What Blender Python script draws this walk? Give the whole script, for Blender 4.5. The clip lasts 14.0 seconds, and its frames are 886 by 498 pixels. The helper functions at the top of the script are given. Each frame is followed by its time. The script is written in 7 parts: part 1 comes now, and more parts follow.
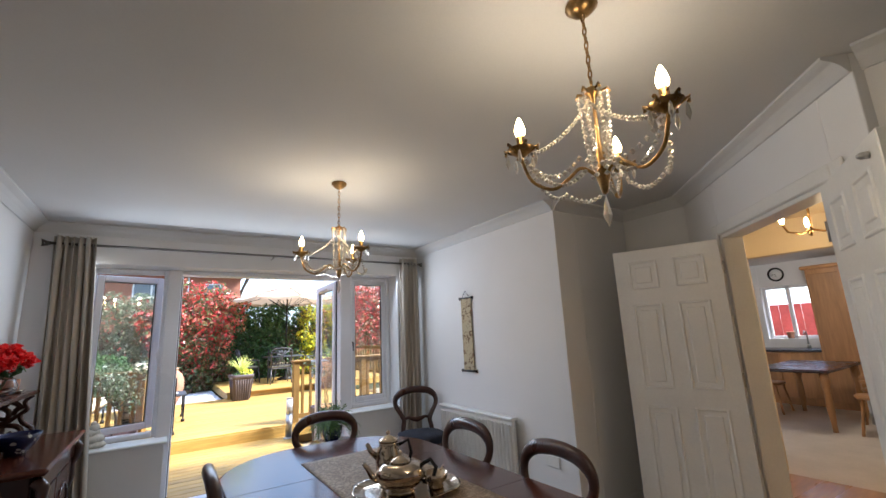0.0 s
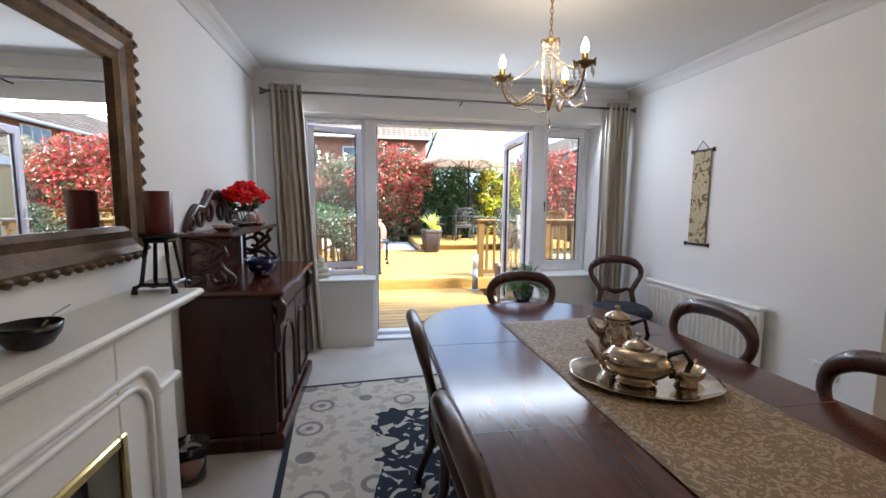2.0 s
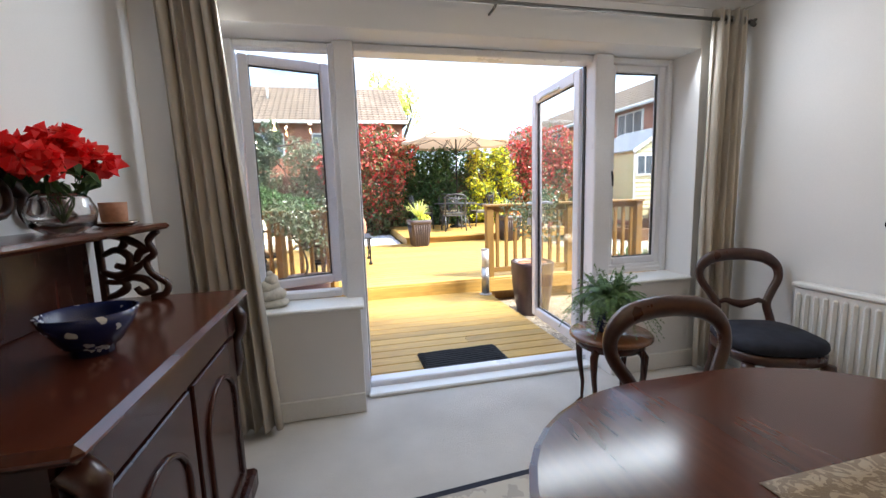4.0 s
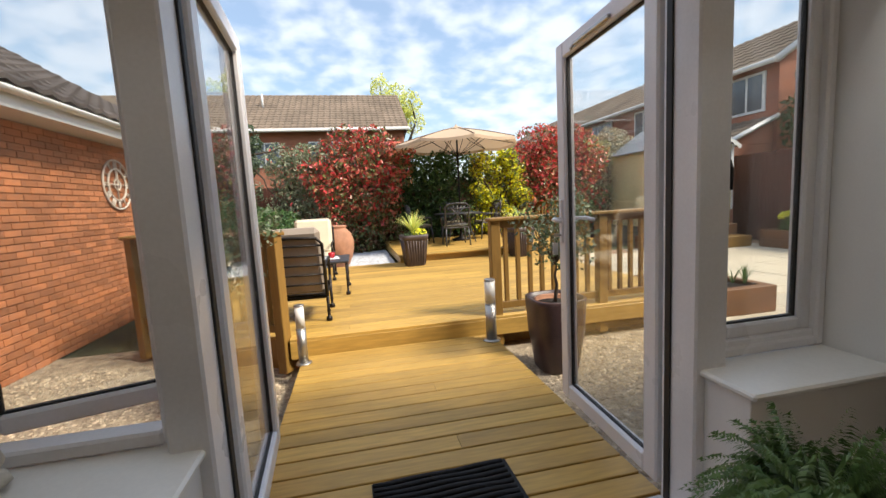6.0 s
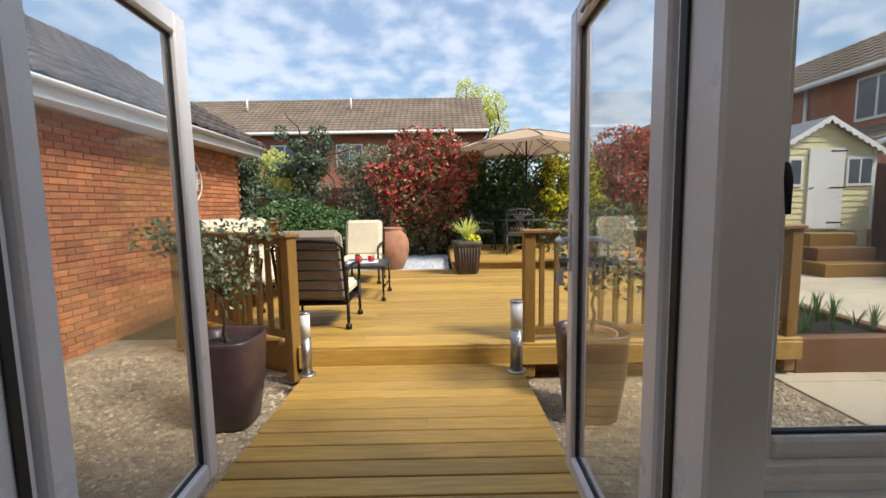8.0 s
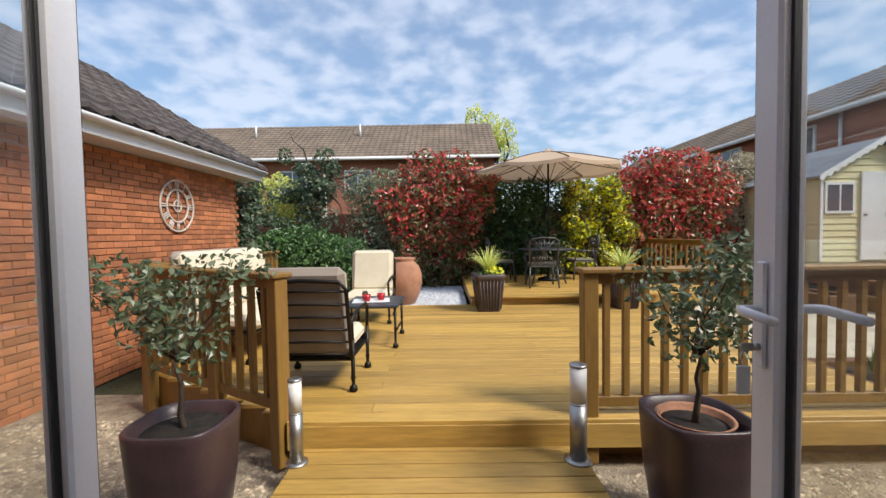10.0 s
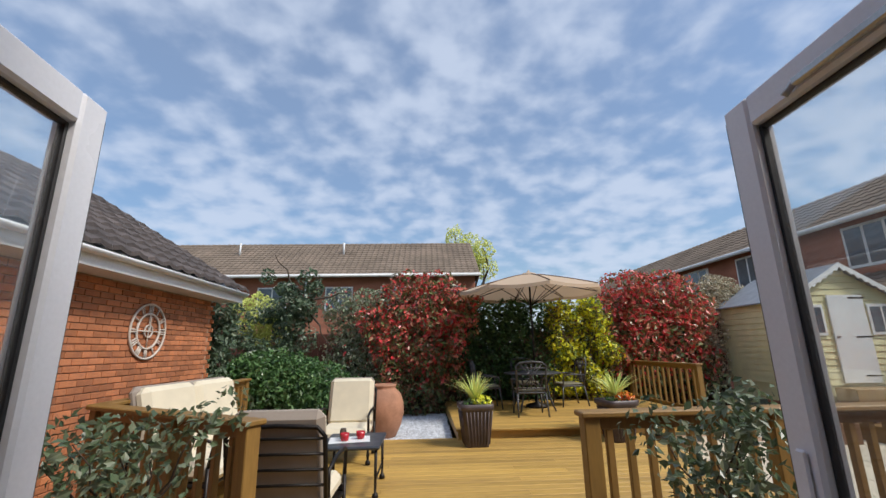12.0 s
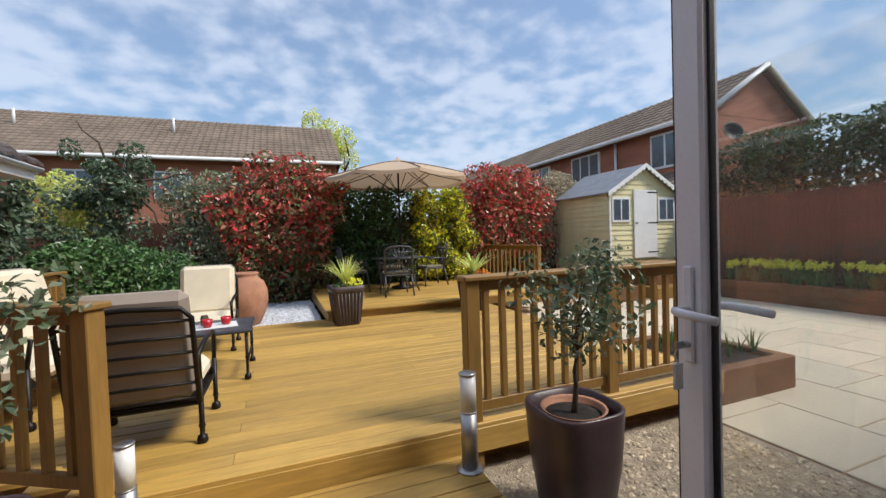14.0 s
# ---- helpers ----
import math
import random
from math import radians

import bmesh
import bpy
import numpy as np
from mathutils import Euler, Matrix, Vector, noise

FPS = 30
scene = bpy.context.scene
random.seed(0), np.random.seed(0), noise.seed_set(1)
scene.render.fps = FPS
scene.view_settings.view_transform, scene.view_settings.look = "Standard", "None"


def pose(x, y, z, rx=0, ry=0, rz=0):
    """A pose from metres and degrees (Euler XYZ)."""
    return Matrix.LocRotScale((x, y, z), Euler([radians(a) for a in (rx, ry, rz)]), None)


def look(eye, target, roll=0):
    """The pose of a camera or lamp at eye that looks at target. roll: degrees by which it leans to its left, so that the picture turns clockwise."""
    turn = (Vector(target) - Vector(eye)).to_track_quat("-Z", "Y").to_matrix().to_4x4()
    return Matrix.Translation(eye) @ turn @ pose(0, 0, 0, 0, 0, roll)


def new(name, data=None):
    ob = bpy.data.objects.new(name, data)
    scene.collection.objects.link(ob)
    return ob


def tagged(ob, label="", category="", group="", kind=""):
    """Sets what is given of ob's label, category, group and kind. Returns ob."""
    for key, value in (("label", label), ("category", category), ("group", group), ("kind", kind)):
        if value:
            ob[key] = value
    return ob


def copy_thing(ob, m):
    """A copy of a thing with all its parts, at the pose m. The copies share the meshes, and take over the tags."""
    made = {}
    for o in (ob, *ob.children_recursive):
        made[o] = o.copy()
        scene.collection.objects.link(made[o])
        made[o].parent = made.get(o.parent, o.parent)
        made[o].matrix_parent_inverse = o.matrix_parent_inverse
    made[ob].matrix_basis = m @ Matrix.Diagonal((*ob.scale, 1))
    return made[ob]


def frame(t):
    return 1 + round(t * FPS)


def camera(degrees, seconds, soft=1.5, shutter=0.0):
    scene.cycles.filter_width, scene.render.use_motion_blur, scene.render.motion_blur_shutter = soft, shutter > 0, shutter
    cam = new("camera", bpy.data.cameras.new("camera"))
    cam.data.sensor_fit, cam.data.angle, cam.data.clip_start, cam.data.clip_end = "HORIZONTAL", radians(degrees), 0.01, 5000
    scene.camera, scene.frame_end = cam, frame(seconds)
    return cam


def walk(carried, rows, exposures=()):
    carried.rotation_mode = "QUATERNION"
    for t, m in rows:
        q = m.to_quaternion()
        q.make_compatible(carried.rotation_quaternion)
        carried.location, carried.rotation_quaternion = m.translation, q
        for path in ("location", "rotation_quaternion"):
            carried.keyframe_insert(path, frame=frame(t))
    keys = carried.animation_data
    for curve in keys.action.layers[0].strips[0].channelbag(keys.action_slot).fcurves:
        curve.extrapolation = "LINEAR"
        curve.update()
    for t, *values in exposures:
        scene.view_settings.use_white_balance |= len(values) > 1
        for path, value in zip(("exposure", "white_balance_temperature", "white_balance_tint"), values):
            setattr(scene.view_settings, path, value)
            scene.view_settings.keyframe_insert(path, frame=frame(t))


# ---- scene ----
cam = camera(93.9, 14.0)
PATH = [
    (0, (1, 0.725, 1.447), (2.091, 2.353, 1.845), -2.7),
    (0.5, (1.001, 0.755, 1.424), (1.921, 2.511, 1.689), -1.1),
    (1, (1.031, 0.838, 1.378), (1.607, 2.753, 1.406), 0.2),
    (1.5, (1.016, 1.02, 1.361), (1.369, 2.984, 1.23), 0.5),
    (2, (1.037, 1.325, 1.36), (1.38, 3.284, 1.145), 0.5),
    (2.2, (1.043, 1.441, 1.355), (1.419, 3.391, 1.114), 0.4),
    (4.3, (1.002, 3.164, 1.275), (1.457, 5.092, 0.998), -2.0),
    (4.4, (1.001, 3.26, 1.286), (1.457, 5.186, 0.998), -2.1),
    (4.5, (1.009, 3.331, 1.288), (1.459, 5.26, 1.008), -2.2),
    (5, (1.127, 3.686, 1.286), (1.578, 5.616, 1.022), -2.3),
    (5.5, (1.326, 3.969, 1.296), (1.776, 5.902, 1.056), -2.8),
    (6, (1.537, 4.226, 1.305), (1.94, 6.172, 1.075), -3.1),
    (6.5, (1.805, 4.382, 1.305), (2.104, 6.348, 1.09), -2.9),
    (7, (2.016, 4.53, 1.307), (2.196, 6.511, 1.095), -2.2),
    (7.5, (2.12, 4.582, 1.334), (2.184, 6.569, 1.112), -1.4),
    (7.7, (2.141, 4.559, 1.317), (2.171, 6.548, 1.103), -1.1),
    (9.8, (1.945, 5.456, 1.34), (1.92, 7.454, 1.218), -0.8),
    (10, (1.953, 5.438, 1.357), (1.932, 7.437, 1.281), -0.9),
    (10.5, (1.934, 5.484, 1.404), (1.945, 7.482, 1.49), -1.2),
    (11, (1.899, 5.485, 1.47), (1.95, 7.466, 1.739), -1.1),
    (11.5, (1.872, 5.474, 1.5), (1.949, 7.427, 1.923), -1.1),
    (12, (1.88, 5.467, 1.508), (1.962, 7.411, 1.976), -1.0),
    (12.5, (1.892, 5.478, 1.484), (1.995, 7.436, 1.886), -0.8),
    (13, (1.875, 5.509, 1.448), (2.045, 7.487, 1.692), -0.6),
    (13.5, (1.862, 5.554, 1.408), (2.188, 7.526, 1.471), -0.8),
    (14, (1.712, 5.649, 1.373), (2.438, 7.512, 1.32), -1.9),
]
EXPOSURES = [  # seconds, stops, kelvin, tint
    (0.0, 1.95, 5750, 10), (1.0, 2.15, 5350, 10), (2.0, 2.18, 5750, 10), (4.5, 2.05, 6350, 10), (5.0, 1.95, 6600, 10), (5.5, 1.2, 7050, 10), (6.0, 0.75, 7150, 10),
    (6.5, 0.58, 7100, 10), (7.5, 0.46, 6900, 10), (10.0, 0.28, 6500, 10), (11.0, 0.15, 6400, 10), (12.0, 0.0, 6350, 10), (12.5, 0.05, 6350, 10), (13.0, 0.15, 6400, 10), (14.0, 0.15, 6400, 10),
]
walk(cam, [(t, look(eye, target, roll)) for t, eye, target, roll in PATH], EXPOSURES)

# ---- world, sun, sky ----
SUN_EL, SUN_AZ = 47.0, 120.0  # degrees up; degrees clockwise from +y
world = bpy.data.worlds.new("sky")
scene.world = world
world.use_nodes = True
wt = world.node_tree
wt.nodes.clear()


def wnode(kind, **kw):
    n = wt.nodes.new(kind)
    for k, v in kw.items():
        n.inputs[k].default_value = v
    return n


sky = wt.nodes.new("ShaderNodeTexSky")
sky.sky_type = "NISHITA"
sky.sun_disc = False
sky.sun_elevation, sky.sun_rotation = radians(SUN_EL), radians(SUN_AZ)
sky.air_density, sky.dust_density, sky.ozone_density = 1.2, 1.0, 2.5
coord = wt.nodes.new("ShaderNodeTexCoord")
sep = wt.nodes.new("ShaderNodeSeparateXYZ")
wt.links.new(coord.outputs["Generated"], sep.inputs[0])
up = wt.nodes.new("ShaderNodeMath")
up.operation = "MAXIMUM"
wt.links.new(sep.outputs[2], up.inputs[0])
up.inputs[1].default_value = 0.0
lift = wt.nodes.new("ShaderNodeMath")
lift.operation = "ADD"
wt.links.new(up.outputs[0], lift.inputs[0])
lift.inputs[1].default_value = 0.26
plane = []
for axis in (0, 1):
    d = wt.nodes.new("ShaderNodeMath")
    d.operation = "DIVIDE"
    wt.links.new(sep.outputs[axis], d.inputs[0])
    wt.links.new(lift.outputs[0], d.inputs[1])
    plane.append(d)
flat = wt.nodes.new("ShaderNodeCombineXYZ")
wt.links.new(plane[0].outputs[0], flat.inputs[0])
wt.links.new(plane[1].outputs[0], flat.inputs[1])
puff = wnode("ShaderNodeTexNoise", Scale=9.0, Detail=4.0, Roughness=0.43, Distortion=0.1)
bank = wnode("ShaderNodeTexNoise", Scale=1.6, Detail=3.0, Roughness=0.5)
wt.links.new(flat.outputs[0], puff.inputs["Vector"])
wt.links.new(flat.outputs[0], bank.inputs["Vector"])
both = wt.nodes.new("ShaderNodeMath")
both.operation = "ADD"
wt.links.new(puff.outputs["Fac"], both.inputs[0])
wt.links.new(bank.outputs["Fac"], both.inputs[1])
cover = wt.nodes.new("ShaderNodeMapRange")
cover.interpolation_type = "SMOOTHSTEP"
cover.inputs["From Min"].default_value, cover.inputs["From Max"].default_value = 0.78, 1.24
cover.inputs["To Min"].default_value, cover.inputs["To Max"].default_value = 0.36, 0.84
wt.links.new(both.outputs[0], cover.inputs["Value"])
cloud = wt.nodes.new("ShaderNodeMix")
cloud.data_type = "RGBA"
cloud.inputs["B"].default_value = (5.9, 6.6, 7.9, 1)
wt.links.new(cover.outputs["Result"], cloud.inputs["Factor"])
deep = wnode("ShaderNodeHueSaturation", Saturation=1.5, Value=1.05)
wt.links.new(sky.outputs[0], deep.inputs["Color"])
wt.links.new(deep.outputs[0], cloud.inputs["A"])
back = wnode("ShaderNodeBackground", Strength=0.11)
wt.links.new(cloud.outputs["Result"], back.inputs["Color"])
wout = wt.nodes.new("ShaderNodeOutputWorld")
wt.links.new(back.outputs[0], wout.inputs[0])

sun = new("sun", bpy.data.lights.new("sun", "SUN"))
sun.data.energy, sun.data.angle, sun.data.color = 3.5, radians(14), (1.0, 0.94, 0.85)
sun.matrix_world = look((40 * math.sin(radians(SUN_AZ)), 40 * math.cos(radians(SUN_AZ)), 40 * math.tan(radians(SUN_EL))), (0, 0, 0))


# ---- mesh helpers ----
def spline(points, k=4):
    """A smooth line through points."""
    pts = [Vector(p) for p in points]
    out = []
    for i in range(len(pts) - 1):
        p0, p1, p2, p3 = pts[max(0, i - 1)], pts[i], pts[i + 1], pts[min(len(pts) - 1, i + 2)]
        for j in range(k):
            t = j / k
            out.append(0.5 * (2 * p1 + (p2 - p0) * t + (2 * p0 - 5 * p1 + 4 * p2 - p3) * t * t + (3 * p1 - p0 - 3 * p2 + p3) * t ** 3))
    return out + [pts[-1]]


def taper(values, n):
    """Radii spread over n points."""
    return [float(v) for v in np.interp(np.linspace(0, len(values) - 1, n), range(len(values)), values)]


class Geo:
    """Vertices and faces gathered for one mesh."""

    def __init__(self):
        self.v, self.f, self.s = [], [], []

    def add(self, verts, faces, smooth=False, m=None):
        n = len(self.v)
        self.v += [tuple(m @ Vector(p)) for p in verts] if m else [tuple(p) for p in verts]
        self.f += [tuple(i + n for i in f) for f in faces]
        self.s += [smooth] * len(faces)
        return self

    def box(self, lo, hi, r=0.004, m=None):
        """A box with chamfered edges."""
        r = min(r, *[abs(b - a) * 0.49 for a, b in zip(lo, hi)])
        c = [(a + b) / 2 for a, b in zip(lo, hi)]
        h = [abs(b - a) / 2 for a, b in zip(lo, hi)]
        vs, ix = [], {}
        for sx in (-1, 1):
            for sy in (-1, 1):
                for sz in (-1, 1):
                    for ax in range(3):
                        s = (sx, sy, sz)
                        ix[s, ax] = len(vs)
                        vs.append([c[k] + s[k] * (h[k] - (0 if k == ax else r)) for k in range(3)])
        fs = []
        for ax in range(3):
            o = [k for k in range(3) if k != ax]
            for sg in (-1, 1):
                ring = []
                for a, b in ((-1, -1), (1, -1), (1, 1), (-1, 1)):
                    s = [0, 0, 0]
                    s[ax], s[o[0]], s[o[1]] = sg, a, b
                    ring.append(ix[tuple(s), ax])
                flip = (sg < 0) != (ax == 1)
                fs.append(ring[::-1] if flip else ring)
            for a in (-1, 1):
                for b in (-1, 1):
                    s0, s1 = [0, 0, 0], [0, 0, 0]
                    s0[ax], s1[ax] = -1, 1
                    for s in (s0, s1):
                        s[o[0]], s[o[1]] = a, b
                    s0, s1 = tuple(s0), tuple(s1)
                    q = [ix[s0, o[0]], ix[s1, o[0]], ix[s1, o[1]], ix[s0, o[1]]]
                    n = (Vector(vs[q[1]]) - Vector(vs[q[0]])).cross(Vector(vs[q[2]]) - Vector(vs[q[0]]))
                    out = Vector(vs[q[0]]) - Vector(c)
                    out[ax] = 0
                    fs.append(q if n.dot(out) > 0 else q[::-1])
        for s in [(a, b, d) for a in (-1, 1) for b in (-1, 1) for d in (-1, 1)]:
            q = [ix[s, 0], ix[s, 1], ix[s, 2]]
            fs.append(q if s[0] * s[1] * s[2] > 0 else q[::-1])
        return self.add(vs, fs, False, m)

    def lathe(self, prof, n=20, m=None, sx=1.0, sy=1.0, power=2.0, smooth=True):
        """A turned shape from (radius, height) pairs; power above 2 squares its plan."""
        vs, fs = [], []
        for r, z in prof:
            for i in range(n):
                a = 2 * math.pi * i / n
                ca, sa = math.cos(a), math.sin(a)
                k = 1.0 if power == 2 else (abs(ca) ** power + abs(sa) ** power) ** (-1 / power)
                vs.append((r * k * ca * sx, r * k * sa * sy, z))
        for j in range(len(prof) - 1):
            for i in range(n):
                k = (i + 1) % n
                fs.append((j * n + i, j * n + k, (j + 1) * n + k, (j + 1) * n + i))
        if prof[0][0] > 1e-5:
            fs.append(tuple(range(n))[::-1])
        if prof[-1][0] > 1e-5:
            fs.append(tuple((len(prof) - 1) * n + i for i in range(n)))
        return self.add(vs, fs, smooth, m)

    def tube(self, pts, rad, n=8, m=None, flat=1.0, closed=False):
        """A round bar along points; rad is one radius or one for each point."""
        pts = [Vector(p) for p in pts]
        rads = rad if isinstance(rad, (list, tuple)) else [rad] * len(pts)
        vs, fs, L = [], [], len(pts)
        ref = None
        for i, p in enumerate(pts):
            a = pts[i - 1] if (i > 0 or closed) else p
            b = pts[(i + 1) % L] if (i < L - 1 or closed) else p
            t = (b - a).normalized() if (b - a).length > 1e-9 else Vector((0, 0, 1))
            if ref is None:
                ref = Vector((0, 0, 1)) if abs(t.z) < 0.9 else Vector((1, 0, 0))
            u = (ref - t * ref.dot(t)).normalized()
            ref = u
            w = t.cross(u)
            for k in range(n):
                q = 2 * math.pi * k / n
                vs.append(p + (u * math.cos(q) + w * math.sin(q) * flat) * rads[i])
        for i in range(L if closed else L - 1):
            j = (i + 1) % L
            for k in range(n):
                l = (k + 1) % n
                fs.append((i * n + k, i * n + l, j * n + l, j * n + k))
        if not closed:
            fs.append(tuple(range(n))[::-1])
            fs.append(tuple((L - 1) * n + k for k in range(n)))
        return self.add(vs, fs, True, m)

    def prism(self, outline, z0, z1, m=None, smooth=False):
        """An outline in plan, anticlockwise, raised from z0 to z1."""
        n = len(outline)
        vs = [(x, y, z0) for x, y in outline] + [(x, y, z1) for x, y in outline]
        fs = [tuple(range(n))[::-1], tuple(range(n, 2 * n))]
        fs += [(i, (i + 1) % n, n + (i + 1) % n, n + i) for i in range(n)]
        n0 = len(self.f)
        self.add(vs, fs, False, m)
        if smooth:
            for i in range(n0 + 2, len(self.f)):
                self.s[i] = True
        return self

    def mesh(self, name, material):
        me = bpy.data.meshes.new(name)
        me.from_pydata(self.v, [], self.f)
        me.polygons.foreach_set("use_smooth", self.s)
        for mt in material if isinstance(material, (list, tuple)) else [material]:
            me.materials.append(mt)
        me.update()
        return me


def part(name, geo, material, parent=None, label="", at=None):
    """One mesh object under a thing or under a part."""
    ob = new(name, geo.mesh(name, material) if isinstance(geo, Geo) else geo)
    ob.parent = parent
    if at is not None:
        ob.matrix_basis = at
    if label:
        ob["label"] = label
    return ob


def thing(name, label, category, at=None, group="", kind=""):
    ob = new(name)
    ob.empty_display_size = 0.1
    ob.matrix_basis = at if at is not None else Matrix()
    return tagged(ob, label, category, group, kind)


def solid(name, geo, material, label, category, at=None, group="", kind=""):
    ob = part(name, geo, material, None, "", at)
    return tagged(ob, label, category, group, kind)


def setting(name, geo, material, label, category="structure"):
    return solid(name, geo, material, label, category, kind="structure")


# ---- materials ----
def surface(name, colour, rough=0.6, metal=0.0, vary=0.12, scale=6.0, fine=60.0, bump=0.15, depth=0.002, spec=0.5, stretch=(1, 1, 1), each=0.0, hue=None, coat=0.0, rvar=0.1, island=0.0):
    """A worn surface: two scales of noise in colour and relief. each: change from object to object; hue: a second colour for stains."""
    mt = bpy.data.materials.new(name)
    mt.use_nodes = True
    nt = mt.node_tree
    b = nt.nodes["Principled BSDF"]
    b.inputs["Metallic"].default_value = metal
    b.inputs["Specular IOR Level"].default_value = spec
    b.inputs["Coat Weight"].default_value = coat
    b.inputs["Coat Roughness"].default_value = 0.08
    tc = nt.nodes.new("ShaderNodeTexCoord")
    mp = nt.nodes.new("ShaderNodeMapping")
    mp.inputs["Scale"].default_value = stretch
    nt.links.new(tc.outputs["Object"], mp.inputs["Vector"])
    src = mp.outputs["Vector"]
    info = nt.nodes.new("ShaderNodeObjectInfo")
    if each:
        off = nt.nodes.new("ShaderNodeVectorMath")
        off.operation = "ADD"
        sc = nt.nodes.new("ShaderNodeMath")
        sc.operation = "MULTIPLY"
        sc.inputs[1].default_value = 37.0
        nt.links.new(info.outputs["Random"], sc.inputs[0])
        nt.links.new(src, off.inputs[0])
        nt.links.new(sc.outputs[0], off.inputs[1])
        src = off.outputs[0]
    big = nt.nodes.new("ShaderNodeTexNoise")
    big.inputs["Scale"].default_value, big.inputs["Detail"].default_value = scale, 4.0
    small = nt.nodes.new("ShaderNodeTexNoise")
    small.inputs["Scale"].default_value, small.inputs["Detail"].default_value = fine, 3.0
    for n in (big, small):
        nt.links.new(src, n.inputs["Vector"])
    mix = nt.nodes.new("ShaderNodeMix")
    mix.data_type = "RGBA"
    c2 = hue or tuple(c * (1 - vary * 2.2) for c in colour)
    mix.inputs["A"].default_value = (*colour, 1)
    mix.inputs["B"].default_value = (*c2, 1)
    fac = nt.nodes.new("ShaderNodeMapRange")
    fac.inputs["From Min"].default_value, fac.inputs["From Max"].default_value = 0.35, 0.72
    nt.links.new(big.outputs["Fac"], fac.inputs["Value"])
    nt.links.new(fac.outputs["Result"], mix.inputs["Factor"])
    hs = nt.nodes.new("ShaderNodeHueSaturation")
    val = nt.nodes.new("ShaderNodeMapRange")
    val.inputs["From Min"].default_value, val.inputs["From Max"].default_value = 0.25, 0.75
    val.inputs["To Min"].default_value, val.inputs["To Max"].default_value = 1 - vary, 1 + vary
    nt.links.new(small.outputs["Fac"], val.inputs["Value"])
    vsrc = val.outputs["Result"]
    if each or island:
        er = nt.nodes.new("ShaderNodeMapRange")
        k = each or island
        er.inputs["To Min"].default_value, er.inputs["To Max"].default_value = 1 - k, 1 + k
        if island:
            ge = nt.nodes.new("ShaderNodeNewGeometry")
            nt.links.new(ge.outputs["Random Per Island"], er.inputs["Value"])
        else:
            nt.links.new(info.outputs["Random"], er.inputs["Value"])
        mu = nt.nodes.new("ShaderNodeMath")
        mu.operation = "MULTIPLY"
        nt.links.new(vsrc, mu.inputs[0])
        nt.links.new(er.outputs["Result"], mu.inputs[1])
        vsrc = mu.outputs[0]
    nt.links.new(vsrc, hs.inputs["Value"])
    nt.links.new(mix.outputs["Result"], hs.inputs["Color"])
    nt.links.new(hs.outputs["Color"], b.inputs["Base Color"])
    rr = nt.nodes.new("ShaderNodeMapRange")
    rr.inputs["To Min"].default_value, rr.inputs["To Max"].default_value = max(0.02, rough - rvar), min(1.0, rough + rvar)
    nt.links.new(big.outputs["Fac"], rr.inputs["Value"])
    nt.links.new(rr.outputs["Result"], b.inputs["Roughness"])
    if bump:
        bm = nt.nodes.new("ShaderNodeBump")
        bm.inputs["Strength"].default_value, bm.inputs["Distance"].default_value = bump, depth
        nt.links.new(small.outputs["Fac"], bm.inputs["Height"])
        nt.links.new(bm.outputs["Normal"], b.inputs["Normal"])
    return mt


def glass(name, tint=(1, 1, 1), rough=0.0):
    mt = bpy.data.materials.new(name)
    mt.use_nodes = True
    b = mt.node_tree.nodes["Principled BSDF"]
    b.inputs["Base Color"].default_value = (*tint, 1)
    b.inputs["Roughness"].default_value = rough
    b.inputs["IOR"].default_value = 1.45
    b.inputs["Transmission Weight"].default_value = 1.0
    return mt


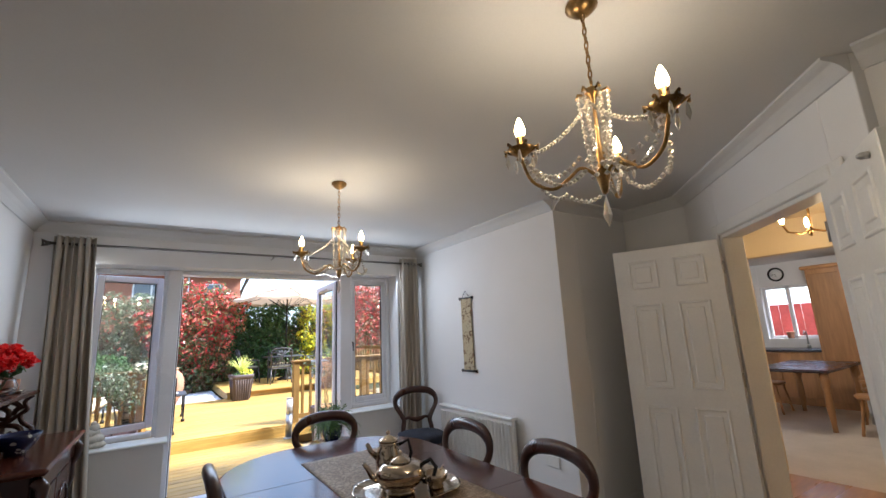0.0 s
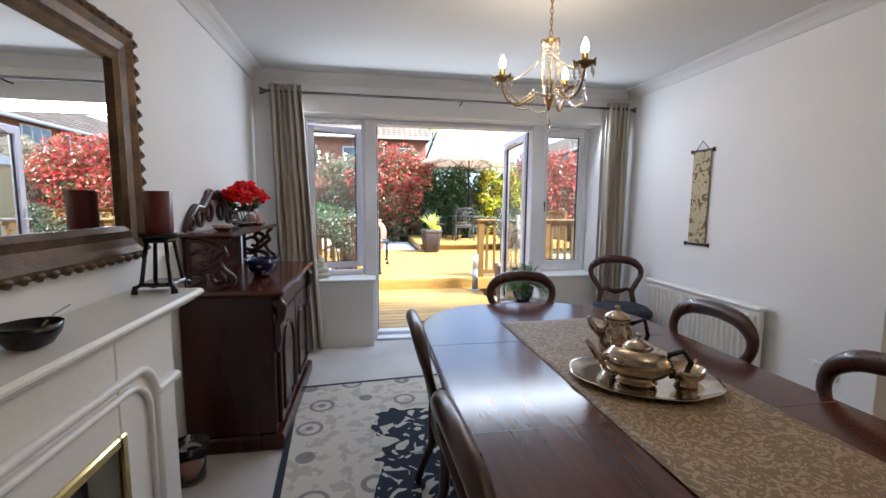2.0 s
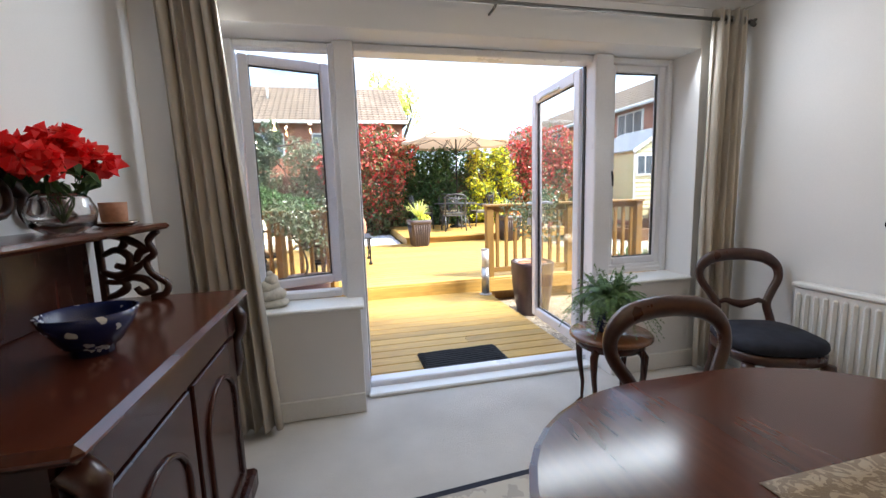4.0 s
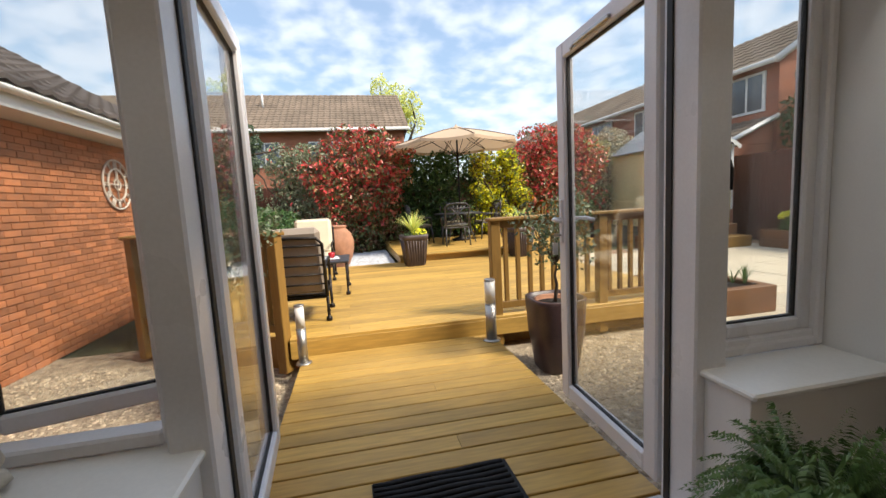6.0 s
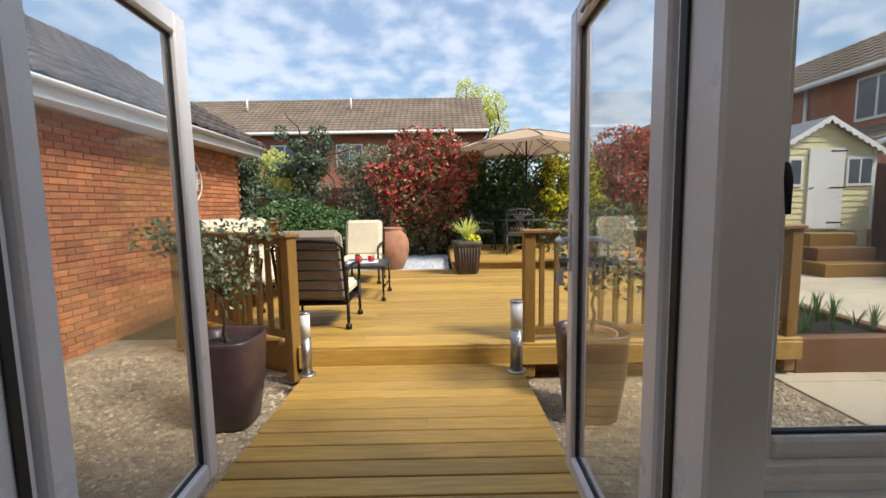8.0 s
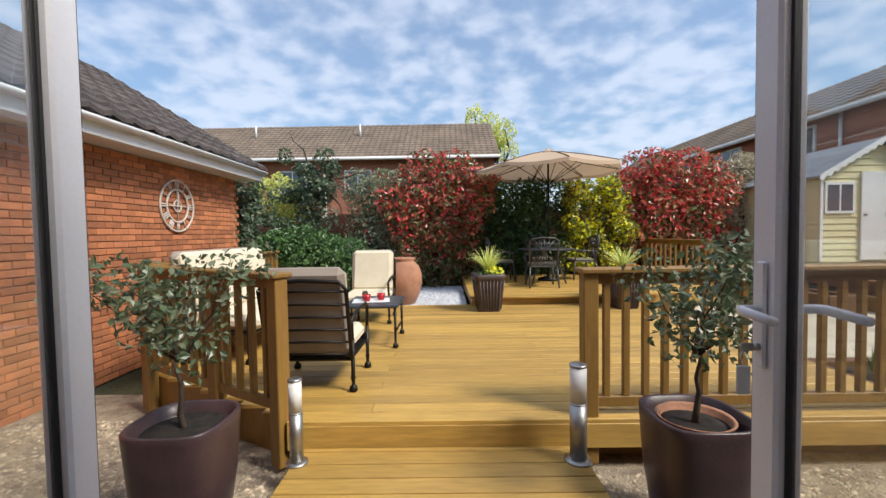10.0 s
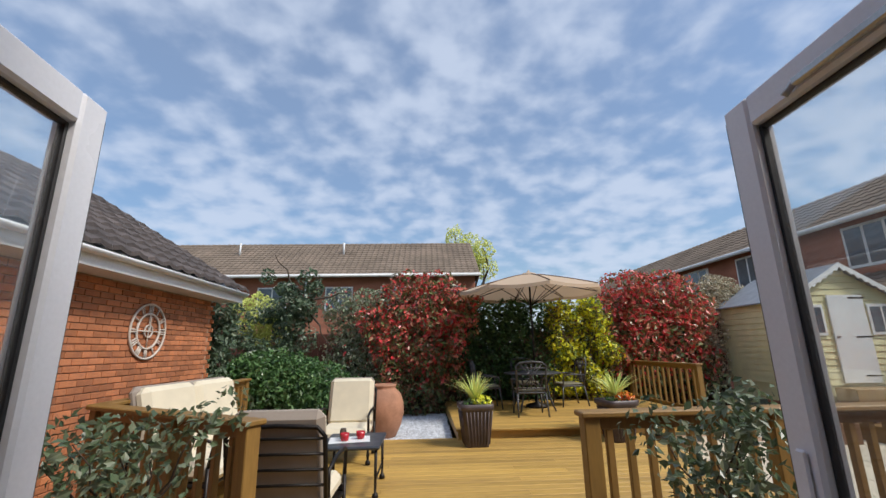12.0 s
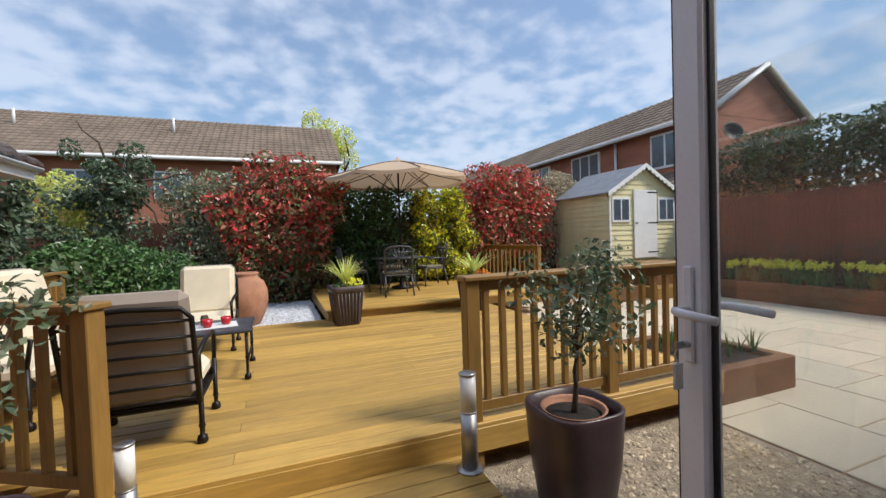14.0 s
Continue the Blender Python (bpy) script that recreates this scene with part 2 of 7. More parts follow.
def pane_glass(name):
    """Thin double glazing: clear, with a Fresnel reflection and a pale diffuse film painted in as reflected haze."""
    mt = bpy.data.materials.new(name)
    mt.use_nodes = True
    nt = mt.node_tree
    nt.nodes.remove(nt.nodes["Principled BSDF"])
    tr = nt.nodes.new("ShaderNodeBsdfTransparent")
    tr.inputs[0].default_value = (0.965, 0.98, 0.975, 1)
    gl = nt.nodes.new("ShaderNodeBsdfGlossy")
    gl.inputs["Roughness"].default_value = 0.0
    lw = nt.nodes.new("ShaderNodeLayerWeight")
    pw = nt.nodes.new("ShaderNodeMath")
    pw.operation = "POWER"
    nt.links.new(lw.outputs["Facing"], pw.inputs[0])
    pw.inputs[1].default_value = 5.0
    fr = nt.nodes.new("ShaderNodeMath")
    fr.operation = "MULTIPLY_ADD"
    nt.links.new(pw.outputs[0], fr.inputs[0])
    fr.inputs[1].default_value, fr.inputs[2].default_value = 0.8, 0.08
    mx = nt.nodes.new("ShaderNodeMixShader")
    nt.links.new(fr.outputs[0], mx.inputs[0])
    nt.links.new(tr.outputs[0], mx.inputs[1])
    nt.links.new(gl.outputs[0], mx.inputs[2])
    # pale diffuse share that imitates the bright haze reflected in the panes
    haze = nt.nodes.new("ShaderNodeBsdfDiffuse")
    haze.inputs["Color"].default_value = (0.80, 0.79, 0.76, 1)
    haze_noise = nt.nodes.new("ShaderNodeTexNoise")
    haze_noise.inputs["Scale"].default_value, haze_noise.inputs["Detail"].default_value = 3.0, 5.0
    co = nt.nodes.new("ShaderNodeTexCoord")
    nt.links.new(co.outputs["Object"], haze_noise.inputs["Vector"])
    amount = nt.nodes.new("ShaderNodeMapRange")
    amount.inputs["To Min"].default_value, amount.inputs["To Max"].default_value = 0.02, 0.06
    nt.links.new(haze_noise.outputs["Fac"], amount.inputs["Value"])
    film_ = nt.nodes.new("ShaderNodeMixShader")
    nt.links.new(amount.outputs["Result"], film_.inputs[0])
    nt.links.new(mx.outputs[0], film_.inputs[1])
    nt.links.new(haze.outputs[0], film_.inputs[2])
    nt.links.new(film_.outputs[0], nt.nodes["Material Output"].inputs[0])
    return mt


def glow(name, colour, strength):
    mt = bpy.data.materials.new(name)
    mt.use_nodes = True
    b = mt.node_tree.nodes["Principled BSDF"]
    b.inputs["Emission Color"].default_value = (*colour, 1)
    b.inputs["Emission Strength"].default_value = strength
    return mt


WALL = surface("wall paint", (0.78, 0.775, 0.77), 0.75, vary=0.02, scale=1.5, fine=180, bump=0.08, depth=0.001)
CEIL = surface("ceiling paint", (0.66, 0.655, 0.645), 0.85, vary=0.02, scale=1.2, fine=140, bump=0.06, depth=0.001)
GLOSSW = surface("white gloss paint", (0.78, 0.775, 0.75), 0.35, vary=0.03, scale=3, fine=80, bump=0.03, depth=0.0006)
UPVC = surface("white upvc", (0.80, 0.80, 0.83), 0.3, vary=0.03, scale=3, fine=90, bump=0.02, depth=0.0004)
GASKET = surface("black gasket", (0.02, 0.02, 0.022), 0.6, vary=0.1, bump=0)
CARPET = surface("cream carpet", (0.60, 0.565, 0.52), 0.95, vary=0.08, scale=2.5, fine=420, bump=0.9, depth=0.004, spec=0.1)
MAHOG = surface("dark mahogany", (0.052, 0.015, 0.010), 0.26, vary=0.14, scale=5, fine=45, bump=0.03, depth=0.0004, stretch=(1, 1, 0.12), spec=0.3, coat=0.12, hue=(0.020, 0.006, 0.005))
MAHOGTOP = surface("polished mahogany", (0.085, 0.024, 0.013), 0.17, vary=0.22, scale=7, fine=50, bump=0.008, depth=0.0003, stretch=(1, 0.1, 1), spec=0.45, coat=0.0, hue=(0.052, 0.015, 0.009), rvar=0.03)
WALNUT = surface("carved chair mahogany", (0.050, 0.015, 0.009), 0.3, vary=0.25, scale=9, fine=60, bump=0.08, depth=0.0006, coat=0.2, hue=(0.03, 0.011, 0.008))
SEATBLUE = surface("dark blue upholstery", (0.012, 0.014, 0.026), 0.85, vary=0.2, scale=20, fine=400, bump=0.5, depth=0.001)
BRASS = surface("aged brass", (0.42, 0.26, 0.10), 0.3, 1.0, vary=0.25, scale=15, fine=120, bump=0.1, depth=0.0005)
SILVER = surface("silver plate", (0.55, 0.46, 0.36), 0.13, 1.0, vary=0.15, scale=12, fine=90, bump=0.04, depth=0.0004)
STEEL = surface("brushed steel", (0.50, 0.49, 0.47), 0.42, 1.0, vary=0.1, scale=10, fine=200, bump=0.05, depth=0.0003, stretch=(1, 1, 0.1))
CHROMEB = surface("pole metal", (0.20, 0.19, 0.18), 0.35, 1.0, vary=0.1)
CURTAIN = surface("beige curtain cloth", (0.52, 0.47, 0.40), 0.9, vary=0.06, scale=3, fine=300, bump=0.4, depth=0.001, spec=0.1)
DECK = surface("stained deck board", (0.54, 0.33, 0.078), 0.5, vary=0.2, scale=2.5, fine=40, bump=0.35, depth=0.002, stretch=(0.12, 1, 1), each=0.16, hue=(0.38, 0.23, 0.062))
# deck stain darkened to carry the shade on railings and frames
DECKV = surface("shaded deck timber", (0.255, 0.142, 0.031), 0.55, vary=0.16, scale=4, fine=45, bump=0.3, depth=0.002, stretch=(1, 1, 0.15), each=0.08, hue=(0.22, 0.118, 0.03))
SLEEPER = surface("brown sleeper timber", (0.20, 0.095, 0.04), 0.75, vary=0.18, scale=4, fine=40, bump=0.4, depth=0.003, stretch=(0.2, 0.2, 1), each=0.1)
GRAVELB = surface("gravel bed", (0.46, 0.38, 0.27), 0.9, vary=0.3, scale=9, fine=90, bump=1.0, depth=0.02, hue=(0.24, 0.19, 0.14))
BRICK = surface("orange red brick", (0.50, 0.185, 0.075), 0.85, vary=0.2, scale=8, fine=90, bump=0.5, depth=0.003, each=0.28, hue=(0.37, 0.145, 0.07))
BRICKJ = surface("orange red brick course", (0.50, 0.185, 0.075), 0.85, vary=0.2, scale=8, fine=90, bump=0.5, depth=0.003, island=0.28, hue=(0.37, 0.145, 0.07))
MORTAR = surface("mortar", (0.42, 0.27, 0.17), 0.95, vary=0.12, scale=6, fine=120, bump=0.4)
FARBRICK = surface("far house brick", (0.42, 0.165, 0.10), 0.9, vary=0.15, scale=0.8, fine=14, bump=0.2, stretch=(1, 1, 3))
ROOFD = surface("dark roof tile", (0.105, 0.085, 0.078), 0.8, vary=0.2, scale=3, fine=40, bump=0.4, each=0.22)
ROOFB = surface("brown far roof tile", (0.22, 0.165, 0.12), 0.9, vary=0.14, scale=0.7, fine=9, bump=0.4, depth=0.01, island=0.10)
FASCIA = surface("white fascia", (0.78, 0.78, 0.77), 0.4, vary=0.05, scale=2, fine=30, bump=0.03)
SLAB = surface("pale sandstone slab", (0.60, 0.52, 0.385), 0.8, vary=0.1, scale=2.2, fine=50, bump=0.3, depth=0.003, each=0.09, hue=(0.54, 0.47, 0.36))
GRASS = surface("ground soil and grass", (0.10, 0.11, 0.05), 0.95, vary=0.3, scale=0.8, fine=25, bump=0.6, depth=0.02)
GLASSP = pane_glass("window glass")
PLUM = surface("plum glazed planter", (0.075, 0.045, 0.048), 0.35, vary=0.15, scale=5, fine=70, bump=0.08, depth=0.001)


def foliage(name, colours, rough=0.34):
    """Leaves: each one takes a colour of the row, and lets some light through."""
    mt = bpy.data.materials.new(name)
    mt.use_nodes = True
    nt = mt.node_tree
    b = nt.nodes["Principled BSDF"]
    b.inputs["Roughness"].default_value = rough
    ge = nt.nodes.new("ShaderNodeNewGeometry")
    ramp = nt.nodes.new("ShaderNodeValToRGB")
    el = ramp.color_ramp.elements
    for i, c in enumerate(colours):
        e = el[i] if i < 2 else el.new(1.0)
        e.position = i / (len(colours) - 1)
        e.color = (*[min(0.85, v * 2.0) for v in c], 1)
    nt.links.new(ge.outputs["Random Per Island"], ramp.inputs[0])
    nt.links.new(ramp.outputs[0], b.inputs["Base Color"])
    tl = nt.nodes.new("ShaderNodeBsdfTranslucent")
    nt.links.new(ramp.outputs[0], tl.inputs[0])
    mx = nt.nodes.new("ShaderNodeMixShader")
    mx.inputs[0].default_value = 0.25
    nt.links.new(b.outputs[0], mx.inputs[1])
    nt.links.new(tl.outputs[0], mx.inputs[2])
    nt.links.new(mx.outputs[0], nt.nodes["Material Output"].inputs[0])
    return mt


def pattern(name, build, rough=0.8):
    """A patterned cloth: build(tree, object coordinates) returns the colour socket."""
    mt = bpy.data.materials.new(name)
    mt.use_nodes = True
    nt = mt.node_tree
    b = nt.nodes["Principled BSDF"]
    b.inputs["Roughness"].default_value = rough
    tc = nt.nodes.new("ShaderNodeTexCoord")
    nt.links.new(build(nt, tc.outputs["Object"]), b.inputs["Base Color"])
    n = nt.nodes.new("ShaderNodeTexNoise")
    n.inputs["Scale"].default_value = 300
    nt.links.new(tc.outputs["Object"], n.inputs["Vector"])
    bm = nt.nodes.new("ShaderNodeBump")
    bm.inputs["Strength"].default_value, bm.inputs["Distance"].default_value = 0.5, 0.002
    nt.links.new(n.outputs["Fac"], bm.inputs["Height"])
    nt.links.new(bm.outputs["Normal"], b.inputs["Normal"])
    return mt


def mathn(nt, op, a, b=0.0):
    n = nt.nodes.new("ShaderNodeMath")
    n.operation = op
    for i, v in enumerate((a, b)):
        if isinstance(v, (int, float)):
            n.inputs[i].default_value = v
        else:
            nt.links.new(v, n.inputs[i])
    return n.outputs[0]


def mixc(nt, fac, a, b):
    n = nt.nodes.new("ShaderNodeMix")
    n.data_type = "RGBA"
    for key, v in (("Factor", fac), ("A", a), ("B", b)):
        if isinstance(v, tuple):
            n.inputs[key].default_value = (*v, 1)
        elif isinstance(v, (int, float)):
            n.inputs[key].default_value = v
        else:
            nt.links.new(v, n.inputs[key])
    return n.outputs["Result"]


def rug_pattern(nt, co):
    """Cream rug: navy field with pale leaf sprays, a border of rosettes between dark lines."""
    sp = nt.nodes.new("ShaderNodeSeparateXYZ")
    nt.links.new(co, sp.inputs[0])
    ax, ay = mathn(nt, "ABSOLUTE", sp.outputs[0]), mathn(nt, "ABSOLUTE", sp.outputs[1])
    inset = mathn(nt, "MINIMUM", mathn(nt, "SUBTRACT", 1.30, ax), mathn(nt, "SUBTRACT", 1.90, ay))
    wob = nt.nodes.new("ShaderNodeTexNoise")
    wob.inputs["Scale"].default_value, wob.inputs["Detail"].default_value = 3.2, 2.0
    nt.links.new(co, wob.inputs["Vector"])
    field_edge = mathn(nt, "ADD", inset, mathn(nt, "MULTIPLY", mathn(nt, "SUBTRACT", wob.outputs["Fac"], 0.5), 0.45))
    field = mathn(nt, "GREATER_THAN", field_edge, 0.50)
    spray = nt.nodes.new("ShaderNodeTexNoise")
    spray.inputs["Scale"].default_value, spray.inputs["Detail"].default_value, spray.inputs["Distortion"].default_value = 7.0, 1.5, 2.2
    nt.links.new(co, spray.inputs["Vector"])
    leafy = mathn(nt, "GREATER_THAN", spray.outputs["Fac"], 0.56)
    inner = mixc(nt, leafy, (0.012, 0.015, 0.030), (0.50, 0.46, 0.38))
    vor = nt.nodes.new("ShaderNodeTexVoronoi")
    vor.inputs["Scale"].default_value, vor.inputs["Randomness"].default_value = 3.3, 0.35
    nt.links.new(co, vor.inputs["Vector"])
    ring = mathn(nt, "MULTIPLY", mathn(nt, "GREATER_THAN", vor.outputs["Distance"], 0.20), mathn(nt, "LESS_THAN", vor.outputs["Distance"], 0.27))
    dot = mathn(nt, "LESS_THAN", vor.outputs["Distance"], 0.09)
    faint = nt.nodes.new("ShaderNodeTexNoise")
    faint.inputs["Scale"].default_value, faint.inputs["Detail"].default_value = 12.0, 3.0
    nt.links.new(co, faint.inputs["Vector"])
    base = mixc(nt, mathn(nt, "MULTIPLY", mathn(nt, "GREATER_THAN", faint.outputs["Fac"], 0.54), 0.55), (0.52, 0.47, 0.39), (0.30, 0.26, 0.23))
    rose = mixc(nt, mathn(nt, "MULTIPLY", mathn(nt, "ADD", ring, dot), 0.75), base, (0.13, 0.11, 0.12))
    body = mixc(nt, field, rose, inner)
    edge = mathn(nt, "LESS_THAN", inset, 0.035)
    return mixc(nt, edge, body, (0.02, 0.022, 0.035))


def runner_pattern(nt, co):
    """Bronze brocade: pale sprays woven on a darker ground."""
    n = nt.nodes.new("ShaderNodeTexNoise")
    n.inputs["Scale"].default_value, n.inputs["Detail"].default_value, n.inputs["Distortion"].default_value = 24.0, 5.0, 3.0
    nt.links.new(co, n.inputs["Vector"])
    return mixc(nt, mathn(nt, "GREATER_THAN", n.outputs["Fac"], 0.53), (0.20, 0.135, 0.075), (0.36, 0.27, 0.17))


def chinese_pattern(nt, co):
    n = nt.nodes.new("ShaderNodeTexNoise")
    n.inputs["Scale"].default_value, n.inputs["Detail"].default_value, n.inputs["Distortion"].default_value = 16.0, 2.0, 1.5
    nt.links.new(co, n.inputs["Vector"])
    return mixc(nt, mathn(nt, "GREATER_THAN", n.outputs["Fac"], 0.55), (0.46, 0.38, 0.24), (0.16, 0.10, 0.05))


def willow_pattern(nt, co):
    n = nt.nodes.new("ShaderNodeTexNoise")
    n.inputs["Scale"].default_value, n.inputs["Detail"].default_value = 22.0, 2.0
    nt.links.new(co, n.inputs["Vector"])
    return mixc(nt, mathn(nt, "GREATER_THAN", n.outputs["Fac"], 0.62), (0.012, 0.02, 0.085), (0.55, 0.58, 0.62))


RUG = pattern("woven rug", rug_pattern, 0.95)
RUNNER = pattern("brocade runner", runner_pattern, 0.6)
SCROLLCLOTH = pattern("painted scroll cloth", chinese_pattern, 0.8)
WILLOW = pattern("blue and white china", willow_pattern, 0.15)
SHEDPAINT = surface("pale yellow shed paint", (0.72, 0.66, 0.38), 0.6, vary=0.06, scale=3, fine=40, bump=0.1)
WHITEP = surface("white timber paint", (0.80, 0.80, 0.78), 0.45, vary=0.04, scale=3, fine=50, bump=0.06)
FENCE = surface("red-brown fence paint", (0.12, 0.042, 0.028), 0.8, vary=0.18, scale=2, fine=30, bump=0.2, stretch=(1, 1, 0.2))
CREAM = surface("cream cushion cloth", (0.72, 0.64, 0.48), 0.9, vary=0.05, scale=5, fine=300, bump=0.35, depth=0.001, spec=0.15)
TAUPE = surface("taupe cushion backing", (0.34, 0.285, 0.235), 0.9, vary=0.08, scale=5, fine=300, bump=0.35, depth=0.001, spec=0.15)
IRON = surface("dark cast metal", (0.022, 0.018, 0.016), 0.45, 0.6, vary=0.2, scale=12, fine=120, bump=0.15)
SLATE = surface("dark grey table top", (0.045, 0.05, 0.06), 0.4, vary=0.15)
TERRA = surface("weathered terracotta", (0.45, 0.22, 0.13), 0.85, vary=0.15, scale=5, fine=60, bump=0.25)
SOIL = surface("dark potting soil", (0.03, 0.022, 0.016), 0.95, vary=0.4, scale=20, fine=150, bump=1.0, depth=0.01)
BARK = surface("bark", (0.09, 0.065, 0.045), 0.9, vary=0.25, scale=12, fine=80, bump=0.6, depth=0.004)
WHITESTONE = surface("pale grey pebbles", (0.55, 0.57, 0.60), 0.85, vary=0.25, scale=14, fine=70, bump=1.0, depth=0.015, hue=(0.36, 0.38, 0.42))
RUBBER = surface("black rubber mat", (0.012, 0.012, 0.014), 0.75, vary=0.2, scale=30, fine=200, bump=0.5)
REDROSE = foliage("red petals", [(0.55, 0.006, 0.008), (0.75, 0.015, 0.015), (0.40, 0.004, 0.006)])
REDWAX = surface("dark red candle wax", (0.10, 0.008, 0.010), 0.4, vary=0.1)
BLACKWARE = surface("black glazed ware", (0.008, 0.009, 0.012), 0.25, vary=0.2, bump=0.05)
GILT = surface("old gilt frame", (0.13, 0.072, 0.030), 0.45, 0.45, vary=0.3, scale=14, fine=90, bump=0.3, depth=0.002, hue=(0.06, 0.035, 0.02))
MIRROR = surface("mirror silver", (0.86, 0.87, 0.87), 0.0, 1.0, vary=0.0, bump=0, rvar=0.0)
BRASS2 = surface("polished brass", (0.62, 0.47, 0.20), 0.15, 1.0, vary=0.1, bump=0.02)
TEAK = surface("light walnut top", (0.20, 0.075, 0.028), 0.22, vary=0.2, scale=6, fine=45, bump=0.04, depth=0.0005, stretch=(1, 0.15, 1), coat=0.4)
STONEFIRE = surface("cream stone surround", (0.80, 0.78, 0.74), 0.4, vary=0.03, scale=2, fine=60, bump=0.05)
FIREBLK = surface("fire insert", (0.012, 0.014, 0.017), 0.3, vary=0.2)
PINE = surface("orange oak", (0.42, 0.21, 0.075), 0.4, vary=0.18, scale=3, fine=30, bump=0.08, stretch=(1, 1, 0.12), each=0.05)
OAKFLOOR = surface("oak floor", (0.40, 0.20, 0.07), 0.3, vary=0.16, scale=3, fine=30, bump=0.05, stretch=(0.15, 1, 1), each=0.08)
CREAMWALL = surface("warm cream wall", (0.72, 0.62, 0.45), 0.8, vary=0.03, scale=2, fine=100, bump=0.05)
TILEFL = surface("pale kitchen floor", (0.58, 0.50, 0.40), 0.35, vary=0.06, scale=3, fine=40, bump=0.03)
CRYSTAL = glass("crystal", (1.0, 0.95, 0.86), 0.05)
CRYSTAL.node_tree.nodes["Principled BSDF"].inputs["Transmission Weight"].default_value = 0.55
CLEARG = glass("clear glass")
BULB = glow("lit candle bulb", (1.0, 0.66, 0.27), 14.0)

# ---- the dining room shell ----
CEIL_Z = 2.49
XL, XR, YW, YB = 0.05, 3.62, 5.25, -2.2


def wall_box(name, lo, hi, mat=None, label="white painted plaster wall"):
    return setting(name, Geo().box(lo, hi, 0.003), mat or WALL, label, "wall")


setting("floor", Geo().box((-0.4, YB - 0.3, -0.12), (5.6, 5.55, 0.0), 0.002), CARPET, "cream fitted carpet on the dining room floor", "floor")
g = Geo()
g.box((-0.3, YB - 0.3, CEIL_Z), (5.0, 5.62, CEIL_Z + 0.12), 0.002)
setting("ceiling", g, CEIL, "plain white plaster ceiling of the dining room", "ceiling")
wall_box("wall_west", (XL - 0.25, YB, 0.0), (XL, 5.62, CEIL_Z))
wall_box("wall_south", (XL - 0.25, YB - 0.25, 0.0), (3.4, YB, CEIL_Z))
wall_box("wall_east_front", (XR, 2.97, 0.0), (XR + 0.25, 5.62, CEIL_Z))
wall_box("wall_recess_end", (XR + 0.25, 2.97, 0.0), (4.85, 3.12, CEIL_Z))
wall_box("wall_recess_side", (4.60, 2.34, 0.0), (4.75, 2.97, CEIL_Z))
wall_box("wall_east_back", (3.27, YB, 0.0), (3.42, 1.02, CEIL_Z))
# the wall with the openings to the garden
WX0, WX1, DX0, DX1, HEAD, SILL = 0.40, 3.33, 1.06, 2.72, 2.165, 0.63
g = Geo()
g.box((XL, YW, 0), (WX0, 5.575, CEIL_Z), 0.003)
g.box((WX1, YW, 0), (XR, 5.575, CEIL_Z), 0.003)
g.box((WX0, YW, HEAD), (WX1, 5.575, CEIL_Z), 0.003)
g.box((WX0, YW, 0), (DX0, 5.575, SILL), 0.003)
g.box((DX1, YW, 0), (WX1, 5.575, SILL), 0.003)
setting("wall_north", g, WALL, "white window wall with wide opening to the garden", "wall")
# the slanted wall with the doorway to the hall
DIAG = pose(4.60, 2.40, 0, 0, 0, 225)  # x runs along the wall, y to the hall side
L0, L1, LEN = 0.55, 1.70, 1.92
g = Geo()
for lo, hi in (((0, 0, 0), (L0, 0.12, CEIL_Z)), ((L1, 0, 0), (LEN, 0.12, CEIL_Z)), ((L0, 0, 2.03), (L1, 0.12, CEIL_Z))):
    g.box(lo, hi, 0.003, DIAG)
setting("wall_diagonal", g, WALL, "slanted white wall with doorway to the hall", "wall")


def cornice(runs):
    """Coved moulding along wall lines; each run is two plan points with the room on its left."""
    g = Geo()
    prof = [(0, 0), (0.10, 0), (0.10, -0.012), (0.085, -0.02), (0.06, -0.03), (0.035, -0.05), (0.02, -0.07), (0.012, -0.082), (0, -0.082)]
    for (ax, ay), (bx, by) in runs:
        d = Vector((bx - ax, by - ay, 0)).normalized()
        n = Vector((-d.y, d.x, 0))
        vs = []
        for x, y in ((ax, ay), (bx, by)):
            vs += [(x + n.x * p, y + n.y * p, CEIL_Z - 0.001 + q) for p, q in prof]
        k = len(prof)
        fs = [(i, i + 1, k + i + 1, k + i) for i in range(k - 1)] + [tuple(range(k))[::-1], tuple(range(k, 2 * k))]
        g.add(vs, fs)
    return g


dg = [tuple((DIAG @ Vector((u, 0, 0)))[:2]) for u in (0, LEN)]
setting("cornice", cornice([((XL, YW), (XL, YB)), ((XR, YW), (XL, YW)), ((XR, 2.97), (XR, YW)), ((4.6, 2.97), (XR, 2.97)), ((4.6, 2.40), (4.6, 2.97)), (dg[1], dg[0]), ((3.27, YB), (3.27, 1.02))]), CEIL, "white coved plaster cornice", "cornice")
g = Geo()
for lo, hi in (((XL, 4.74, 0), (XL + 0.015, YW, 0.12)), ((WX0 - 0.3, YW - 0.015, 0), (DX0, YW, 0.12)), ((DX1, YW - 0.015, 0), (XR, YW, 0.12)), ((XR - 0.015, 2.97, 0), (XR, YW - 0.016, 0.12)), ((XR, 2.955, 0), (4.6, 2.97, 0.12)), ((4.585, 2.45, 0), (4.60, 2.954, 0.12))):
    g.box(lo, hi, 0.005)
setting("baseboard", g, GLOSSW, "white skirting board along the walls", "skirting")

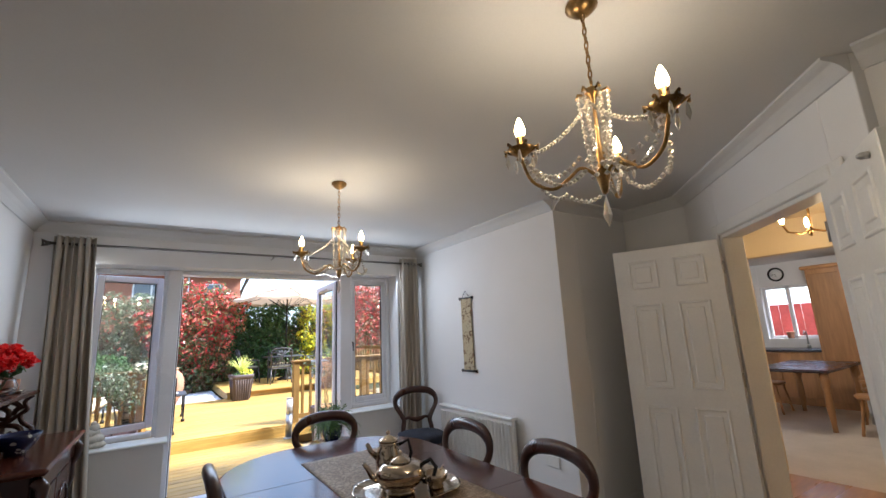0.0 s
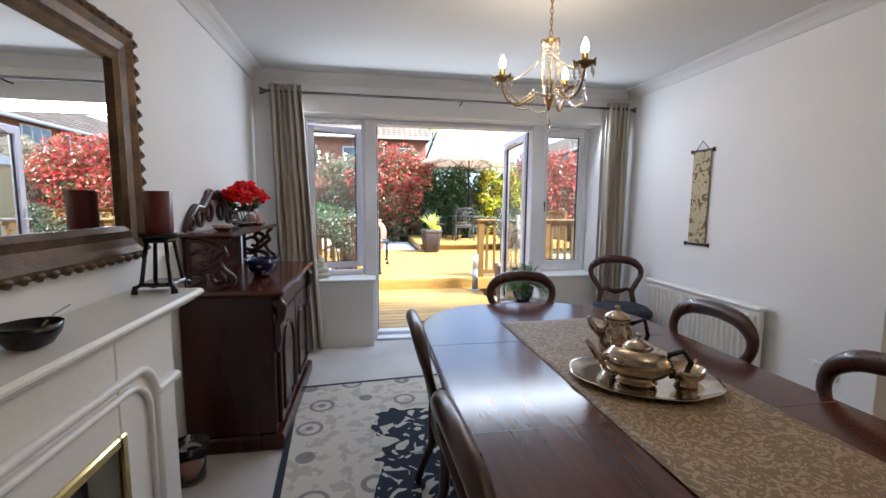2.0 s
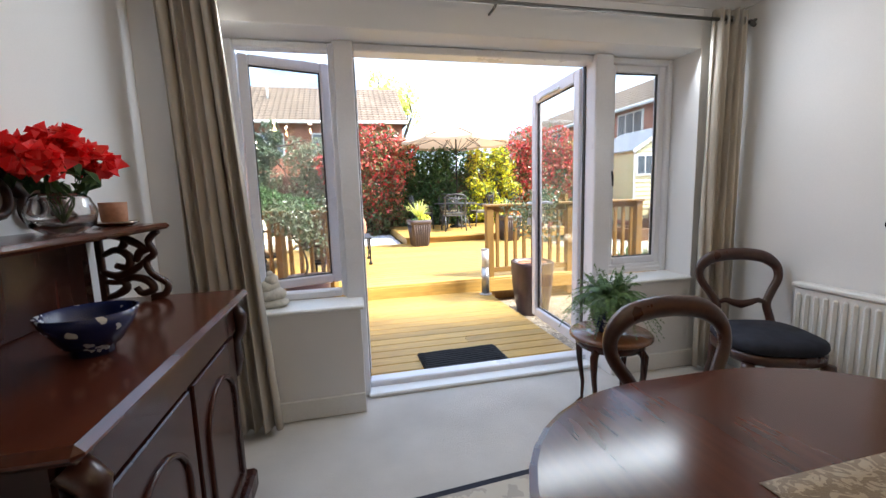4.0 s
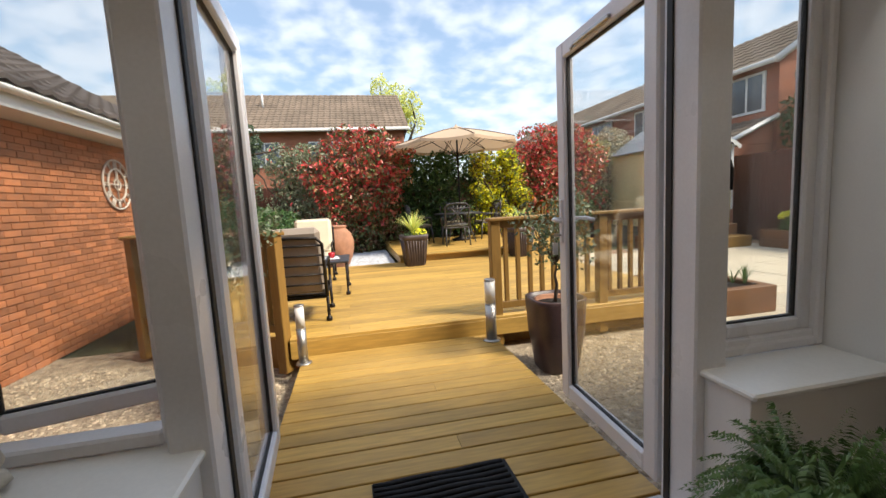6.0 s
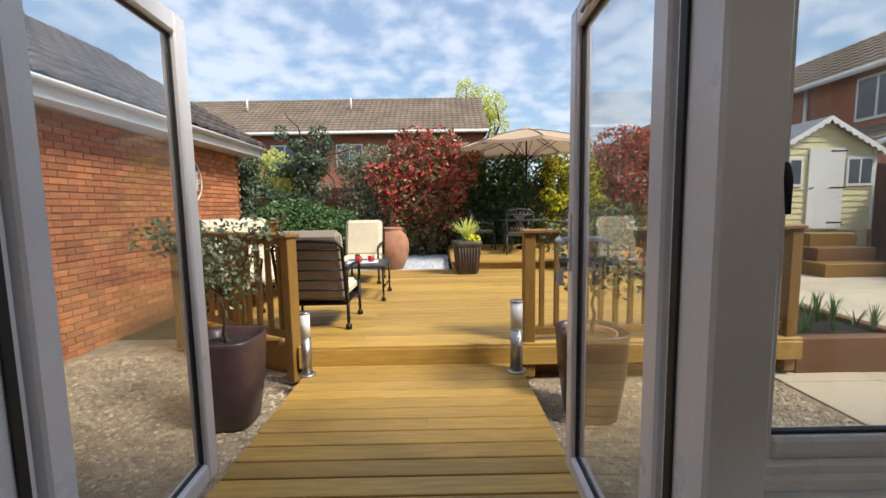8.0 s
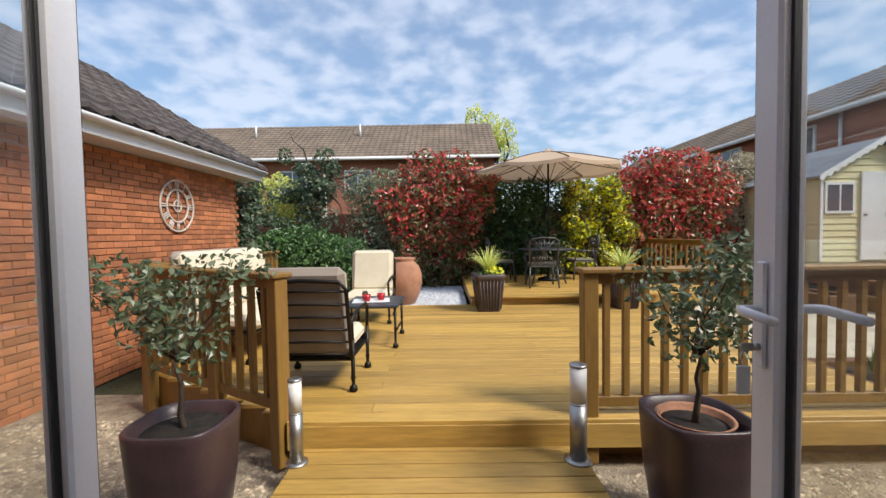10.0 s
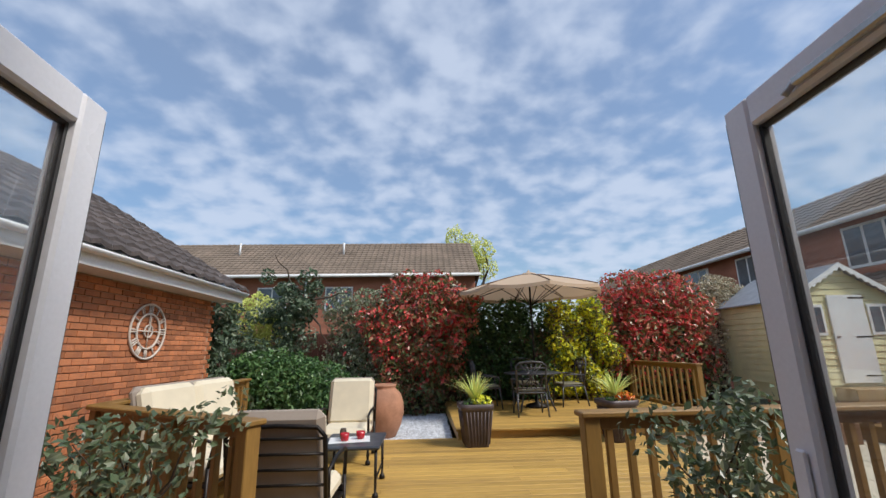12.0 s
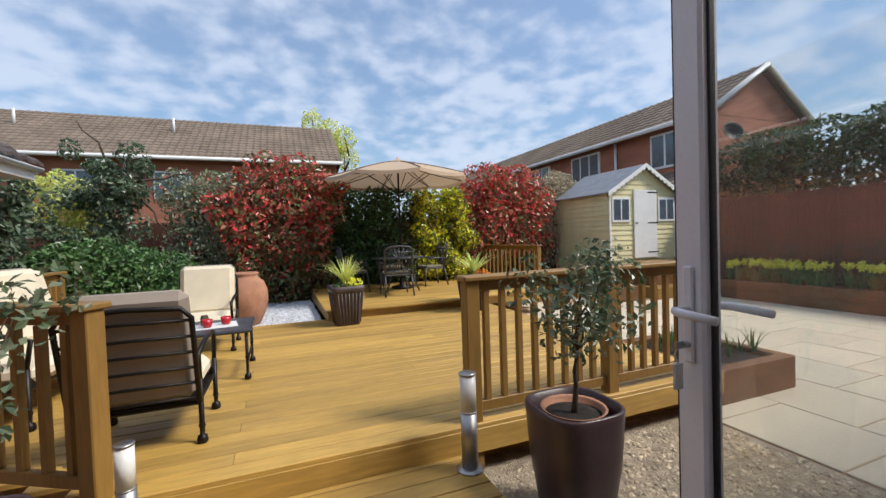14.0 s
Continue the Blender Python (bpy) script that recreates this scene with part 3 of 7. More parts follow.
# sills
for name, x0, x1 in (("window_sill_west", WX0 + 0.002, DX0 + 0.02), ("window_sill_east", DX1 - 0.02, WX1 - 0.002)):
    setting(name, Geo().box((x0, YW - 0.03, SILL), (x1, 5.49, SILL + 0.025), 0.008), GLOSSW, "white painted window sill board", "window sill")

# ---- window frame and doors to the garden ----
FY0, FY1 = 5.48, 5.56


def rect_frame(g, x0, x1, z0, z1, y0, y1, w, r=0.008, m=None):
    g.box((x0, y0, z0), (x0 + w, y1, z1), r, m)
    g.box((x1 - w, y0, z0), (x1, y1, z1), r, m)
    g.box((x0 + w - 0.001, y0, z0), (x1 - w + 0.001, y1, z0 + w), r, m)
    g.box((x0 + w - 0.001, y0, z1 - w), (x1 - w + 0.001, y1, z1), r, m)


def glazed(parent, x0, x1, z0, z1, y, w, m=None, label="white upvc sash", th=0.06):
    """A sash with gasket and pane, in the plane y."""
    g = Geo()
    rect_frame(g, x0, x1, z0, z1, y - th / 2, y + th / 2, w, 0.008)
    sash = part("sash", g, UPVC, parent, label, m)
    g = Geo()
    rect_frame(g, x0 + w - 0.002, x1 - w + 0.002, z0 + w - 0.002, z1 - w + 0.002, y - 0.011, y + 0.011, 0.009, 0.003)
    part("gasket", g, GASKET, sash, "black rubber gasket")
    p = part("pane", Geo().box((x0 + w, y - 0.003, z0 + w), (x1 - w, y + 0.003, z1 - w), 0.001), GLASSP, sash, "clear glass pane")
    p.visible_shadow = False
    return sash


win = thing("window_1", "white upvc side window with its casement ajar", "window", kind="structure")
g = Geo()
rect_frame(g, WX0 + 0.002, 1.0, SILL + 0.026, HEAD - 0.002, FY0, FY1, 0.045)
part("window_frame", g, UPVC, win)
glazed(win, 0.0, 0.53, 0.0, 1.41, 0.0, 0.058, pose(0.44, FY1 + 0.03, 0.705, 0, 0, 17))
g = Geo().box((-0.012, -0.05, -0.02), (0.012, -0.03, 0.05), 0.004).box((-0.009, -0.07, -0.08), (0.009, -0.05, 0.035), 0.006)
part("window_handle", g, UPVC, win, "white window handle", pose(0.94, FY1 + 0.15, 1.35, 0, 0, 17))
win = thing("window_2", "white upvc side window, closed", "window", kind="structure")
g = Geo()
rect_frame(g, 2.80, WX1 - 0.002, SILL + 0.026, HEAD - 0.002, FY0, FY1, 0.04)
g.box((2.84, FY0 + 0.01, SILL + 0.06), (WX1 - 0.042, FY1 - 0.01, 0.72), 0.004)
part("window_frame", g, UPVC, win)
glazed(win, 2.835, WX1 - 0.035, 0.715, HEAD - 0.036, FY1 - 0.02, 0.055)
part("window_handle", Geo().tube([(2.845, 5.50, 1.395), (2.845, 5.47, 1.39), (2.845, 5.462, 1.36), (2.848, 5.462, 1.29)], [0.007, 0.008, 0.008, 0.005], 10), GASKET, win, "dark curved window handle")
door_frame = thing("door_frame", "white upvc frame of the garden doors", "door frame", kind="structure")
g = Geo()
g.box((0.985, 5.43, 0.0), (1.10, 5.60, HEAD), 0.008)
part("post", g, UPVC, door_frame)
g = Geo()
g.box((2.68, 5.43, 0.0), (2.815, 5.60, HEAD), 0.008)
part("post", g, UPVC, door_frame)
part("head", Geo().box((1.10, 5.46, HEAD - 0.045), (2.68, 5.60, HEAD - 0.002), 0.008), UPVC, door_frame)
part("threshold", Geo().box((1.10, 5.50, 0.0), (2.68, 5.60, 0.06), 0.008), UPVC, door_frame, "white upvc threshold")
part("cill", Geo().box((1.085, 5.385, 0.0), (2.70, 5.499, 0.026), 0.008), GLOSSW, door_frame, "white painted threshold board")
g = Geo()
for x in (1.104, 2.676):
    g.box((x - 0.004, 5.545, 0.06), (x + 0.004, 5.575, HEAD - 0.05), 0.002)
part("gasket", g, GASKET, door_frame, "black weather seal")


def garden_door(name, hinge_x, angle, flip, lock):
    d = thing(name, "white upvc glazed garden door standing open", "door", pose(hinge_x, FY1 + 0.05, 0.095, 0, 0, angle), kind="structure")
    w = 0.855
    x0, x1 = (0.0, w) if not flip else (-w, 0.0)
    glazed(d, x0, x1, 0.0, 2.03, 0.0, 0.085, None, "white upvc door leaf", 0.065)
    edge = x1 if not flip else x0
    sx = -1 if not flip else 1
    g = Geo().box((edge - 0.003, -0.012, 0.03), (edge + 0.003, 0.012, 1.98), 0.001)
    part("lock_strip", g, STEEL, d, "steel locking strip on the door edge")
    part("weather_seal", Geo().box((edge - 0.004, 0.018, 0.01), (edge + 0.004, 0.026, 2.0), 0.001), GASKET, d, "black weather seal")
    if lock:
        hx = edge + sx * 0.045
        for s in (-1, 1):
            g = Geo().box((hx - 0.015, s * 0.033, 0.93), (hx + 0.015, s * 0.043, 1.185), 0.005)
            plate = part("handle_plate", g, UPVC, d, "white door handle plate")
            g = Geo().tube([(hx, s * 0.042, 1.07), (hx, s * 0.085, 1.07), (hx + sx * 0.02, s * 0.095, 1.07), (hx + sx * 0.12, s * 0.095, 1.065)], [0.011, 0.011, 0.012, 0.011], 10)
            part("handle", g, UPVC, plate, "white lever handle")
        part("lock_cylinder", Geo().tube([(hx, 0.044, 0.98), (hx, 0.056, 0.98)], 0.009, 10), STEEL, d, "steel lock cylinder")
        key = part("key", Geo().box((hx - 0.002, 0.056, 0.970), (hx + 0.002, 0.085, 0.990), 0.001), STEEL, d, "steel key in the lock")
        part("key_tag", Geo().box((hx - 0.004, 0.062, 0.865), (hx + 0.004, 0.094, 0.935), 0.003).tube([(hx, 0.078, 0.935), (hx + 0.008, 0.080, 0.955), (hx, 0.080, 0.975)], 0.002, 6), WHITEP, key, "white key tag")
        part("door_stay", Geo().box((0.30, 0.034, 1.955), (0.62, 0.050, 1.975), 0.004).tube([(0.62, 0.042, 1.965), (0.64, 0.05, 1.945)], 0.008, 8), STEEL, d, "metal door stay on the top rail")
    else:
        part("meeting_stile", Geo().box((edge - 0.022, -0.062, 0.005), (edge + 0.022, -0.034, 2.0), 0.006), UPVC, d, "white meeting stile cover")
    return d


door_e = garden_door("door_1", 2.70, 87.6, False, True)
door_w = garden_door("door_2", 1.085, -86.0, True, False)

# ---- outer ground ----
GZ = -0.25
setting("ground", Geo().box((-400, 5.62, GZ - 0.3), (400, 600, GZ - 0.02), 0.01).box((-400, -400, GZ - 0.3), (400, 5.62, GZ - 0.02), 0.01), GRASS, "dull earth and grass reaching the distance", "ground")
setting("gravel_bed", Geo().box((-1.9, 5.62, GZ - 0.05), (5.05, 9.6, GZ), 0.004), GRAVELB, "bed of small tan gravel stones", "gravel")
# outer skin of this house
g = Geo()
g.box((-6, 5.58, GZ), (WX0 - 0.03, 5.60, 3.3), 0.003)
g.box((WX1 + 0.03, 5.58, GZ), (11, 5.60, 3.3), 0.003)
g.box((WX0 - 0.03, 5.58, HEAD + 0.03), (WX1 + 0.03, 5.60, 3.3), 0.003)
g.box((WX0 - 0.03, 5.58, GZ), (DX0 - 0.03, 5.60, SILL - 0.03), 0.003)
g.box((DX1 + 0.03, 5.58, GZ), (WX1 + 0.03, 5.60, SILL - 0.03), 0.003)
setting("house_wall", g, FARBRICK, "brick outer wall of this house", "wall")
# ---- decks ----
DZ, DF = 0.11, 8.15


def board_row(parent, y0, y1, x0, x1, z, breaks, mat=None):
    xs = [x0] + [b for b in breaks if x0 + 0.3 < b < x1 - 0.3] + [x1]
    for a, b in zip(xs, xs[1:]):
        w, L = y1 - y0, b - a
        g = Geo()
        prof = [(-w / 2, -0.028), (w / 2, -0.028), (w / 2, -0.004), (w / 2 - 0.004, 0.0), (-w / 2 + 0.004, 0.0), (-w / 2, -0.004)]
        vs = [(-L / 2 + 0.0015, p, q) for p, q in prof] + [(L / 2 - 0.0015, p, q) for p, q in prof]
        g.add(vs, [(i, (i + 1) % 6, 6 + (i + 1) % 6, 6 + i)[::-1] for i in range(6)] + [tuple(range(6)), tuple(range(6, 12))[::-1]])
        part("board", g, mat or DECK, parent, "", pose((a + b) / 2, (y0 + y1) / 2, z))


rnd = random.Random(4)
low_deck = thing("lower_deck", "honey-stained timber walkway of grooved boards", "decking", kind="structure")
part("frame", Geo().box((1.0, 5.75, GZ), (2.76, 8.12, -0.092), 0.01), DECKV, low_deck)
y, i = 5.74, 0
while y < 8.1:
    board_row(low_deck, y, min(y + 0.136, 8.13), 0.97, 2.80, -0.06, [2.02] if i in (4, 9) else [])
    y += 0.147
    i += 1
high_deck = thing("upper_deck", "honey-stained timber deck, one step up", "decking", kind="structure")
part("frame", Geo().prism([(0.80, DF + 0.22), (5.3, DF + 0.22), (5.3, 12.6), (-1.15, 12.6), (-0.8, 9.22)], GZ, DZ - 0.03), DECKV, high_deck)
part("riser", Geo().box((0.86, DF - 0.005, -0.085), (5.32, DF + 0.028, DZ - 0.03), 0.004), DECK, high_deck, "stained riser board")
y, i = DF, 0
while y < 12.6:
    y1 = min(y + 0.138, 12.62)
    xl = 0.86 - (y - DF) * 1.66 / 1.04 if y < 9.19 else -0.80 - (y - 9.19) * 0.1
    board_row(high_deck, y, y1, xl, 5.32, DZ, [(-0.2, 2.9), (1.4, 4.1), (0.5, 3.5)][i % 3])
    y += 0.147
    i += 1
platform = thing("platform", "raised corner platform of stained deck boards", "decking", kind="structure")
part("frame", Geo().prism([(2.36, 12.45), (6.9, 12.85), (6.9, 16.0), (2.30, 16.0)], DZ - 0.03, 0.235), DECK, platform)
for k in range(25):
    y = 12.44 + k * 0.144
    board_row(platform, y, y + 0.138, 2.33, 6.92 if k > 2 else 5.2 + k * 0.5, 0.265, [4.4] if k % 2 else [3.5, 5.7])


def rail(name, a, b, z0, label, n_bal, ends=(True, True), top=1.0, mids=()):
    """A timber balustrade from a to b: posts, balusters, bottom rail and cap."""
    d = Vector((b[0] - a[0], b[1] - a[1], 0))
    L = d.length
    t = thing(name, label, "railing", pose(a[0], a[1], z0, 0, 0, math.degrees(math.atan2(d.y, d.x))), group="deck railings")
    for on, x in list(zip(ends, (0.0, L))) + [(True, L * m) for m in mids]:
        if on:
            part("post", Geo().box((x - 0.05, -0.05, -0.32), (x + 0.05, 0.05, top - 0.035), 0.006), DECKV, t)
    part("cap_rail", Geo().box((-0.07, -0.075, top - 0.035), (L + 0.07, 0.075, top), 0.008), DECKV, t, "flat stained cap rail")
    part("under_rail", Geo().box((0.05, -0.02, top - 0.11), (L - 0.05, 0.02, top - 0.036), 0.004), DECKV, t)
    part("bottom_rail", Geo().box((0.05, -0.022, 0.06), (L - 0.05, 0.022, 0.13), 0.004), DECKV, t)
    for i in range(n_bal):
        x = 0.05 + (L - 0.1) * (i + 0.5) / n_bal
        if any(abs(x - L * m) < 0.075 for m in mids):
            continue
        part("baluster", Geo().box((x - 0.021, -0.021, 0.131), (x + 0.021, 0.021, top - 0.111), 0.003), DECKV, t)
    return t


rail("railing", (0.80, 8.20), (-0.78, 9.15), DZ, "stained timber railing with square balusters beside the step", 11, mids=(0.41,))
rail("railing", (-0.84, 9.24), (-0.92, 12.25), DZ, "long stained timber railing along the garage side", 21, (False, True))
rail("railing", (2.90, 8.22), (5.25, 8.24), DZ, "stained timber railing with square balusters behind the planter", 17, mids=(0.515,))

# ---- garage ----
GX, GY0, GY1, GZT = -1.9, 5.9, 12.95, 2.40
garage = thing("garage", "orange-red brick garage with dark tiled roof", "garage")
part("core", Geo().box((-7.0, GY0, GZ), (GX - 0.006, GY1 - 0.006, GZT), 0.002), MORTAR, garage, "mortar of the brick wall")
SO = (GX + 0.42, GZT)
part("fascia", Geo().box((GX + 0.36, GY0 - 0.1, GZT - 0.02), (GX + 0.39, GY1 + 0.30, GZT + 0.16), 0.004), FASCIA, garage, "white fascia board")
part("soffit", Geo().box((GX - 0.01, GY0 - 0.1, GZT - 0.015), (GX + 0.359, GY1 + 0.28, GZT), 0.002), FASCIA, garage, "white soffit")
gut = [(0.055 * math.cos(math.pi * (1 + k / 8)), 0.055 * math.sin(math.pi * (1 + k / 8))) for k in range(9)]
gut += [(0.049 * math.cos(math.pi * (2 - k / 8)), 0.049 * math.sin(math.pi * (2 - k / 8))) for k in range(9)]
vs = [(GX + 0.45 + p, yy, GZT + 0.15 + q) for yy in (GY0 - 0.1, GY1 + 0.30) for p, q in gut]
n = len(gut)
part("gutter", Geo().add(vs, [(i, (i + 1) % n, n + (i + 1) % n, n + i) for i in range(n)] + [tuple(range(n))[::-1], tuple(range(n, 2 * n))], True), FASCIA, garage, "white half-round gutter")

# ---- interior doors to the hall ----
def panel_door(name, hinge, ang, w, flip, label):
    """A white six-panel door; the leaf runs along +x from its hinge."""
    d = thing(name, label, "door", pose(hinge[0], hinge[1], 0.01, 0, 0, ang), kind="structure")
    g = Geo().box((0, -0.018, 0), (w, 0.018, 1.99), 0.004)
    leaf = part("leaf", g, GLOSSW, d)
    cx = [(0.10, w / 2 - 0.05), (w / 2 + 0.05, w - 0.10)]
    for z0, z1 in ((0.18, 0.86), (0.98, 1.58), (1.69, 1.90)):
        for x0, x1 in cx:
            for s in (-1, 1):
                g = Geo()
                rect_frame(g, x0, x1, z0, z1, s * 0.018 - 0.006, s * 0.018 + 0.006, 0.018, 0.005)
                g.box((x0 + 0.045, s * 0.018 - 0.005, z0 + 0.045), (x1 - 0.045, s * 0.018 + 0.005, z1 - 0.045), 0.0049)
                part("panel", g, GLOSSW, leaf)
    for z in (0.2, 1.0, 1.75):
        part("hinge", Geo().tube([(-0.004, -0.02, z), (-0.004, -0.02, z + 0.09)], 0.006, 8), STEEL, d, "steel butt hinge")
    return d


hp = DIAG @ Vector((L0 + 0.03, -0.03, 0))
panel_door("door_3", hp, 111, 0.70, False, "white six-panel door folded back into the recess")
hp = DIAG @ Vector((L1 - 0.03, -0.03, 0))
dd = panel_door("door_4", hp, 205, 0.70, False, "white six-panel door leaf standing open")
part("catch", Geo().lathe([(0.0, 0.0), (0.012, 0.0), (0.012, 0.02), (0.006, 0.03), (0, 0.03)], 10, pose(0.62, -0.02, 1.93, 90)), STEEL, dd, "small round door catch")
g = Geo()
for lo, hi in (((L0 - 0.075, -0.018, 0), (L0, 0, 2.105)), ((L1, -0.018, 0), (L1 + 0.075, 0, 2.105)), ((L0, -0.018, 2.03), (L1, 0, 2.105))):
    g.box(lo, hi, 0.006, DIAG)
for lo, hi in (((L0, 0, 0), (L0 + 0.025, 0.13, 2.03)), ((L1 - 0.025, 0, 0), (L1, 0.13, 2.03)), ((L0, 0, 2.005), (L1, 0.13, 2.03))):
    g.box(lo, hi, 0.004, DIAG)
setting("trim", g, GLOSSW, "white architrave round the hall doorway", "architrave")

# ---- hall and kitchen seen through the doorway ----
hall = [(3.45, 0.80), (3.45, 0.2), (6.0, 0.2), (6.0, 2.95), (4.76, 2.95), (4.76, 2.35)]
setting("floor_hall", Geo().prism(hall, -0.05, 0.004), OAKFLOOR, "polished orange oak hall floor", "floor")
setting("ceiling_hall", Geo().prism(hall, 2.38, 2.50), CREAMWALL, "warm lit hall ceiling", "ceiling")
wall_box("wall_hall_south", (3.42, 0.05, 0), (6.12, 0.2, 2.5), CREAMWALL, "cream hall wall")
wall_box("wall_hall_north", (4.75, 2.971, 0), (6.12, 3.12, 2.5), CREAMWALL, "cream hall wall")
g = Geo()
g.box((6.0, 2.55, 0), (6.12, 2.97, 2.5), 0.003).box((6.0, 0.2, 0), (6.12, 1.80, 2.5), 0.003).box((6.0, 1.80, 2.06), (6.12, 2.55, 2.5), 0.003)
setting("wall_kitchen_west", g, CREAMWALL, "cream wall with the kitchen opening", "wall")
setting("floor_kitchen", Geo().box((6.0, 0.4, -0.05), (10.7, 5.2, 0.003), 0.002), TILEFL, "pale kitchen floor", "floor")
setting("ceiling_kitchen", Geo().box((6.12, 0.3, 2.45), (10.8, 5.3, 2.55), 0.002), CEIL, "white kitchen ceiling", "ceiling")
wall_box("wall_kitchen_south", (6.12, 0.25, 0), (10.8, 0.4, 2.5))
wall_box("wall_kitchen_north", (6.12, 5.2, 0), (10.8, 5.35, 2.5))
g = Geo()
KX, KY0, KY1 = 10.5, 3.22, 4.02
g.box((KX, 0.4, 0), (KX + 0.25, KY0, 2.45), 0.003).box((KX, KY1, 0), (KX + 0.25, 5.2, 2.45), 0.003)
g.box((KX, KY0, 0), (KX + 0.25, KY1, 1.06), 0.003).box((KX, KY0, 2.02), (KX + 0.25, KY1, 2.45), 0.003)
setting("wall_kitchen_east", g, WALL, "white kitchen wall with a window", "wall")
win = thing("window_3", "white kitchen window over the sink", "window", kind="structure")
g = Geo()
for lo, hi in (((KX + 0.1, KY0, 1.06), (KX + 0.16, KY0 + 0.05, 2.02)), ((KX + 0.1, KY1 - 0.05, 1.06), (KX + 0.16, KY1, 2.02)), ((KX + 0.1, 3.60, 1.06), (KX + 0.16, 3.66, 2.02)), ((KX + 0.1, KY0 + 0.05, 1.06), (KX + 0.16, KY1 - 0.05, 1.11)), ((KX + 0.1, KY0 + 0.05, 1.97), (KX + 0.16, KY1 - 0.05, 2.02))):
    g.box(lo, hi, 0.006)
part("window_frame", g, UPVC, win)
REDF = surface("red fence boards", (0.42, 0.06, 0.045), 0.8, vary=0.15, scale=2, fine=20, each=0.1)
yard = thing("yard_fence", "red-stained board fence outside the kitchen window", "fence")
for k in range(14):
    part("fence_board", Geo().box((12.4, 2.2 + k * 0.2, GZ), (12.43, 2.39 + k * 0.2, 1.72), 0.004), REDF, yard)
kc = thing("wall_clock", "round black-rimmed kitchen wall clock", "clock", pose(KX - 0.001, 3.72, 2.235, 0, -90, 0))
part("rim", Geo().tube([(0.115 * math.cos(a * math.pi / 18), 0.115 * math.sin(a * math.pi / 18), 0.014) for a in range(36)], 0.016, 8, None, 1.0, True), BLACKWARE, kc)
part("face", Geo().lathe([(0.0, 0.012), (0.10, 0.012), (0.10, 0.0)], 28), WHITEP, kc, "white clock face")
part("pointer", Geo().box((-0.004, 0, 0.014), (0.004, 0.07, 0.017), 0.001).box((-0.05, -0.004, 0.014), (0, 0.004, 0.017), 0.001), BLACKWARE, kc)
unit = thing("tall_cabinet", "tall orange oak kitchen cabinet", "cabinet", pose(10.12, 2.62, 0))
part("body", Geo().box((-0.28, -0.30, 0), (0.37, 0.50, 2.2), 0.006), PINE, unit)
part("cornice", Geo().box((-0.33, -0.35, 2.2), (0.37, 0.55, 2.26), 0.015), PINE, unit)
part("door", Geo().box((-0.30, -0.27, 0.1), (-0.281, 0.47, 2.12), 0.006), PINE, unit)
base = thing("base_units", "oak kitchen base units under the window", "cabinet")
part("body", Geo().box((9.92, 3.13, 0), (10.49, 4.9, 0.86), 0.006), PINE, base)
for k in range(3):
    part("door", Geo().box((9.90, 3.15 + k * 0.58, 0.12), (9.919, 3.71 + k * 0.58, 0.84), 0.006), PINE, base)
solid("worktop", Geo().box((9.88, 3.13, 0.861), (10.495, 4.9, 0.90), 0.006), BLACKWARE, "dark kitchen worktop on oak units", "worktop")
tap = thing("kitchen_tap", "curved chrome kitchen tap behind the sink", "tap", pose(10.38, 3.42, 0.90))
part("spout", Geo().tube([(0, 0, 0), (0, 0, 0.22), (-0.03, 0, 0.28), (-0.10, 0, 0.29), (-0.15, 0, 0.24)], 0.013, 10), STEEL, tap)
part("base", Geo().lathe([(0.03, 0), (0.03, 0.04), (0.018, 0.06), (0, 0.06)], 14), STEEL, tap)
kt = thing("kitchen_table", "farmhouse table with a dark red-brown top", "table", pose(8.75, 3.02, 0, 0, 0, 0))
part("tabletop", Geo().box((-0.75, -0.42, 0.72), (0.75, 0.42, 0.76), 0.01), MAHOG, kt)
for sx in (-1, 1):
    for sy in (-1, 1):
        part("leg", Geo().lathe([(0.03, 0), (0.028, 0.1), (0.045, 0.3), (0.035, 0.5), (0.05, 0.55), (0.05, 0.719)], 12, pose(sx * 0.66, sy * 0.34, 0)), PINE, kt)


def windsor(at):
    c = thing("kitchen_chair", "orange pine spindle-back kitchen chair", "chair", at, "kitchen chairs")
    part("seat", Geo().lathe([(0.0, 0.42), (0.20, 0.42), (0.215, 0.44), (0.20, 0.455), (0, 0.45)], 18, None, 1, 0.95, 3), PINE, c)
    for sx in (-1, 1):
        for sy in (-1, 1):
            part("leg", Geo().tube([(sx * 0.14, sy * 0.13, 0.425), (sx * 0.2, sy * 0.19, 0)], 0.017, 8), PINE, c)
    part("arm_bow", Geo().tube([(-0.24, 0.12, 0.64), (-0.25, -0.08, 0.65), (-0.15, -0.22, 0.68), (0, -0.25, 0.69), (0.15, -0.22, 0.68), (0.25, -0.08, 0.65), (0.24, 0.12, 0.64)], 0.02, 8), PINE, c)
    for k in range(5):
        x = -0.16 + 0.08 * k
        part("spindle", Geo().tube([(x * 0.9, -0.17, 0.45), (x, -0.235 + abs(x) * 0.2, 0.68)], 0.008, 6), PINE, c)
    return c


w0 = windsor(pose(8.30, 2.28, 0, 0, 0, 12))
copy_thing(w0, pose(9.10, 3.66, 0, 0, 0, 180))
copy_thing(w0, pose(9.0, 2.34, 0, 0, 0, -4))
plant = thing("potted_plant", "small green plant in a terracotta pot", "plant", pose(10.56, 3.70, 1.061))
part("pot", Geo().lathe([(0.045, 0), (0.06, 0.10), (0.065, 0.10), (0.065, 0.12), (0.05, 0.11), (0, 0.10)], 16), TERRA, plant)


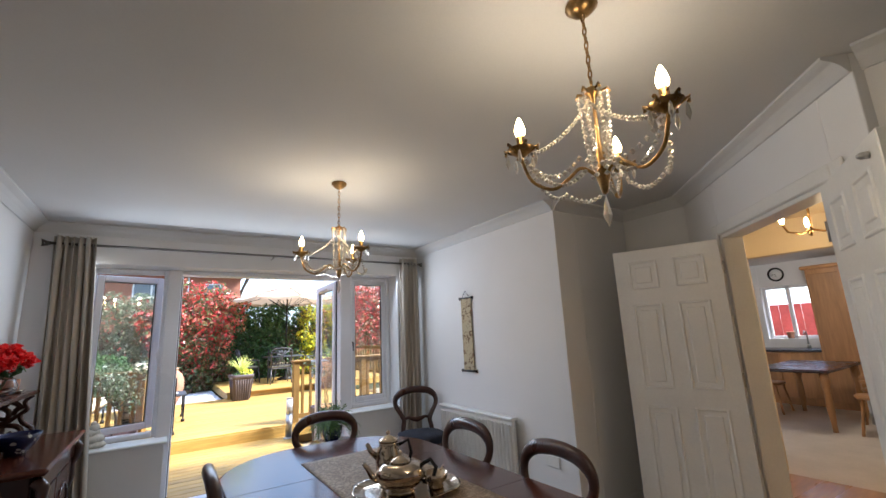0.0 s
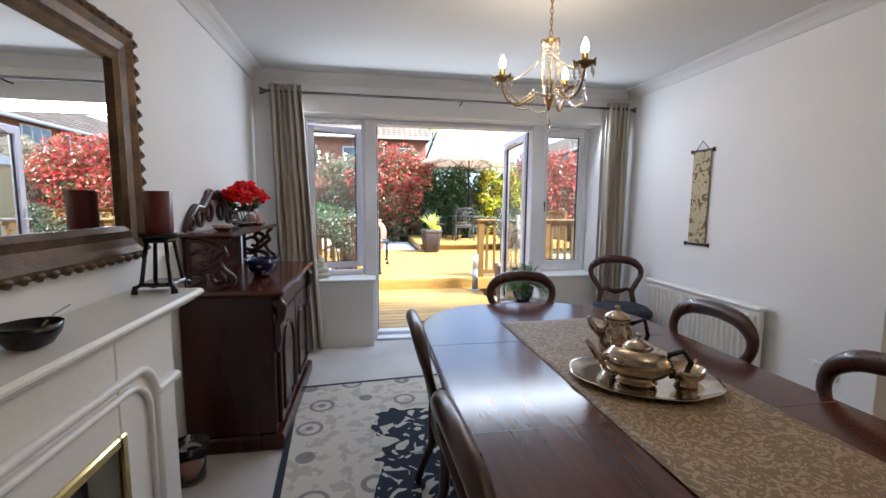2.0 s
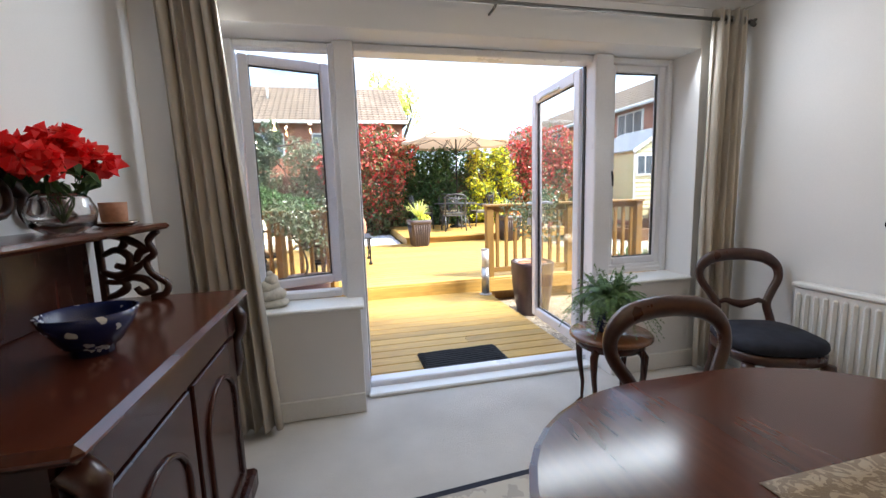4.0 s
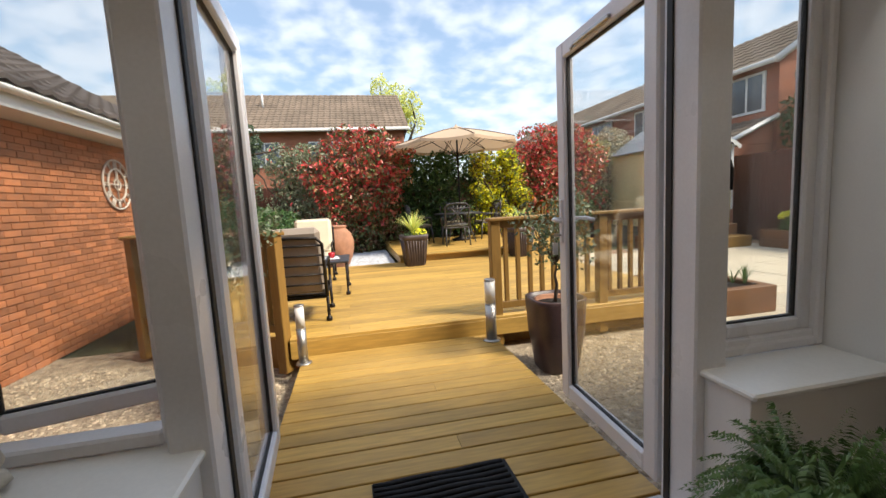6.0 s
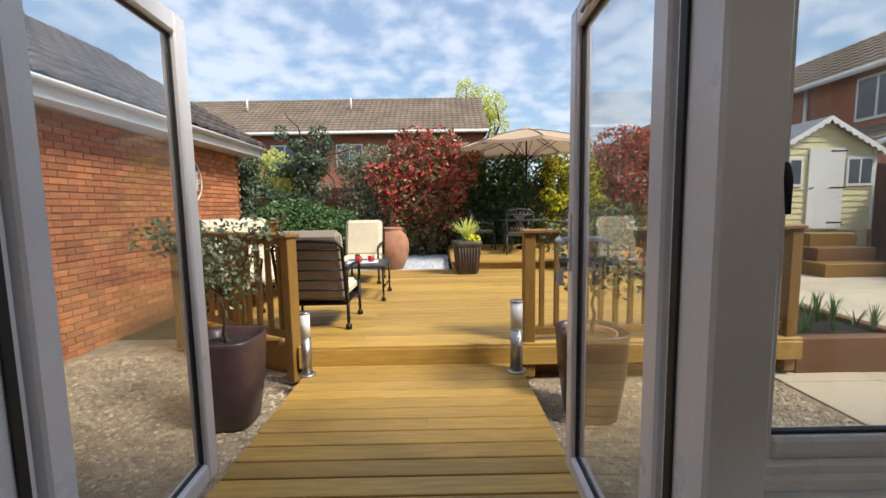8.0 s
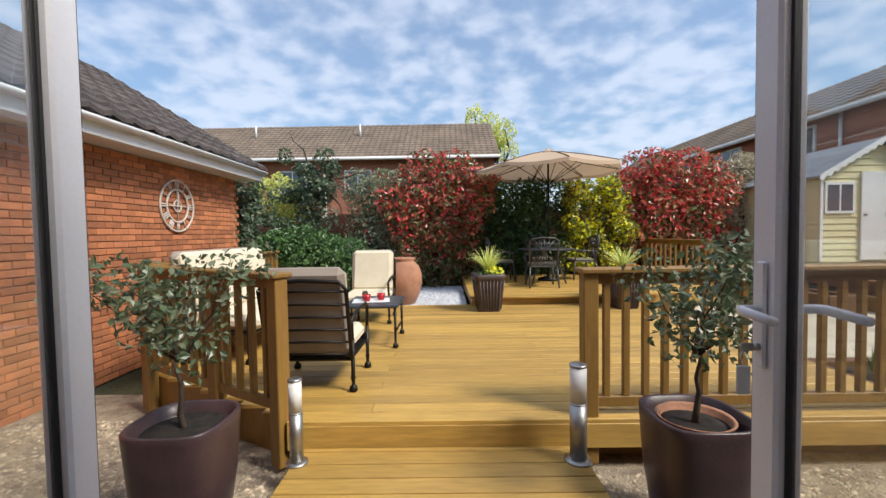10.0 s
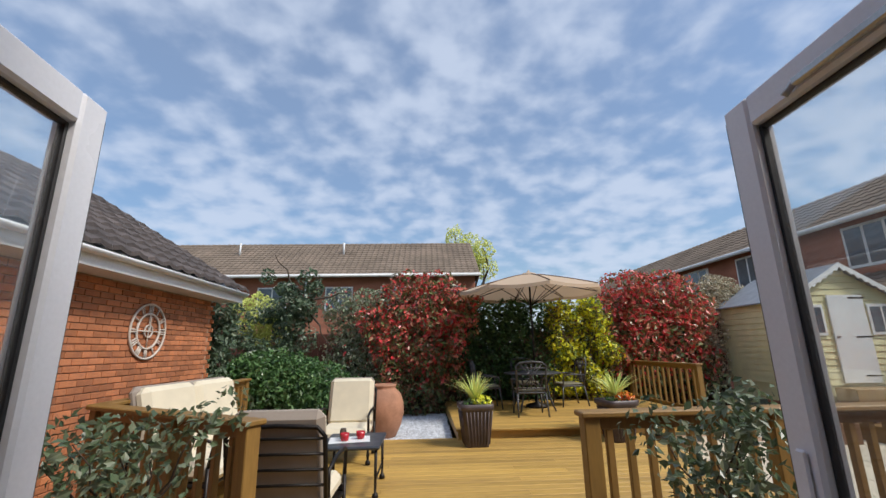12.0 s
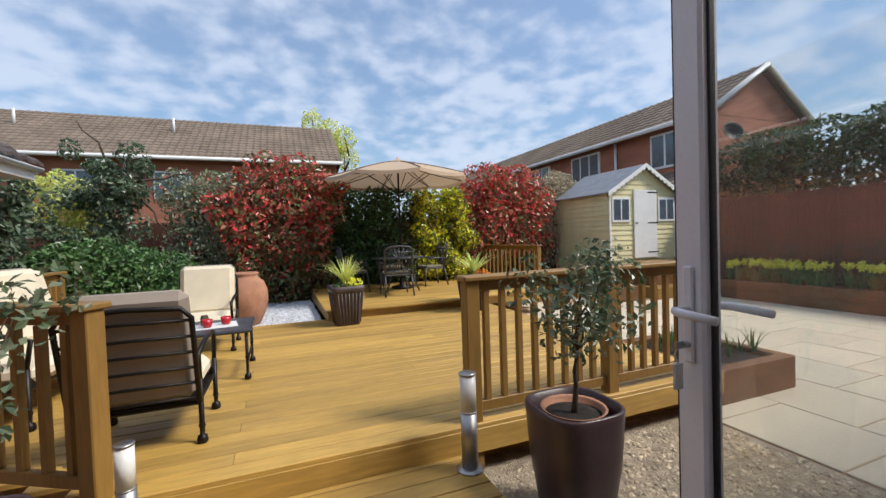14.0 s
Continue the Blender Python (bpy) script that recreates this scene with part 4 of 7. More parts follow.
# ---- leaves ----
def leaf_cloud(blobs, count, size, seed, droop=0.3, shell=0.75, fold=0.25, long=1.9):
    """Many small folded leaves scattered through the outer part of rounded masses."""
    r = np.random.RandomState(seed)
    bl = np.array(blobs, float)
    area = (bl[:, 3] * bl[:, 4] + bl[:, 3] * bl[:, 5] + bl[:, 4] * bl[:, 5])
    pick = r.choice(len(bl), count, p=area / area.sum())
    d = r.normal(size=(count, 3))
    d /= np.linalg.norm(d, axis=1)[:, None]
    rad = shell + (1.08 - shell) * r.rand(count) ** 0.6
    rad *= 1 + 0.16 * np.sin(d[:, 0] * 7 + pick) * np.cos(d[:, 2] * 6 + pick * 2.0)
    c = bl[pick, :3] + d * bl[pick, 3:6] * rad[:, None]
    up = d * 0.8 + r.normal(scale=0.75, size=(count, 3)) + np.array([0, 0, 0.35])
    up /= np.linalg.norm(up, axis=1)[:, None]
    t = r.normal(size=(count, 3)) + np.array([0, 0, -droop])
    t -= up * (t * up).sum(1)[:, None]
    t /= np.linalg.norm(t, axis=1)[:, None] + 1e-9
    w = np.cross(up, t)
    s = size * (0.65 + 0.7 * r.rand(count))[:, None]
    a, b = c - t * s * long / 2, c + t * s * long / 2
    l, q = c + w * s * 0.5 + up * s * fold, c - w * s * 0.5 + up * s * fold
    v = np.stack([a, q, b, l], 1).reshape(-1, 3)
    g = Geo()
    g.v = [tuple(p) for p in v.tolist()]
    g.f = [f for i in range(count) for f in ((4 * i, 4 * i + 1, 4 * i + 2), (4 * i, 4 * i + 2, 4 * i + 3))]
    g.s = [False] * len(g.f)
    return g


def blades(count, r0, length, width, seed, lean=0.6, z0=0.0, segs=4):
    """Arching strap leaves from one crown."""
    rr = random.Random(seed)
    g = Geo()
    for i in range(count):
        a = rr.uniform(0, 2 * math.pi)
        L, k, w = length * rr.uniform(0.7, 1.1), lean * rr.uniform(0.25, 1.2), width * rr.uniform(0.7, 1.2)
        side = Vector((-math.sin(a), math.cos(a), 0))
        vs = []
        for j in range(segs + 1):
            u = j / segs
            out = r0 + L * k * u ** 1.6
            z = z0 + L * (u - 0.35 * k * u * u)
            p = Vector((math.cos(a) * out, math.sin(a) * out, z))
            ww = w * (1 - u) ** 0.7 * 0.5 + 0.0005
            vs += [p + side * ww, p - side * ww]
        g.add(vs, [(2 * j, 2 * j + 1, 2 * j + 3, 2 * j + 2) for j in range(segs)], True)
    return g


def limbs(base, tips, r0, seed, n=6):
    """Tapered, slightly crooked branches from one foot."""
    rr = random.Random(seed)
    g = Geo()
    for tip in tips:
        pts, rad = [], []
        for i in range(n + 1):
            u = i / n
            j = 0.06 * (1 if 0 < i < n else 0) * (Vector(tip) - Vector(base)).length
            pts.append(Vector(base).lerp(Vector(tip), u) + Vector((rr.uniform(-j, j), rr.uniform(-j, j), rr.uniform(-j, j) * 0.4)))
            rad.append(r0 * (1 - 0.8 * u))
        g.tube(pts, rad, 6)
    return g


CANVAS = foliage("beige parasol canvas", [(0.31, 0.235, 0.165), (0.32, 0.24, 0.17)], 0.9)
L_RED = foliage("photinia red leaves", [(0.42, 0.035, 0.035), (0.26, 0.022, 0.026), (0.52, 0.10, 0.085), (0.17, 0.07, 0.035), (0.46, 0.04, 0.04), (0.34, 0.16, 0.09), (0.10, 0.12, 0.04)])
L_MIX = foliage("photinia green leaves", [(0.055, 0.075, 0.022), (0.09, 0.11, 0.035), (0.13, 0.05, 0.03), (0.035, 0.055, 0.02), (0.12, 0.13, 0.06)])
L_DARK = foliage("dark evergreen leaves", [(0.018, 0.045, 0.014), (0.035, 0.075, 0.022), (0.012, 0.03, 0.010), (0.05, 0.09, 0.03)])
L_YEL = foliage("yellow shrub leaves", [(0.52, 0.40, 0.012), (0.36, 0.32, 0.02), (0.60, 0.46, 0.02), (0.16, 0.20, 0.03), (0.08, 0.10, 0.03)])
L_IVY = foliage("ivy leaves", [(0.040, 0.065, 0.036), (0.07, 0.10, 0.055), (0.03, 0.05, 0.03), (0.13, 0.15, 0.10)])
L_DULL = foliage("dusty grey-green leaves", [(0.09, 0.115, 0.06), (0.15, 0.17, 0.095), (0.06, 0.085, 0.042), (0.22, 0.22, 0.155), (0.12, 0.11, 0.07)])
L_GREEN = foliage("mid green leaves", [(0.045, 0.095, 0.028), (0.065, 0.125, 0.038), (0.03, 0.065, 0.02), (0.095, 0.15, 0.055)])
L_LIME = foliage("spring green leaves", [(0.36, 0.38, 0.10), (0.44, 0.44, 0.15), (0.28, 0.31, 0.08)])
L_GREY = foliage("grey twiggy leaves", [(0.22, 0.19, 0.13), (0.30, 0.26, 0.18), (0.16, 0.15, 0.10)])
L_BAY = foliage("potted shrub leaves", [(0.05, 0.075, 0.035), (0.07, 0.095, 0.048), (0.032, 0.05, 0.026), (0.11, 0.125, 0.075), (0.08, 0.09, 0.055)])
L_FERN = foliage("fern fronds", [(0.042, 0.085, 0.026), (0.065, 0.12, 0.038), (0.03, 0.06, 0.02)])
L_AGAVE = foliage("striped strap leaves", [(0.24, 0.30, 0.07), (0.42, 0.42, 0.14), (0.16, 0.24, 0.06)])
L_FLOWY = foliage("yellow flowers", [(0.80, 0.60, 0.02), (0.85, 0.70, 0.06)])
L_FLOWO = foliage("orange red flowers", [(0.70, 0.10, 0.02), (0.80, 0.22, 0.02), (0.55, 0.03, 0.02)])


def shrub(name, label, blobs, layers, foot, seed, category="shrub", trunk_r=0.05):
    """layers: (part name, leaf count, leaf size, material, blobs or None)."""
    t = thing(name, label, category)
    bl = np.array(blobs, float)
    tips = [(b[0], b[1], b[2] + 0.2 * b[5]) for b in blobs[:9]]
    for j, tip in enumerate(tips):
        part("branch", limbs(foot, [tip], trunk_r, seed + j), BARK, t)
    for i, (nm, cnt, size, mat, own) in enumerate(layers):
        tagged(part(nm, leaf_cloud(own or blobs, cnt, size, seed * 10 + i), mat, t), kind="stuff")
    return t


def blob_row(x0, x1, y, top, n, seed, depth=0.55, r=0.6, floor=0.1):
    rr = random.Random(seed)
    out = []
    for i in range(n):
        x = x0 + (x1 - x0) * (i + 0.5) / n
        z = floor + 0.4
        while z < top - 0.3:
            q = r * rr.uniform(0.75, 1.15)
            out.append((x + rr.uniform(-0.15, 0.15), y + rr.uniform(-0.2, 0.2), min(z, top - q * 0.85), q, depth * rr.uniform(0.8, 1.2), q))
            z += r * 0.85
        out.append((x, y, top - 0.45 * rr.uniform(0.8, 1.3), r * 0.8, depth * 0.8, 0.45))
    return out


# ---- hedge and shrubs along the far boundary ----
def upper(blobs, z):
    return [b for b in blobs if b[2] > z]


def lower(blobs, z):
    return [b for b in blobs if b[2] <= z]


b1_ = blob_row(-0.5, 1.0, 16.2, 2.95, 3, 11, r=0.5)
shrub("green_photinia", "green-leaved photinia hedge with few red tips", b1_, [("green_leaves", 8500, 0.05, L_DULL, None), ("red_foliage", 300, 0.05, L_RED, upper(b1_, 1.2))], (0.3, 16.2, GZ), 1)
rv = random.Random(21)
b2_ = blob_row(0.9, 2.6, 15.8, 3.0, 4, 12, r=0.5) + [(1.5, 15.8, 3.05, 0.6, 0.5, 0.35), (2.1, 15.8, 3.1, 0.5, 0.5, 0.3)]
b2_ += [(rv.uniform(0.5, 3.1), 15.6 + rv.uniform(-0.3, 0.3), rv.uniform(0.5, 2.9), rv.uniform(0.16, 0.34), 0.3, rv.uniform(0.16, 0.34)) for _ in range(34)]
shrub("red_photinia", "tall photinia bush covered in deep red leaves", b2_, [("red_leaves", 5600, 0.066, L_RED, upper(b2_, 0.9)), ("green_leaves", 5200, 0.062, L_MIX, None), ("low_leaves", 4000, 0.05, L_MIX, lower(b2_, 1.5))], (1.8, 15.9, GZ), 2)
b3_ = blob_row(2.8, 4.9, 16.4, 2.85, 4, 13)
shrub("dark_evergreen", "dark green evergreen bush behind the parasol", b3_, [("leaves", 9000, 0.055, L_DARK, None), ("light_leaves", 3600, 0.055, L_GREEN, None)], (3.8, 16.5, GZ), 3)
rv = random.Random(5)
b4_ = [(rv.uniform(5.0, 6.5), 16.0 + rv.uniform(-0.3, 0.3), rv.uniform(0.3, 2.6), rv.uniform(0.14, 0.30), 0.3, rv.uniform(0.14, 0.30)) for _ in range(70)]
b4g_ = b4_[:30] + [(rv.uniform(4.5, 6.8), 16.2 + rv.uniform(-0.2, 0.3), rv.uniform(0.3, 2.4), rv.uniform(0.2, 0.38), 0.3, rv.uniform(0.2, 0.36)) for _ in range(26)]
shrub("yellow_shrub", "bright yellow-leaved shrub on the boundary", b4_, [("yellow_leaves", 6800, 0.058, L_YEL, None), ("leaves", 4200, 0.05, L_MIX, b4g_)], (5.8, 16.1, GZ), 4)
b5_ = blob_row(6.6, 8.9, 16.4, 3.1, 5, 15, r=0.55) + [(7.2, 16.4, 3.0, 0.8, 0.6, 0.45), (8.2, 16.4, 3.05, 0.9, 0.6, 0.4), (8.9, 16.4, 2.3, 0.6, 0.6, 0.7)]
b5_ += [(rv.uniform(6.3, 9.4), 16.2 + rv.uniform(-0.3, 0.3), rv.uniform(0.6, 3.1), rv.uniform(0.18, 0.36), 0.3, rv.uniform(0.18, 0.36)) for _ in range(36)]
shrub("red_photinia", "broad rounded photinia bush with red leaves", b5_, [("red_leaves", 8000, 0.072, L_RED, upper(b5_, 0.9)), ("green_leaves", 3500, 0.07, L_MIX, None), ("low_leaves", 3500, 0.05, L_MIX, lower(b5_, 1.5))], (8.0, 16.6, GZ), 5)
b6_ = [(9.75, 16.7, 2.65, 0.55, 0.45, 0.6), (10.25, 16.8, 2.75, 0.55, 0.45, 0.55), (9.55, 16.6, 1.9, 0.5, 0.45, 0.7), (9.5, 16.6, 1.0, 0.45, 0.4, 0.7), (10.0, 16.8, 3.0, 0.4, 0.35, 0.4)]
shrub("grey_bush", "pale twiggy bush without fresh leaves", b6_, [("twig_mass", 6000, 0.045, L_GREY, None)], (9.7, 16.7, GZ), 6)
rv = random.Random(77)
b7_ = [(-1.25 + rv.uniform(-0.25, 0.25), 15.4 + rv.uniform(-0.15, 0.15), 0.5 + 0.16 * i, rv.uniform(0.2, 0.36), 0.3, rv.uniform(0.2, 0.34)) for i in range(15)]
b7_ += [(-1.25 + rv.uniform(-0.75, 0.55), 15.3 + rv.uniform(-0.2, 0.2), rv.uniform(2.2, 3.25), rv.uniform(0.12, 0.28), 0.22, rv.uniform(0.12, 0.24)) for i in range(16)]
b7_ += [(-2.0 + rv.uniform(-0.4, 0.3), 15.1 + rv.uniform(-0.2, 0.2), rv.uniform(0.8, 1.9), rv.uniform(0.2, 0.4), 0.3, rv.uniform(0.2, 0.35)) for i in range(8)]
ivy = shrub("ivy_tree", "old tree stump thickly grown with dark ivy", b7_, [("ivy_leaves", 8500, 0.05, L_IVY, None)], (-1.2, 15.4, GZ), 7, "tree", 0.11)
part("bare_branch", limbs((-0.95, 15.3, 2.6), [(-1.7, 15.2, 3.75), (0.1, 15.4, 2.9), (-0.4, 15.4, 1.5)], 0.035, 3), BARK, ivy, "bare crooked branch")
b8_ = [(-2.0 + 0.42 * i + 0.1 * math.sin(i * 3), 14.2 + 0.25 * math.cos(i * 2), 0.55 + 0.32 * math.sin(0.6 + i * 0.55), 0.55, 0.6, 0.62) for i in range(6)] + [(-1.4, 14.3, 1.05, 0.6, 0.5, 0.45), (-0.7, 14.0, 0.85, 0.55, 0.5, 0.45)]
shrub("green_bush", "low spreading fresh green bush by the railing", b8_, [("leaves", 11000, 0.05, L_GREEN, None), ("dark_leaves", 3500, 0.05, L_DARK, None)], (-1.0, 14.2, GZ), 8)
b9_ = [(-2.35, 15.9, 2.35, 0.6, 0.5, 0.5), (-2.0, 16.0, 2.0, 0.5, 0.5, 0.5)]
shrub("lime_bush", "small yellow-green bush beside the garage", b9_, [("leaves", 2500, 0.05, L_LIME, None)], (-2.2, 16.0, GZ), 9)
ba_ = [(-2.05, 13.2 + 0.12 * i, 0.6 + 0.35 * i, 0.26, 0.25, 0.35) for i in range(6)]
shrub("garage_ivy", "ivy hanging at the garage corner", ba_, [("ivy_leaves", 2200, 0.06, L_IVY, None)], (-2.05, 13.3, GZ), 10, "climber", 0.03)
bb_ = [(14.6, 9.2 + 0.9 * i, 2.7 + 0.5 * math.sin(i * 1.7), 0.9, 0.9, 0.9) for i in range(6)] + [(14.8, 9.5 + 1.2 * i, 3.5, 0.7, 0.8, 0.6) for i in range(4)]
shrub("dark_tree", "dense dark evergreen tree behind the fence", bb_, [("leaves", 9000, 0.085, L_DARK, None), ("light_leaves", 1800, 0.08, L_IVY, None)], (14.6, 11.5, GZ), 12, "tree", 0.15)
bc_ = [(5.9 + math.cos(i * 1.3) * 1.3, 43 + math.sin(i * 2.1) * 0.8, 8.6 + 0.42 * i + math.sin(i) * 0.5, 1.2 - 0.05 * i, 1.1, 1.0) for i in range(8)]
shrub("spring_tree", "distant tree with thin fresh yellow-green leaves", bc_, [("leaves", 3600, 0.13, L_LIME, None)], (5.9, 43, GZ), 13, "tree", 0.25)

# ---- garage roof, clock and neighbouring houses ----
def tiled_slope(u0, u1, eave, ridge, along, rows, cols, wave=0.03, single=False, step=0.028):
    """Rows of rolled tiles from eave to ridge; along: 'y' or 'x' is the run of the eave. eave, ridge: (cross, height)."""
    g, pieces = Geo(), []
    ex, ez = eave
    rx, rz = ridge
    n = Vector((-(rz - ez), 0, rx - ex)).normalized()
    if n.z < 0:
        n = -n
    for r in range(rows):
        a, b = r / rows, min(1.0, (r + 1.12) / rows)
        for c in range(cols):
            s0, s1 = u0 + (u1 - u0) * c / cols, u0 + (u1 - u0) * (c + 0.985) / cols
            vs = []
            for k in range(4):
                s = s0 + (s1 - s0) * k / 3
                h = wave * (1.0 if k in (1,) else 0.35 if k == 2 else 0.0)
                for f, lift in ((a, step), (b, 0.0)):
                    x, z = ex + (rx - ex) * f + n.x * (h + lift), ez + (rz - ez) * f + n.z * (h + lift)
                    vs.append((x, s, z) if along == "y" else (s, x, z))
            vs += [(p[0], p[1], p[2] - step - 0.002) for p in vs[0::2]]
            if single:
                g = Geo()
                pieces.append(g)
            g.add(vs, [(0, 2, 3, 1), (2, 4, 5, 3), (4, 6, 7, 5), (8, 9, 2, 0), (9, 10, 4, 2), (10, 11, 6, 4)])
    return pieces if single else g


for tile in tiled_slope(GY0 - 0.1, GY1 + 0.32, (GX + 0.46, GZT + 0.18), (-4.55, 4.5), "y", 11, 26, 0.035, True, 0.05):
    part("roof_tile", tile, ROOFD, garage)
part("roof_base", Geo().add([(GX + 0.4, GY0, GZT + 0.13), (GX + 0.4, GY1 + 0.26, GZT + 0.13), (-4.55, GY1 + 0.26, 4.46), (-4.55, GY0, 4.46), (-7.6, GY1 + 0.26, GZT + 0.13), (-7.6, GY0, GZT + 0.13)], [(0, 1, 2, 3), (3, 2, 4, 5), (1, 4, 2), (0, 3, 5), (0, 5, 4, 1)]), FASCIA, garage)
part("bargeboard", Geo().tube([(GX + 0.42, GY1 + 0.30, GZT + 0.10), (-4.55, GY1 + 0.30, 4.40)], 0.055, 4), FASCIA, garage, "white barge board")
clk = thing("garden_clock", "large pale skeleton wall clock with roman numerals", "clock", pose(GX + 0.03, 11.30, 1.80, 90, 0, 90))
PALE = surface("pale rusted cream metal", (0.66, 0.58, 0.50), 0.6, vary=0.12, scale=12, fine=80, bump=0.15)
for r, q in ((0.36, 0.016), (0.23, 0.016), (0.08, 0.012)):
    part("ring", Geo().tube([(r * math.cos(a * math.pi / 24), r * math.sin(a * math.pi / 24), 0) for a in range(48)], q, 6, None, 1.0, True), PALE, clk)
bars = [3, 1, 2, 3, 2, 1, 2, 3, 3, 2, 1, 2]
for h in range(12):
    g = Geo()
    for k in range(bars[h]):
        off = (k - (bars[h] - 1) / 2) * 0.035
        m = pose(0, 0, 0, 0, 0, 90 - 30 * h)
        g.tube([m @ Vector((0.235, off * 0.8, 0)), m @ Vector((0.355, off, 0))], 0.010, 5)
    part("numeral", g, PALE, clk)
part("spoke", Geo().tube([(-0.23, 0, 0), (0.23, 0, 0)], 0.009, 5), PALE, clk)
part("spoke", Geo().tube([(0, -0.23, 0), (0, 0.23, 0)], 0.009, 5), PALE, clk)
part("pointer", Geo().box((-0.012, 0, 0.012), (0.012, 0.2, 0.02), 0.003).box((-0.15, -0.01, 0.012), (0, 0.01, 0.02), 0.003), PALE, clk)


def far_window(parent, m, w, h, cols):
    wn = part("window", Geo().box((-w / 2, -0.04, 0), (w / 2, 0.06, h), 0.01, None), WHITEP, parent, "white framed house window", m)
    pw = (w - 0.08 * (cols + 1)) / cols
    for c in range(cols):
        x = -w / 2 + 0.08 + c * (pw + 0.08)
        part("pane", Geo().box((x, -0.052, 0.08), (x + pw, -0.041, h - 0.08), 0.003), FARGLASS, wn, "dark window pane")


FARGLASS = surface("far window glass", (0.10, 0.13, 0.16), 0.08, 0.0, vary=0.2, scale=0.8, fine=6, bump=0, spec=0.8)
house = thing("terraced_house", "brick terraced houses behind the hedge with brown tiled roof", "house")
part("wall", Geo().box((-24, 28.3, GZ), (4.6, 36, 5.6), 0.02), FARBRICK, house)
part("roof", tiled_slope(-24.5, 4.85, (27.7, 5.45), (32.4, 8.38), "x", 15, 88, 0.03), ROOFB, house, "brown concrete roof tiles")
part("roof_back", Geo().add([(-24.5, 27.7, 5.42), (4.85, 27.7, 5.42), (4.85, 32.4, 8.34), (-24.5, 32.4, 8.34), (-24.5, 37, 5.4), (4.85, 37, 5.4)], [(0, 1, 2, 3), (3, 2, 5, 4), (1, 5, 2), (0, 3, 4)]), ROOFB, house)
part("gutter", Geo().tube([(-24.5, 27.62, 5.42), (4.85, 27.62, 5.42)], 0.09, 8), FASCIA, house, "white gutter")
for x, w in ((-15, 1.8), (-10.5, 1.8), (-6.5, 1.6), (-2.9, 1.5), (0.2, 1.7), (3.2, 1.2)):
    far_window(house, pose(x, 28.28, 3.6), w, 1.3, 2)
for x in (-8.6, -4.7, 1.9):
    part("drainpipe", Geo().tube([(x, 28.2, 0), (x, 28.2, 5.3)], 0.05, 8), FASCIA, house, "white drainpipe")
for x in (-9.5, -3.2):
    part("vent_pipe", Geo().tube([(x, 30.6, 7.2), (x, 30.6, 8.0)], 0.06, 8), FASCIA, house, "roof vent pipe")
house = thing("terraced_house", "brick terrace beside the garden with gable end", "house")
HX, HY0, HY1, HR, HE = 14.0, 14.5, 37.0, 16.4, 18.95
g = Geo()
g.box((HX, HY0, GZ), (HE - 0.3, HY1, 4.9), 0.02)
g.add([(HX, HY0, 4.9), (HE - 0.3, HY0, 4.9), (HR, HY0, 6.5), (HX, HY0 + 0.3, 4.9), (HE - 0.3, HY0 + 0.3, 4.9), (HR, HY0 + 0.3, 6.5)], [(0, 1, 2), (3, 5, 4), (0, 2, 5, 3), (1, 4, 5, 2)])
part("wall", g, FARBRICK, house)
part("roof", tiled_slope(HY0 - 0.25, HY1, (HX - 0.35, 4.87), (HR, 6.62), "y", 9, 68, 0.035), ROOFB, house, "brown concrete roof tiles")
part("roof_back", Geo().add([(HX - 0.35, HY0 - 0.2, 4.81), (HX - 0.35, HY1, 4.81), (HR, HY1, 6.57), (HR, HY0 - 0.2, 6.57), (HE, HY0 - 0.2, 4.81), (HE, HY1, 4.81)], [(0, 3, 2, 1), (3, 4, 5, 2), (1, 2, 5)]), ROOFB, house)
part("gutter", Geo().tube([(HX - 0.42, HY0 - 0.2, 4.82), (HX - 0.42, HY1, 4.82)], 0.08, 8), FASCIA, house, "white gutter")
part("bargeboard", Geo().tube([(HX - 0.4, HY0 - 0.24, 4.80), (HR, HY0 - 0.24, 6.56), (HE, HY0 - 0.24, 4.80)], 0.11, 4), FASCIA, house, "white barge board")
for y in (15.75, 20.0, 23.4, 27.0, 30.5, 34.0):
    far_window(house, pose(HX - 0.02, y, 3.5, 0, 0, -90), 1.75, 1.2, 3)
for y in (18.2, 25.4, 29.0):
    part("drainpipe", Geo().tube([(HX - 0.1, y, 0), (HX - 0.1, y, 5.0)], 0.05, 8), FASCIA, house, "white drainpipe")
lean = part("porch_roof", tiled_slope(14.45, 18.6, (HX - 1.9, 2.5), (HX - 0.05, 3.3), "y", 6, 13, 0.035), ROOFB, house, "low tiled lean-to roof")
part("porch_wall", Geo().box((HX - 1.7, 14.6, GZ), (HX - 0.01, 18.5, 2.5), 0.02).add([(HX - 1.7, 14.6, 2.5), (HX - 0.01, 14.6, 2.5), (HX - 0.01, 14.6, 3.24), (HX - 1.7, 14.7, 2.5), (HX - 0.01, 14.7, 2.5), (HX - 0.01, 14.7, 3.24)], [(0, 1, 2), (3, 5, 4), (0, 2, 5, 3)]), FARBRICK, house)
part("porch_verge", Geo().tube([(HX - 1.92, 14.44, 2.48), (HX - 0.02, 14.44, 3.30)], 0.075, 4), FASCIA, house, "white verge of the lean-to roof")
